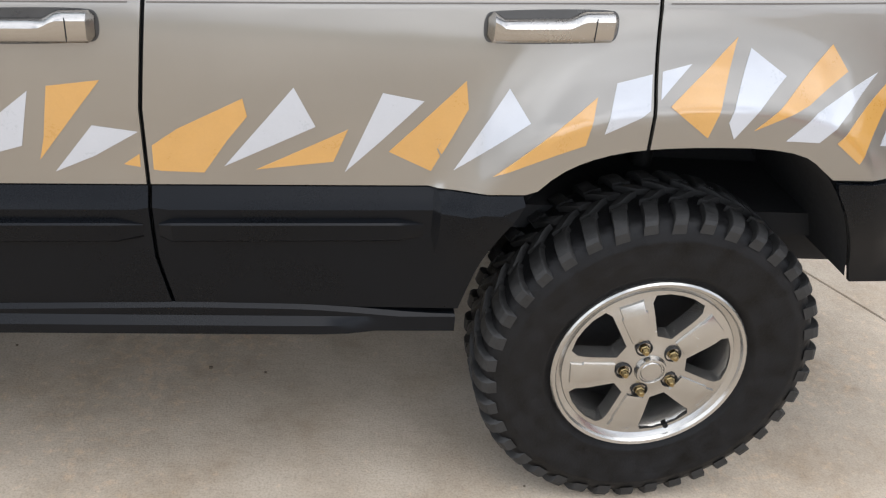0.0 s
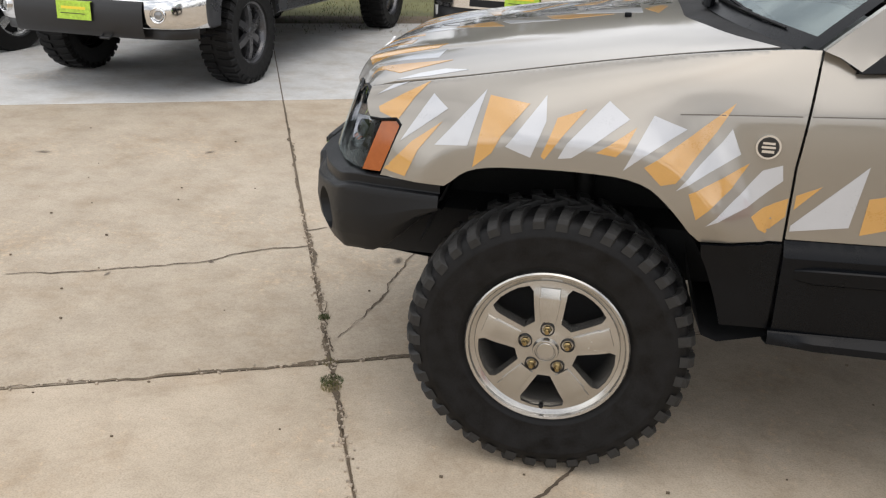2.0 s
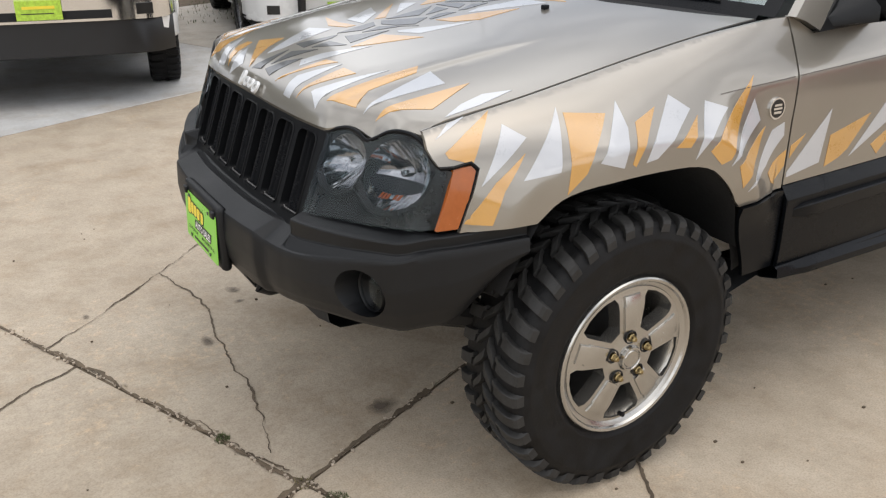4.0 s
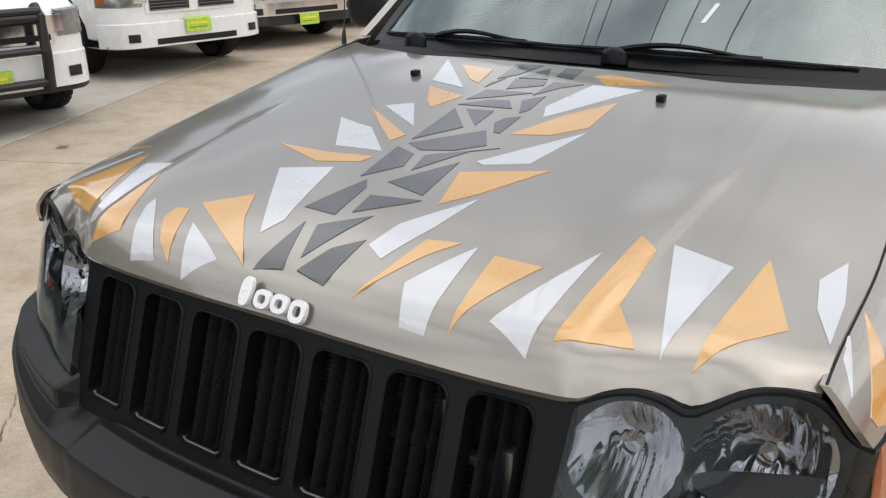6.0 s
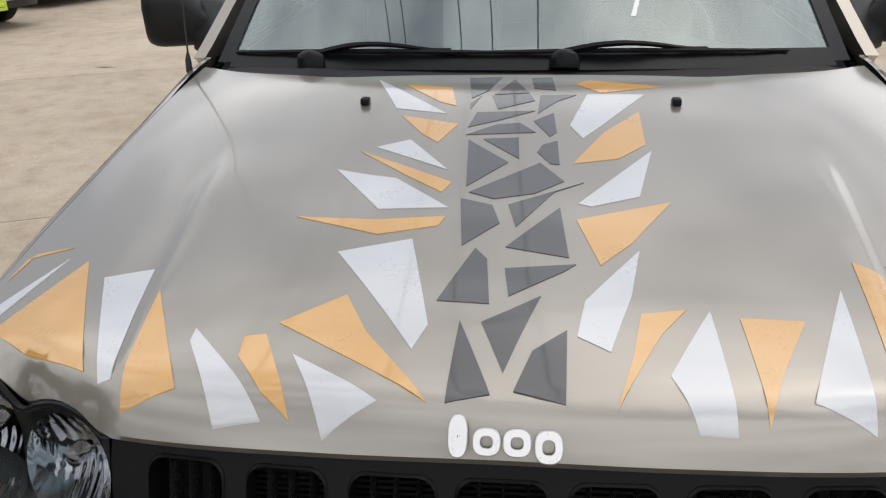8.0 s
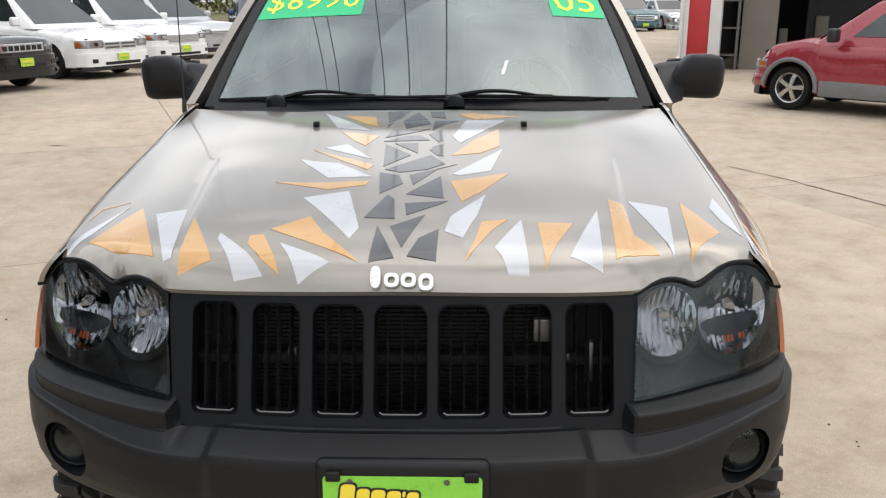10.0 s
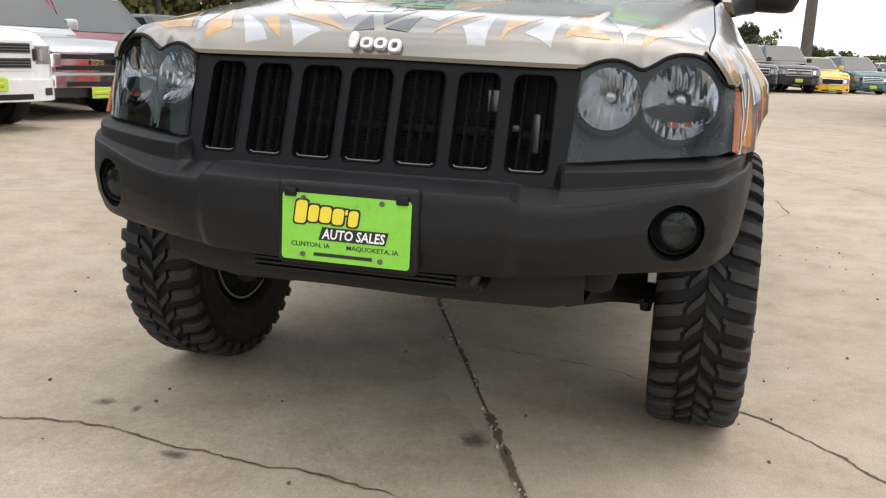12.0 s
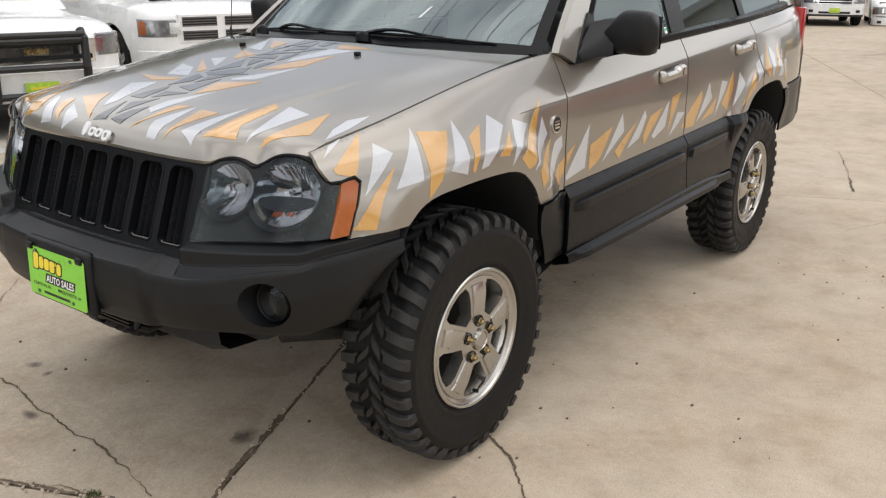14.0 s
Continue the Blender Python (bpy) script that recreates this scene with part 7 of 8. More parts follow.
def vehicle(name, label, kind, color, at, heading, **o):
    """A parked vehicle built about its front axle, nose to -x, then set at a place facing a heading (degrees from +x)."""
    D = {
        "pickup": dict(W=2.0, fo=0.95, wb=3.65, ro=1.15, zb=0.42, hood=1.14, nose=1.06, belt=1.26, roof=1.93, cowl=0.62, ws=1.32, cab=2.95, cab_top=2.75, deck=1.32, r=0.40, bed=True),
        "suv": dict(W=1.98, fo=0.95, wb=2.95, ro=1.15, zb=0.36, hood=1.13, nose=1.02, belt=1.22, roof=1.90, cowl=0.60, ws=1.30, cab=4.00, cab_top=3.72, deck=1.22, r=0.39, bed=False),
        "van": dict(W=1.98, fo=0.98, wb=3.08, ro=1.05, zb=0.24, hood=0.98, nose=0.80, belt=1.08, roof=1.74, cowl=0.42, ws=1.38, cab=4.05, cab_top=3.75, deck=1.08, r=0.34, bed=False),
        "hatch": dict(W=1.76, fo=0.85, wb=2.60, ro=0.85, zb=0.22, hood=0.93, nose=0.74, belt=1.00, roof=1.52, cowl=0.42, ws=1.22, cab=3.35, cab_top=2.95, deck=1.00, r=0.325, bed=False),
        "sedan": dict(W=1.78, fo=0.88, wb=2.65, ro=0.98, zb=0.20, hood=0.86, nose=0.68, belt=0.94, roof=1.43, cowl=0.48, ws=1.22, cab=2.95, cab_top=2.40, deck=1.02, r=0.315, bed=False),
    }[kind].copy()
    D.update(o)
    W, fo, wb, ro, lift = D["W"] / 2, D["fo"], D["wb"], D["ro"], D.get("lift", 0.0)
    body_mat = PAINTS[color]
    root = thing(name, label, "car", "vehicles parked round the lot")

    def nose_x(y):
        f = abs(y) / W
        rows = [(0.0, 0.0), (0.55, 0.012), (0.70, 0.03), (0.82, 0.068), (0.90, 0.135), (0.96, 0.24), (1.0, 0.42)]
        return -fo + table(rows, f)

    def top_z(x):
        return table([(-fo, D["nose"] - 0.13), (-fo + 0.03, D["nose"] - 0.055), (-fo + 0.08, D["nose"] - 0.015), (-fo + 0.14, D["nose"] + 0.01), (-fo + 0.26, D["nose"] + 0.6 * (D["hood"] - D["nose"])), (-0.1, D["hood"] - 0.02), (D["cowl"], D["hood"] + 0.04), (D["cowl"] + 0.4, D["belt"]), (D["cab"] - 0.1, D["belt"] + 0.03), (D["cab"] + 0.12, D["deck"]), (wb + ro - 0.1, D["deck"] - 0.01), (wb + ro, D["deck"] - 0.08)], x)

    ra = D["r"] * 1.18

    def low_z(x):
        z = D["zb"] + 0.10 * smooth((-fo + 0.35 - x) / 0.3) + 0.12 * smooth((x - (wb + ro - 0.5)) / 0.4)
        for xw in (0.0, wb):
            d = abs(x - xw)
            if d < ra:
                z = max(z, D["r"] + math.sqrt(ra * ra - d * d) * 1.02)
        return z

    xs = [-fo, -fo + 0.02, -fo + 0.05, -fo + 0.10, -fo + 0.16, -fo + 0.24, -fo + 0.34]
    xs += [xw + ra * k for xw in (0.0, wb) for k in (-1.001, -0.995, -0.95, -0.85, -0.7, -0.5, -0.25, 0.0, 0.25, 0.5, 0.7, 0.85, 0.95, 0.995, 1.001)]
    xs += [0.55, 0.8, 1.1, 1.5, 1.9, 2.2, wb + ro - 0.3, wb + ro - 0.1, wb + ro - 0.03, wb + ro, D["cab"] - 0.1, D["cab"] + 0.12]
    xs = sorted({round(x, 3) for x in xs if -fo <= x <= wb + ro})
    rows = []
    for x in xs:
        f = table([(-fo, 0.55), (-fo + 0.02, 0.70), (-fo + 0.06, 0.82), (-fo + 0.13, 0.90), (-fo + 0.24, 0.96), (-fo + 0.42, 1.0), (wb + ro - 0.25, 0.99), (wb + ro - 0.06, 0.95), (wb + ro, 0.90)], x)
        t, b = top_z(x), low_z(x)
        flare = 0.02 if b > D["zb"] + 0.2 else 0.0
        half = [(0.965, b), (1.0 + flare, b + 0.02), (1.0 + flare * 0.5, lerp(b, t, 0.35)), (0.995, lerp(b, t, 0.62)), (0.985, lerp(b, t, 0.72)), (0.962, lerp(b, t, 0.86)), (0.925, t - 0.055), (0.875, t - 0.022), (0.80, t - 0.002), (0.45, t + 0.02), (0.0, t + 0.03)]
        left = [Vector((x, -W * f * a, z + lift)) for a, z in half]
        rows.append(left + [Vector((p.x, -p.y, p.z)) for p in left[-2::-1]])
    body = part("body", loft(rows, cap=True), body_mat, root, autosmooth=35)
    part("underbody", box_bm(-fo + 0.15, wb + ro - 0.15, -W * 0.80, W * 0.80, D["zb"] + lift - 0.06, D["hood"] * 0.85 + lift, 0.02), DEEP_BLACK, root)
    # cabin
    wl, wt = W * 0.955, W * 0.76
    b0, rf = D["belt"] - 0.06 + lift, D["roof"] + lift
    lv = [(0.0, 0.0), (0.90, 0.0), (0.97, 0.015), (1.0, 0.07)]
    rows = []
    for t, inset in lv:
        z = lerp(b0, rf, t)
        x0, x1, y = lerp(D["cowl"] - 0.05, D["ws"], t) + inset, lerp(D["cab"] + 0.1, D["cab_top"], t) - inset, lerp(wl, wt, t) - inset
        ring = []
        for cx, cy, a0 in ((x1 - 0.12, y - 0.12, 0), (x0 + 0.12, y - 0.12, 90), (x0 + 0.12, -y + 0.12, 180), (x1 - 0.12, -y + 0.12, 270)):
            ring += [Vector((cx + 0.12 * math.cos(radians(a0 + 30 * k)), cy + 0.12 * math.sin(radians(a0 + 30 * k)), z)) for k in range(4)]
        rows.append(ring)
    bm = loft(rows, loop=True)
    bm.faces.new([bm.verts.new(p + Vector((0, 0, 0.002))) for p in rows[-1]])
    cabin = part("cabin", bm, body_mat, root, autosmooth=50)

    def shell(t, e, side):
        """A place on the cabin: t from sill to roof, e along (0 front) or across."""
        z = lerp(b0, rf, t)
        x0, x1, y = lerp(D["cowl"] - 0.05, D["ws"], t), lerp(D["cab"] + 0.1, D["cab_top"], t), lerp(wl, wt, t)
        if side == "front":
            return Vector((x0 - 0.008, lerp(-y + 0.07, y - 0.07, e), z + 0.004))
        if side == "back":
            return Vector((x1 + 0.008, lerp(-y + 0.09, y - 0.09, e), z))
        return Vector((e, side * (y + 0.007), z))

    part("windshield", loft([[shell(t, e, "front") for e in (0, 0.25, 0.5, 0.75, 1)] for t in (0.14, 0.5, 0.93)]), TINT, cabin, "tinted windshield")
    part("rear_window", loft([[shell(t, e, "back") for e in (0, 1)] for t in (0.25, 0.9)]), TINT, cabin)
    cuts = D.get("cuts") or ([1.18, 2.02, 2.85] if kind == "pickup" else [1.12, 1.98, 2.90, 3.85] if kind in ("suv", "van") else [1.02, 1.88, 2.70])
    for s in (-1, 1):
        for n in range(len(cuts) - 1):
            a, b = cuts[n], cuts[n + 1] - 0.09
            lean = 0.42 if n == 0 else 0.0
            tail = min(b, lerp(D["cab"], D["cab_top"], 0.88) - 0.06)
            part("side_window", loft([[shell(t, x, s) for x in (a - 0.28 * (1 - t) + lean * (t - 0.2) if n == 0 else a, lerp(b, min(b, tail), t))] for t in (0.22, 0.88)]), TINT, cabin)
            part("door_seam", tube([(cuts[n + 1] - 0.045, s * (W * 0.999 + 0.001), z + lift) for z in (D["zb"] + 0.14, lerp(D["zb"], D["belt"], 0.6))], 0.004, 4), CAR_BLACK, body)
            part("door_handle", box_bm(b - 0.17, b - 0.02, s * W * 0.985 - 0.012, s * W * 0.985 + 0.012, D["belt"] + lift - 0.18, D["belt"] + lift - 0.14, 0.008), D.get("handle", body_mat), body)
        m = box_bm(D["cowl"] + 0.30, D["cowl"] + 0.43, s * (W + 0.02), s * (W + 0.22), D["belt"] + lift + 0.0, D["belt"] + lift + 0.19, 0.04, segments=3) if s > 0 else box_bm(D["cowl"] + 0.30, D["cowl"] + 0.43, -W - 0.22, -W - 0.02, D["belt"] + lift, D["belt"] + lift + 0.19, 0.04, segments=3)
        part("door_mirror", m, D.get("mirror", body_mat), root)
        part("side_moulding", box_bm(0.50, wb - 0.52, s * W * 1.0 - 0.012, s * W * 1.0 + 0.012, D["zb"] + lift + 0.20, D["zb"] + lift + 0.24, 0.006), D.get("trim", body_mat), body)
        if D.get("clad"):
            part("sill_cladding", box_bm(0.45, wb - 0.45, s * W * 1.005 - 0.03, s * W * 1.005 + 0.03, D["zb"] + lift - 0.02, D["zb"] + lift + 0.20, 0.012), D["clad"], root, "grey lower cladding")
            for xw in (0.0, wb):
                pts = [(xw + (ra + 0.02) * math.cos(radians(a)), s * (W + 0.012), D["r"] + lift + (ra + 0.03) * math.sin(radians(a))) for a in range(-5, 190, 13)]
                part("arch_cladding", tube(pts, 0.035, 8), D["clad"], root)

    # nose furniture
    def on_nose(y0, y1, z0, z1, out, lean=0.03, n=6, thick=0.03):
        rows = []
        for z, e in ((z0, 0.4), (z0 + 0.01, 1.0), (z1 - 0.01, 1.0), (z1, 0.4)):
            rows.append([Vector((nose_x(lerp(y0, y1, k / n)) - out * e + lean * (z - 0.7), lerp(y0, y1, k / n), z + lift)) for k in range(n + 1)])
        rows = [[p + Vector((thick, 0, 0)) for p in rows[0]]] + rows + [[p + Vector((thick, 0, 0)) for p in rows[-1]]]
        return loft(rows)

    nz = D["nose"]
    gw, g0, g1 = D.get("grille", (W * 0.52, nz - 0.36, nz - 0.10))
    gm = {"chrome": CHROME, "black": CAR_BLACK, "body": body_mat}[D.get("grille_mat", "chrome")]
    grille = part("grille", on_nose(-gw, gw, g0, g1, 0.02), gm, root)
    style = D.get("grille_style", "bars")
    def dark(y0, y1, z0, z1):
        part("grille_opening", on_nose(y0, y1, z0, z1, 0.026), DEEP_BLACK, grille)
    if style == "slots":
        for k in range(7):
            c = (k - 3) * gw * 0.265
            dark(c - gw * 0.095, c + gw * 0.095, g0 + 0.03, g1 - 0.03)
    elif style == "cross":
        for y0, y1 in ((-gw * 0.92, -gw * 0.10), (gw * 0.10, gw * 0.92)):
            for z0, z1 in ((g0 + 0.03, (g0 + g1) / 2 - 0.02), ((g0 + g1) / 2 + 0.02, g1 - 0.03)):
                dark(y0, y1, z0, z1)
                for k in range(4):
                    z = lerp(z0, z1, (k + 0.5) / 4)
                    part("grille_bar", on_nose(y0, y1, z - 0.004, z + 0.004, 0.031), STEEL, grille)
    elif style == "split":
        dark(-gw * 0.94, gw * 0.94, g0 + 0.03, (g0 + g1) / 2 - 0.035)
        dark(-gw * 0.94, gw * 0.94, (g0 + g1) / 2 + 0.035, g1 - 0.03)
        part("emblem", on_nose(-0.11, 0.11, (g0 + g1) / 2 - 0.032, (g0 + g1) / 2 + 0.032, 0.04), BRASS, grille, "gold maker's emblem")
    else:
        k = D.get("bars", 3)
        for n in range(k):
            z0, z1 = lerp(g0 + 0.02, g1 - 0.02, n / k) + 0.008, lerp(g0 + 0.02, g1 - 0.02, (n + 1) / k) - 0.008
            dark(-gw * 0.95, gw * 0.95, z0, z1)
    l0, l1 = D.get("lamp_z", (g0 + 0.04, g1))
    bm_mat = {"chrome": CHROME, "black": CAR_BLACK, "body": body_mat}[D.get("bumper", "body")]
    z0, z1 = D.get("bumper_z", (g0 - 0.30, g0 - 0.05))

    def rounded_bumper(y0, y1, za, zc, out, bulge, n=24):
        prof = [(0.0, -0.30), (0.0, 0.0), (0.06, 0.55), (0.2, 0.85), (0.42, 1.0), (0.62, 0.98), (0.80, 0.82), (0.92, 0.55), (0.98, 0.20), (1.0, -0.2), (1.0, -4.0)]
        return loft([[Vector((nose_x(lerp(y0, y1, k / n)) - out - bulge * e, lerp(y0, y1, k / n), lerp(za, zc, t) + lift)) for k in range(n + 1)] for t, e in prof])

    front = rounded_bumper(-W * 0.985, W * 0.985, z0, z1, 0.05, 0.045) if D.get("insert") else on_nose(-W * 0.985, W * 0.985, z0, z1, 0.05, n=24, thick=0.30)
    bumper = part("bumper", front, bm_mat, root, D.get("bumper_label", ""), autosmooth=45)
    part("lower_valance", on_nose(-W * 0.95, W * 0.95, D["zb"] - 0.06, z0 + 0.02, 0.015, n=16, thick=0.30), CAR_BLACK, root)
    part("intake", on_nose(-W * 0.50, W * 0.50, z0 + 0.02, z0 + 0.10, 0.055), DEEP_BLACK, bumper)
    for s in (-1, 1):
        y0, y1 = s * (gw + 0.03), s * W * 0.975
        lamp = part("head_lamp", on_nose(min(y0, y1), max(y0, y1), l0, l1, 0.022, n=12, thick=0.12), CAR_LAMP, root, "clear head lamp")
        ya, yb = s * W * 0.93, s * W * 0.972
        part("turn_signal", on_nose(min(ya, yb), max(ya, yb), l0 + 0.02, l1 - 0.02, 0.027), AMBER_LENS, lamp)
        yc = s * W * 0.62
        part("lamp_eye", on_nose(yc - 0.07, yc + 0.07, l0 + 0.03, l1 - 0.03, 0.028, n=3), CHROME, lamp)
        fz = (z0 + z1) / 2 - 0.02
        if not D.get("insert"):
            part("fog_lamp", on_nose(s * W * 0.74 - 0.06, s * W * 0.74 + 0.06, fz - 0.05, fz + 0.05, 0.058, n=3), LAMP_GREY, bumper)
        if D["bed"]:
            part("bed_rail", box_bm(D["cab"] + 0.1, wb + ro - 0.05, s * W * 0.90 - 0.05, s * W * 0.90 + 0.05, D["deck"] + lift - 0.02, D["deck"] + lift + 0.05, 0.015), CAR_BLACK, root)
    pz, po = D.get("plate_z", (z0 + z1) / 2), 0.132 if D.get("insert") else 0.082
    plate = part("licence_plate", on_nose(-0.155, 0.155, pz - 0.078, pz + 0.078, po, n=2, thick=0.02), LIME_PLATE, bumper, "lime green dealer plate")
    part("plate_print", on_nose(-0.11, 0.11, pz + 0.0, pz + 0.04, po + 0.003, n=2, thick=0.002), PLATE_YELLOW, plate)
    part("plate_print", on_nose(-0.10, 0.12, pz - 0.035, pz - 0.010, po + 0.003, n=2, thick=0.002), PRINT_BLACK, plate)
    # wheels
    tw = D.get("tyre", 0.25)
    for xw in (0.0, wb):
        for s in (-1, 1):
            hub = new("wheel")
            hub.parent = root
            hub.matrix_basis = Matrix.Translation((xw, s * (W - tw / 2 + D.get("poke", -0.01)), D["r"] + 0.002)) @ (Matrix.Rotation(radians(180), 4, "Z") if s > 0 else Matrix()) @ Matrix.Rotation(0.4 * xw + s, 4, "Y")
            for n, me in car_wheel(D["r"] + D.get("big", 0.0), tw, D.get("rim", 0.62), D.get("spokes", 5), D.get("rim_mat", ALLOY), D.get("chunky", False)):
                w = new(n, me)
                w.parent = hub
                if n == "tread":
                    tagged(w, kind="stuff")
    if D.get("guard"):
        def upright(y):
            return tube([(-fo - 0.02, y, 0.36), (-fo - 0.12, y, 0.38), (-fo - 0.14, y, 0.65), (-fo - 0.12, y, 0.92), (-fo - 0.04, y, 0.99)], 0.042, 10)
        guard = part("brush_guard", upright(-0.42), CAR_BLACK, root, "black tubular brush guard")
        part("guard_upright", upright(0.42), CAR_BLACK, guard)
        for z in (0.41, 0.66, 0.91, 0.96):
            part("guard_bar", tube([(-fo - 0.12, -0.42, z), (-fo - 0.14, 0, z), (-fo - 0.12, 0.42, z)], 0.030, 8), CAR_BLACK, guard)
    if D.get("insert"):
        part("bumper_insert", rounded_bumper(-W * 0.62, W * 0.62, z0 - 0.07, z1 - 0.045, 0.085, 0.035), CAR_BLACK, bumper, "black plastic bumper centre")
        part("tow_hook", tube([(-fo - 0.10, -0.30, z0 - 0.05 + lift), (-fo - 0.14, -0.30, z0 - 0.07 + lift), (-fo - 0.14, -0.22, z0 - 0.07 + lift), (-fo - 0.10, -0.22, z0 - 0.05 + lift)], 0.010, 8), CAR_BLACK, bumper)
        for q in (-1, 1):
            y = q * W * 0.745
            m = Matrix.Translation((nose_x(y) - 0.112, y, (z0 + z1) / 2 - 0.012 + lift)) @ Matrix.Rotation(radians(-14 * q), 4, "Z")
            for n, mat, prof in (("fog_ring", CHROME, [(0.058, 0.03), (0.060, -0.004), (0.055, -0.010), (0.050, -0.006), (0.047, 0.03)]), ("fog_bowl", DEEP_BLACK, [(0.0, 0.028), (0.049, 0.020)]), ("fog_glass", CAR_LAMP, [(0.0, 0.002), (0.022, 0.005), (0.032, 0.014), (0.033, 0.026)])):
                o = bmesh.new()
                join(o, lathe(prof, 28, "x"), m)
                part(n, o, mat, bumper)
    if D.get("scoops"):
        for s in (-1, 1):
            part("hood_scoop", box_bm(-0.25, -0.13, s * 0.42 - 0.13, s * 0.42 + 0.13, D["hood"] + lift - 0.01, D["hood"] + lift + 0.022, 0.01), DEEP_BLACK, body)
    if D.get("banner"):
        part("windshield_banner", loft([[shell(t, e, "front") + Vector((-0.004, 0, 0.003)) for e in (0.25, 0.5)] for t in (0.83, 0.93)]), PLATE_YELLOW, cabin, "yellow price strip")
    part("roof_rack", box_bm(D["ws"] + 0.5, D["cab_top"] - 0.4, -W * 0.6, -W * 0.56, rf + 0.0, rf + 0.045, 0.01), CAR_BLACK, root) if kind == "suv" else None
    root.matrix_world = Matrix.Translation((at[0], at[1], -0.002)) @ Matrix.Rotation(radians(heading), 4, "Z")
    return root


ROW = 78.5
vehicle("pickup_truck", "black pickup truck parked beside the graphite pickup", "pickup", "black", (-6.75, 4.85), 83, big=0.02)
vehicle("pickup_truck", "graphite grey lifted pickup with chrome bumper and mud tyres", "pickup", "graphite", (-3.92, 4.12), 85, W=1.88, lift=0.12, r=0.43, tyre=0.30, poke=0.02, chunky=True, spokes=6, rim_mat=DARK_ALLOY, bumper="chrome", bumper_z=(0.44, 0.70), plate_z=0.56, insert=True, rim=0.60, trim=CHROME, grille=(0.56, 0.72, 1.00), lamp_z=(0.74, 1.0))
vehicle("off_road_suv", "white upright SUV with a seven-slot grille", "suv", "white", (-0.50, 5.55), ROW, grille_style="slots", grille_mat="chrome", grille=(0.56, 0.82, 1.08), nose=1.10, hood=1.18, lift=0.10, chunky=True, bumper="chrome", bumper_z=(0.55, 0.76), r=0.41)
vehicle("suv", "white lifted SUV with a black tubular brush guard", "suv", "white", (2.40, 6.60), ROW, W=1.84, grille_style="split", grille_mat="chrome", grille=(0.56, 0.68, 0.93), lamp_z=(0.74, 0.95), guard=True, chunky=True, r=0.41, bumper="body", bumper_z=(0.34, 0.62), plate_z=0.45, hood=1.09, nose=0.99, belt=1.18, roof=1.86, rim_mat=DARK_ALLOY, trim=CAR_BLACK)
vehicle("pickup_truck", "white pickup with hood scoops and a body-coloured cross grille", "pickup", "white", (5.36, 7.55), 80, grille_style="cross", grille_mat="body", grille=(0.57, 0.68, 1.03), lamp_z=(0.76, 0.97), nose=1.07, hood=1.17, belt=1.24, scoops=True, bumper_z=(0.34, 0.60), plate_z=0.54, chunky=False)
vehicle("pickup_truck", "silver pickup with a chrome split grille", "pickup", "silver", (7.75, 7.95), 76, grille_style="split", grille=(0.66, 0.62, 0.90), nose=0.96, hood=1.07, belt=1.17, roof=1.82, bumper="chrome", bumper_z=(0.42, 0.60), plate_z=0.36, zb=0.36)
vehicle("pickup_truck", "maroon pickup with a chrome split grille", "pickup", "maroon", (10.3, 8.35), 74, grille_style="split", grille=(0.60, 0.60, 0.86), nose=0.94, hood=1.04, belt=1.14, roof=1.80, bumper="chrome", bumper_z=(0.40, 0.57), plate_z=0.36, zb=0.36)
vehicle("crossover", "dark compact crossover with a seven-slot grille", "suv", "black", (13.75, 8.85), 71, W=1.86, wb=2.70, ro=0.95, cab=3.55, cab_top=3.25, cuts=[1.12, 1.95, 2.75, 3.4], roof=1.62, nose=0.92, hood=0.99, belt=1.06, grille_style="slots", grille=(0.50, 0.70, 0.86), lamp_z=(0.76, 0.82), r=0.36, zb=0.3)
vehicle("minivan", "white minivan with a chrome cross grille", "van", "white", (16.75, 8.20), 66, grille_style="cross", grille=(0.44, 0.60, 0.76), banner=True, lamp_z=(0.64, 0.80), bumper_z=(0.26, 0.54), plate_z=0.44)
vehicle("minivan", "white minivan with a barred chrome grille", "van", "white", (19.75, 7.75), 63, bars=5, grille=(0.50, 0.58, 0.78), banner=True, lamp_z=(0.66, 0.80), bumper_z=(0.26, 0.54), plate_z=0.44)
vehicle("minivan", "silver minivan at the end of the row", "van", "silver", (23.0, 7.60), 60, bars=3, grille=(0.46, 0.60, 0.76), banner=True, lamp_z=(0.66, 0.80), bumper_z=(0.30, 0.54))
vehicle("hatchback", "red hatchback with grey lower cladding by the garage", "hatch", "red", (11.15, -5.48), -136, clad=worn("grey_cladding", (0.16, 0.16, 0.165), 0.5, 0, 6, 0.15, 100, 0.1), fo=0.66, roof=1.57, rim=0.66, mirror=CAR_BLACK, zb=0.26, hood=1.0, nose=0.74, cowl=0.26, ws=1.05, bumper_z=(0.32, 0.50), grille=(0.40, 0.56, 0.66), lamp_z=(0.60, 0.72))
FAR = 15
vehicle("crossover", "dark blue crossover across the lot", "suv", "blue", (25.7, 6.2), 20, W=1.84, wb=2.85, roof=1.68, nose=0.92, hood=1.02, belt=1.10, cab=3.6, cab_top=3.3, cuts=[1.12, 1.95, 2.75, 3.4], bars=2, r=0.36, grille=(0.5, 0.66, 0.86))
vehicle("crossover", "white crossover across the lot", "suv", "white", (28.5, 4.8), 20, W=1.84, wb=2.85, roof=1.68, nose=0.92, hood=1.02, belt=1.10, cab=3.6, cab_top=3.3, cuts=[1.12, 1.95, 2.75, 3.4], bars=2, r=0.36, grille=(0.5, 0.66, 0.86))
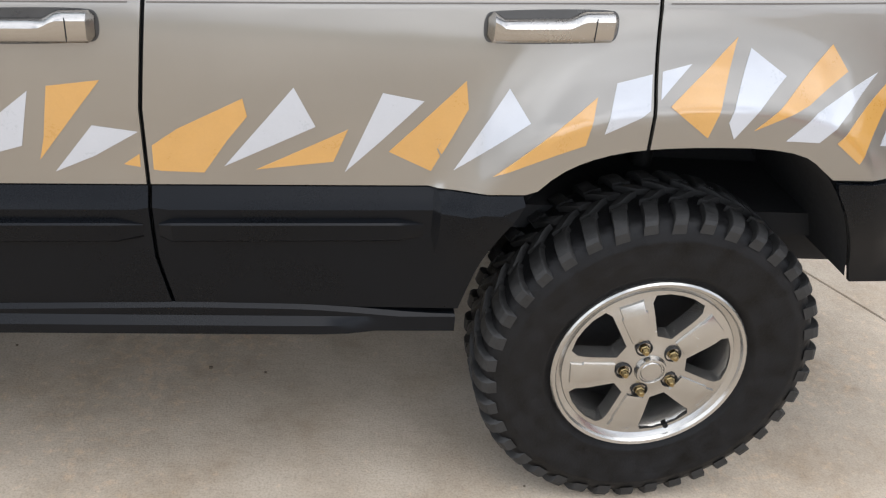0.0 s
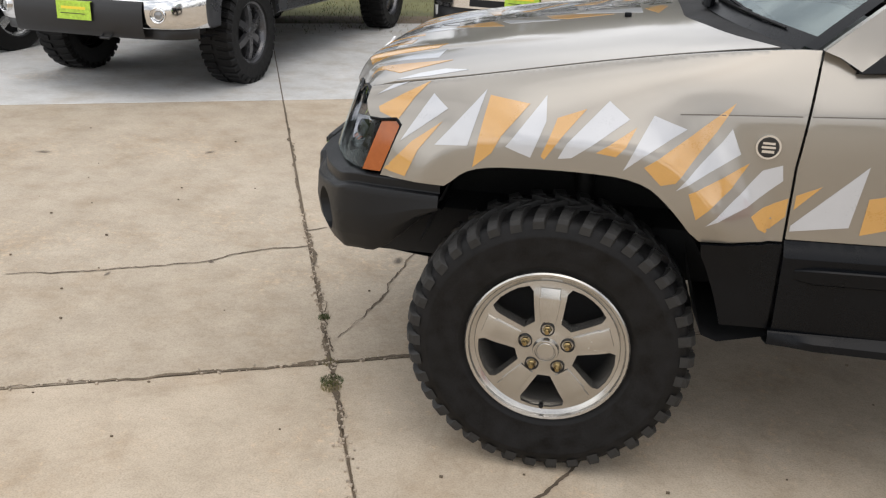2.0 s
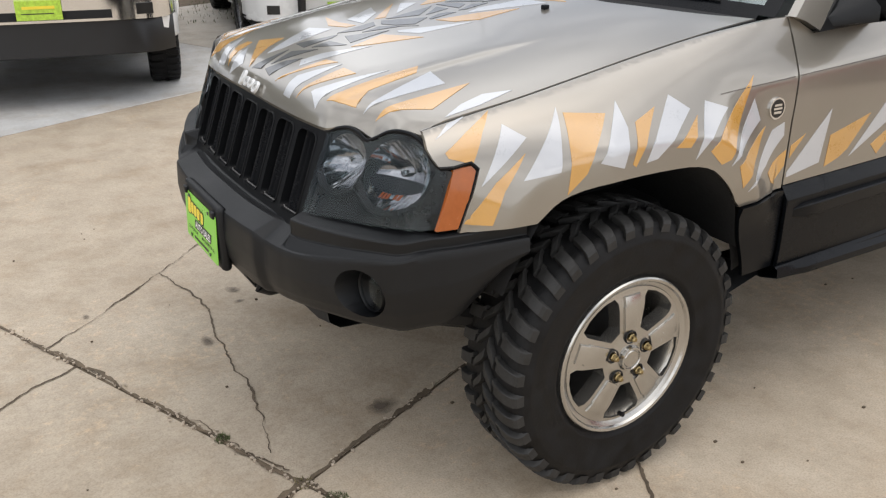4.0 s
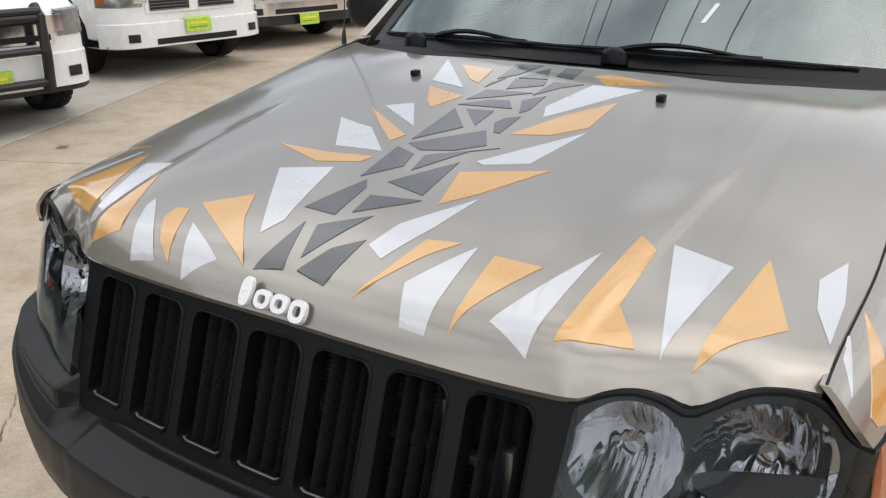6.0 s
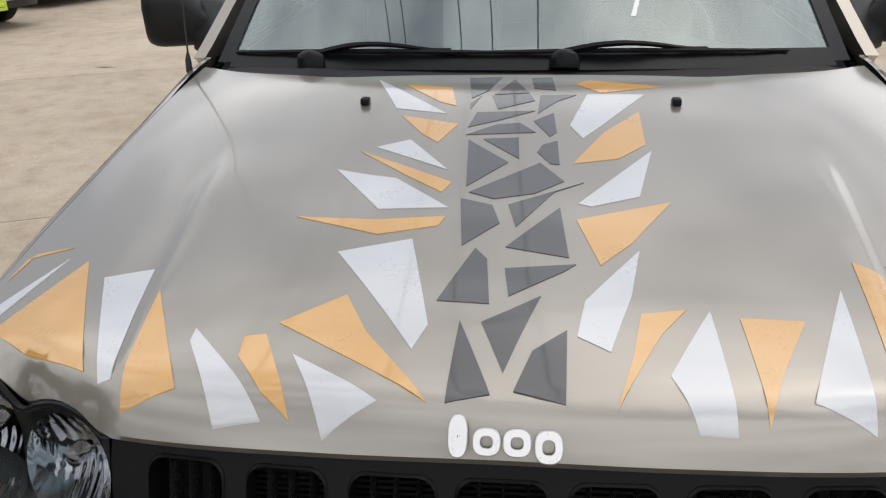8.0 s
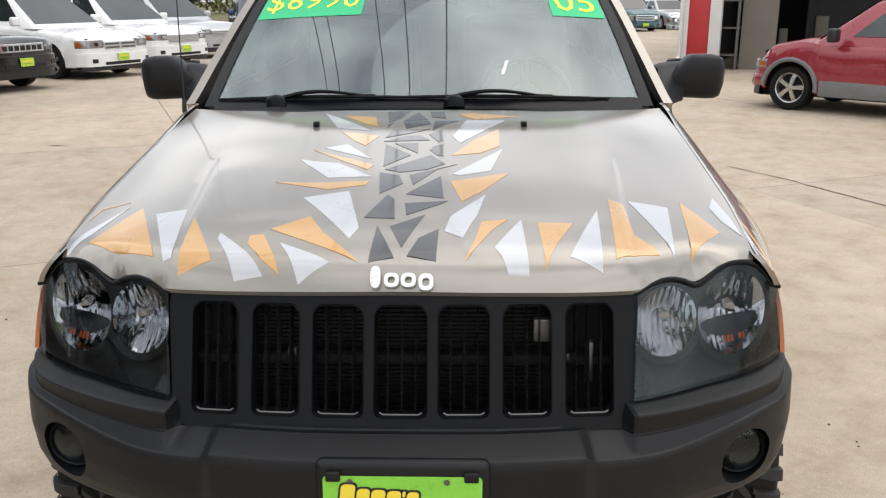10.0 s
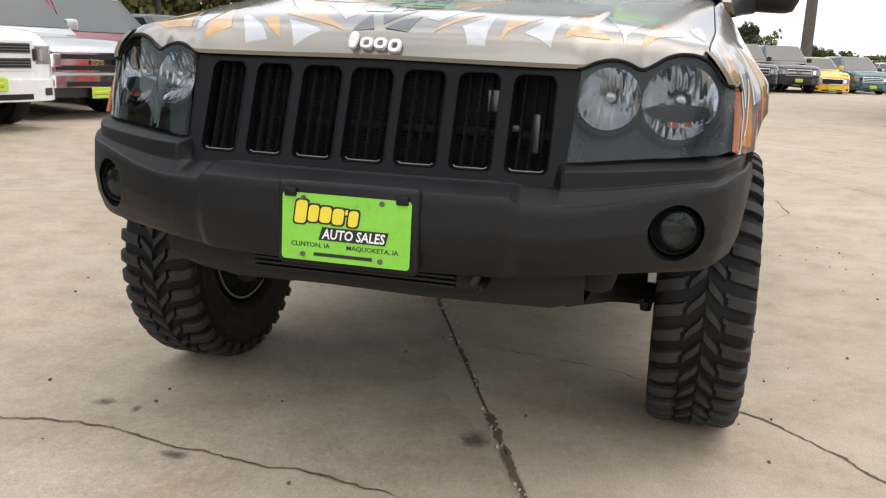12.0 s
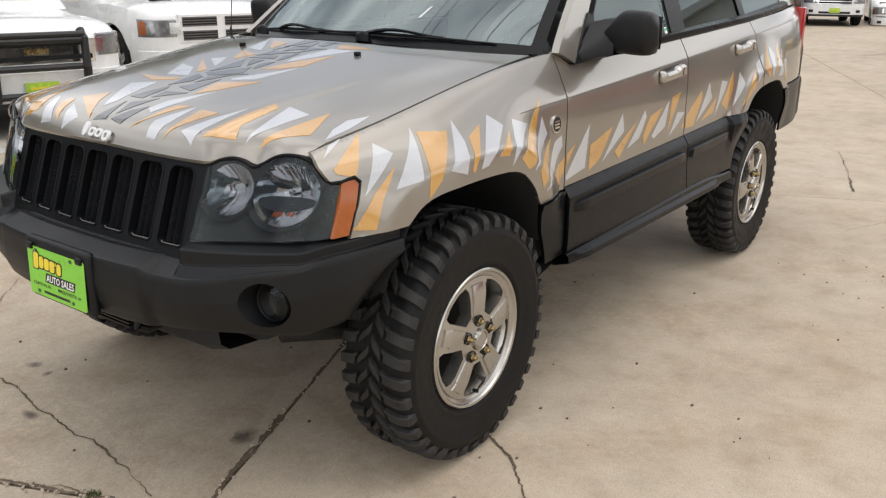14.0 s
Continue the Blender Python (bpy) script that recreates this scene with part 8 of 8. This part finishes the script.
vehicle("sedan", "white sedan across the lot", "sedan", "white", (29.9, 2.97), FAR, bars=2)
vehicle("pickup_truck", "black heavy pickup with a chrome bumper", "pickup", "black", (32.0, 1.0), FAR, bumper="chrome", bars=2, lift=0.1, r=0.43)
vehicle("suv", "pewter SUV across the lot", "suv", "silver", (33.2, -1.0), FAR, bars=4)
vehicle("pickup_truck", "black pickup across the lot", "pickup", "black", (34.8, -2.95), FAR, bumper="body", bars=2)
vehicle("pickup_truck", "black pickup with a chrome grille bar", "pickup", "black", (36.8, -4.75), FAR, grille_style="split")
vehicle("hatchback", "bright yellow hatchback across the lot", "hatch", "yellow", (38.6, -6.35), FAR, bars=1)
vehicle("wagon", "teal retro wagon across the lot", "hatch", "teal", (40.6, -8.3), FAR, roof=1.62, hood=1.0, nose=0.85, bars=3)
vehicle("sedan", "silver sedan at the far end", "sedan", "silver", (42.8, -10.7), FAR)

# ---- garage with a red and white front ----
WHITE_METAL = worn("white_painted_metal", (0.66, 0.66, 0.645), 0.45, 0, 2.5, 0.08, 60, 0.05)
RED_METAL = worn("red_painted_metal", (0.42, 0.022, 0.024), 0.45, 0, 2.5, 0.10, 60, 0.05)
# near-black base colour carries the shade inside the open bay
SHADED_INSIDE = worn("dark_garage_wall", (0.025, 0.026, 0.028), 0.85, 0, 2.5, 0.3, 40, 0.1)
PANEL_BEIGE = worn("grey_panel", (0.17, 0.15, 0.125), 0.7, 0, 1.5, 0.15, 40, 0.1)
garage = thing("garage_building", "white garage with red panels and an open bay", "building", kind="structure")
gx, gy = 0.0, 0.0
part("wall", box_bm(gx, gx + 14, gy - 0.25, gy, 0, 4.6), WHITE_METAL, garage, "white side wall")
part("wall", box_bm(gx, gx + 0.25, gy - 0.78, gy - 0.25, 0, 4.6), WHITE_METAL, garage)
part("red_panel", box_bm(gx - 0.03, gx - 0.001, gy - 0.55, gy - 0.08, 0.02, 1.68, 0.006), RED_METAL, garage, "red lower panel")
part("trim", box_bm(gx - 0.06, gx + 0.04, gy - 0.08, gy + 0.06, 0.0, 4.6, 0.01), WHITE_METAL, garage, "white corner trim")
part("trim", box_bm(gx - 0.08, gx + 0.06, gy - 0.80, gy - 0.55, 0.0, 4.2, 0.01), WHITE_METAL, garage, "white door jamb")
part("wall", box_bm(gx, gx + 0.25, gy - 6.0, gy - 0.78, 3.7, 4.6), WHITE_METAL, garage)
part("wall", box_bm(gx, gx + 0.25, gy - 14.0, gy - 6.0, 0, 4.6), WHITE_METAL, garage)
part("red_panel", box_bm(gx - 0.03, gx - 0.001, gy - 14.0, gy - 6.1, 0.02, 1.62, 0.006), RED_METAL, garage)
part("back_wall", box_bm(gx + 7, gx + 7.2, gy - 14, gy - 0.25, 0, 4.6), SHADED_INSIDE, garage)
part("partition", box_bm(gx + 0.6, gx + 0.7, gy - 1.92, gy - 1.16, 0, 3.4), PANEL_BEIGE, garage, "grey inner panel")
part("inner_side", box_bm(gx + 0.25, gx + 7, gy - 0.40, gy - 0.25, 0, 4.6), SHADED_INSIDE, garage)
part("inner_side", box_bm(gx + 0.25, gx + 7, gy - 6.2, gy - 6.0, 0, 4.6), SHADED_INSIDE, garage)
part("roof", box_bm(gx - 0.3, gx + 14, gy - 14, gy + 0.3, 4.6, 4.8), WHITE_METAL, garage)
for k in range(4):
    part("shelf", box_bm(gx + 0.4, gx + 1.0, gy - 1.14, gy - 0.5, 0.3 + 0.6 * k, 0.34 + 0.6 * k), STEEL, garage, "dark steel shelf")
part("shelf_post", tube([(gx + 0.45, gy - 1.10, 0), (gx + 0.45, gy - 1.10, 2.3)], 0.04, 6), STEEL, garage)
for n, (y, z, w, h) in enumerate(((-3.0, 1.75, 0.10, 0.22), (-3.25, 1.72, 0.12, 0.30), (-3.55, 1.78, 0.09, 0.24), (-3.85, 1.70, 0.11, 0.28), (-2.75, 0.9, 0.30, 0.5), (-4.4, 1.0, 0.5, 0.9), (-1.9, 0.55, 0.2, 0.6))):
    part("tool", box_bm(gx + 2.6, gx + 2.7, gy + y - w / 2, gy + y + w / 2, z - h / 2, z + h / 2, 0.03), PANEL_BEIGE if n > 3 else WHITE_METAL, garage, "pale tool hanging in the bay" if n < 4 else "box in the bay")
part("tool_wall", box_bm(gx + 2.7, gx + 2.76, gy - 5.9, gy - 2.4, 0, 3.6), SHADED_INSIDE, garage)
part("downspout", tube([(gx - 0.1, gy + 0.06, 4.5), (gx - 0.1, gy + 0.06, 0.3), (gx - 0.3, gy + 0.12, 0.12)], 0.05, 8), WHITE_METAL, garage, "white downspout")
garage.matrix_world = Matrix.Translation((17.9, -5.06, 0)) @ Matrix.Rotation(radians(-24), 4, "Z")
# pale green metal building behind the row
TEAL_METAL = worn("pale_green_metal", (0.36, 0.46, 0.45), 0.5, 0, 0.6, 0.08, 30, 0.05)
shed = thing("metal_building", "pale green ribbed metal building behind the cars", "building", kind="structure")
part("wall", box_bm(20, 46, 30.0, 40.0, 0, 7.0), TEAL_METAL, shed)
bm = bmesh.new()
for k in range(64):
    box_bm(20 + 0.4 * k, 20.08 + 0.4 * k, 29.95, 30.0, 0, 7.0, bm=bm)
    if k < 25:
        box_bm(19.95, 20.0, 30 + 0.4 * k, 30.08 + 0.4 * k, 0, 7.0, bm=bm)
tagged(part("rib", bm, TEAL_METAL, shed, flat=True), kind="stuff")
part("roof", loft([[(19.6, 29.6, 7.0), (19.6, 35, 8.6), (19.6, 40.4, 7.0)], [(46.4, 29.6, 7.0), (46.4, 35, 8.6), (46.4, 40.4, 7.0)]]), WHITE_METAL, shed)
for k in range(3):
    part("window", box_bm(24 + 5 * k, 25.6 + 5 * k, 29.90, 29.94, 3.2, 4.6), TINT, shed)

# ---- trees, poles and wires ----
BARK = worn("bark", (0.075, 0.060, 0.045), 0.9, 0, 5, 0.35, 40, 0.6)
LEAF = [worn("leaf_green", (0.062, 0.085, 0.022), 0.75, 0, 0.4, 0.5, 9, 0), worn("leaf_olive", (0.105, 0.100, 0.028), 0.75, 0, 0.4, 0.45, 9, 0), worn("leaf_dark", (0.040, 0.062, 0.022), 0.75, 0, 0.4, 0.5, 9, 0)]


def tree_meshes(height, spread, seed, leaves):
    r = random.Random(seed)
    trunk = tube([(0, 0, 0), (0.1, 0.05, height * 0.2), (0.05, -0.1, height * 0.45), (0.2, 0.1, height * 0.8)], 0.2, 8, radii=[height * 0.032, height * 0.024, height * 0.017, height * 0.006])
    clumps = []
    for k in range(11):
        a, z0 = r.uniform(0, 6.28), height * r.uniform(0.25, 0.6)
        d = spread * r.uniform(0.45, 1.0)
        tip = Vector((d * math.cos(a), d * math.sin(a), z0 + height * r.uniform(0.08, 0.35)))
        tube([(0.05, 0, z0), tip * 0.5 + Vector((0, 0, z0 * 0.5)), tip], 0.05, 5, trunk, radii=[height * 0.011, height * 0.007, height * 0.003])
        clumps.append((tip, spread * r.uniform(0.28, 0.5)))
    for k in range(8):
        clumps.append((Vector((r.gauss(0, spread * 0.35), r.gauss(0, spread * 0.35), height * r.uniform(0.6, 0.97))), spread * r.uniform(0.25, 0.42)))
    crown = bmesh.new()
    for k in range(leaves):
        c, rad = r.choice(clumps)
        v = Vector((r.gauss(0, 1), r.gauss(0, 1), r.gauss(0, 0.8)))
        p = c + v.normalized() * rad * (r.random() ** 0.45)
        s = height * r.uniform(0.014, 0.034)
        n = Vector((r.gauss(0, 1), r.gauss(0, 1), r.gauss(0, 1))).normalized()
        t = n.orthogonal().normalized()
        b = n.cross(t)
        q = [p + t * s, p + b * s * 0.55, p - t * s, p - b * s * 0.55]
        crown.faces.new([crown.verts.new(x) for x in q])
    return trunk, crown


TREES = []
for seed, (h, sp, m) in enumerate(((9.0, 3.6, 0), (7.5, 3.2, 1), (11.0, 4.0, 2))):
    trunk, crown = tree_meshes(h, sp, 30 + seed, 10000)
    root = thing("tree", "leafy tree beyond the lot", "tree", "trees beyond the lot")
    part("trunk", trunk, BARK, root, "grey-brown trunk")
    part("crown", crown, LEAF[m], root, "loose green crown", flat=True)
    TREES.append(root)
r = random.Random(21)
SPOTS = [(28 + 4.2 * k, 21 + r.uniform(-2, 3)) for k in range(3)] + [(15.5, 24), (11, 27), (33, 25), (-8, 21), (-2, 23), (4, 22), (-14, 20)]
SPOTS += [(86 + r.uniform(-6, 8), 42 - 7.0 * k + r.uniform(-2, 2)) for k in range(14)]
for k, (x, y) in enumerate(SPOTS):
    base = TREES[k % 3]
    m = pose(x, y, -0.03, 0, 0, r.uniform(0, 360)) @ Matrix.Diagonal((1, 1, 1, 1))
    t = base if k < 3 else copy_thing(base, m)
    if k < 3:
        base.matrix_basis = m
    f = r.uniform(0.75, 1.1) * (1.0 if x < 60 else 0.42 if y > -9 else 0.30)
    t.scale = (f, f, f * r.uniform(0.85, 1.1))
hedge = bmesh.new()
r = random.Random(33)
for k in range(26000):
    y = r.uniform(-90, 80)
    x = 96 + r.gauss(0, 2.5)
    z = r.random() ** 0.7 * (2.0 + 0.5 * math.sin(y * 0.23) + 0.35 * math.sin(y * 0.71) + 0.25 * math.sin(y * 1.9)) * (2.6 if -9 < y < 16 else 1.6 if y > 16 else 1.0)
    s = r.uniform(0.16, 0.36)
    n = Vector((r.gauss(0, 1), r.gauss(0, 1), r.gauss(0, 1))).normalized()
    t = n.orthogonal().normalized()
    b = n.cross(t)
    p = Vector((x, y, z))
    hedge.faces.new([hedge.verts.new(v) for v in (p + t * s, p + b * s * 0.6, p - t * s, p - b * s * 0.6)])
tagged(part("far_woods", hedge, LEAF[1], None, flat=True), "low dark woods along the horizon", "woods", kind="stuff")
thicket = bmesh.new()
for k in range(26000):
    x = r.uniform(24, 62)
    y = 21 + (x - 24) * 0.10 + r.gauss(0, 1.3)
    top = 5.2 + 1.3 * math.sin(x * 0.45) + 0.9 * math.sin(x * 1.1 + 1)
    if 33 < x < 40:
        top *= 0.45
    z = top * r.random() ** 0.8
    s = r.uniform(0.10, 0.26)
    n = Vector((r.gauss(0, 1), r.gauss(0, 1), r.gauss(0, 1))).normalized()
    t = n.orthogonal().normalized()
    b = n.cross(t)
    p = Vector((x, y, z))
    thicket.faces.new([thicket.verts.new(v) for v in (p + t * s, p + b * s * 0.55, p - t * s, p - b * s * 0.55)])
tagged(part("thicket", thicket, LEAF[1], None, flat=True), "dense olive thicket behind the parked cars", "bushes", kind="stuff")
WOOD_POLE = worn("pole_wood", (0.115, 0.10, 0.085), 0.85, 0, 3, 0.3, 30, 0.4)
for x, y, h, rad in ((66.0, -8.6, 12, 0.42), (40, -14.5, 10, 0.13), (75, -24, 11, 0.15), (62, 14, 11, 0.15)):
    p = thing("utility_pole", "tall dark wooden pole beyond the lot", "pole", "poles beyond the lot")
    part("post", tube([(0, 0, -0.05), (0, 0, h * 0.5), (0, 0, h)], rad, 10, radii=[rad, rad * 0.92, rad * 0.8]), WOOD_POLE, p)
    if rad < 0.3:
        part("crossarm", box_bm(-0.06, 0.06, -1.1, 1.1, h - 0.7, h - 0.58, 0.01), WOOD_POLE, p)
        for d in (-0.9, 0.9):
            part("insulator", tube([(0, d, h - 0.58), (0, d, h - 0.42)], 0.05, 6), WHITE_METAL, p)
    p.location = (x, y, 0)
CABLE = base_mat("cable_black", (0.02, 0.02, 0.02), 0.7)[0]
for k, (y0, y1) in enumerate(((-2.6, 1.3), (-1.6, 2.0), (-0.9, 2.6), (0.6, 3.6), (1.1, 4.0))):
    pts = [(lerp(-45, 60, t), lerp(y0, y1 + 1.5, t), 9.5 - 2.2 * math.sin(math.pi * t) + 0.25 * k) for t in [j / 24 for j in range(25)]]
    c = part("overhead_cable", tube(pts, 0.016, 5), CABLE, None)
    tagged(c, "black cable hanging high over the lot", "cable", "overhead cables")
for x, y0, y1, h in ((-45, -2.6, 1.1, 11.0), (60, 2.8, 5.5, 11.0)):
    p = thing("utility_pole", "tall dark wooden pole carrying the cables", "pole", "poles beyond the lot")
    part("post", tube([(0, 0, -0.05), (0, 0, 6), (0, 0, h)], 0.15, 10), WOOD_POLE, p)
    part("crossarm", box_bm(-0.08, 0.08, -2.4, 2.4, 9.3, 9.48, 0.01), WOOD_POLE, p)
    part("crossarm", box_bm(-0.08, 0.08, -2.4, 2.4, 10.2, 10.38, 0.01), WOOD_POLE, p)
    p.location = (x, (y0 + y1) / 2, 0)
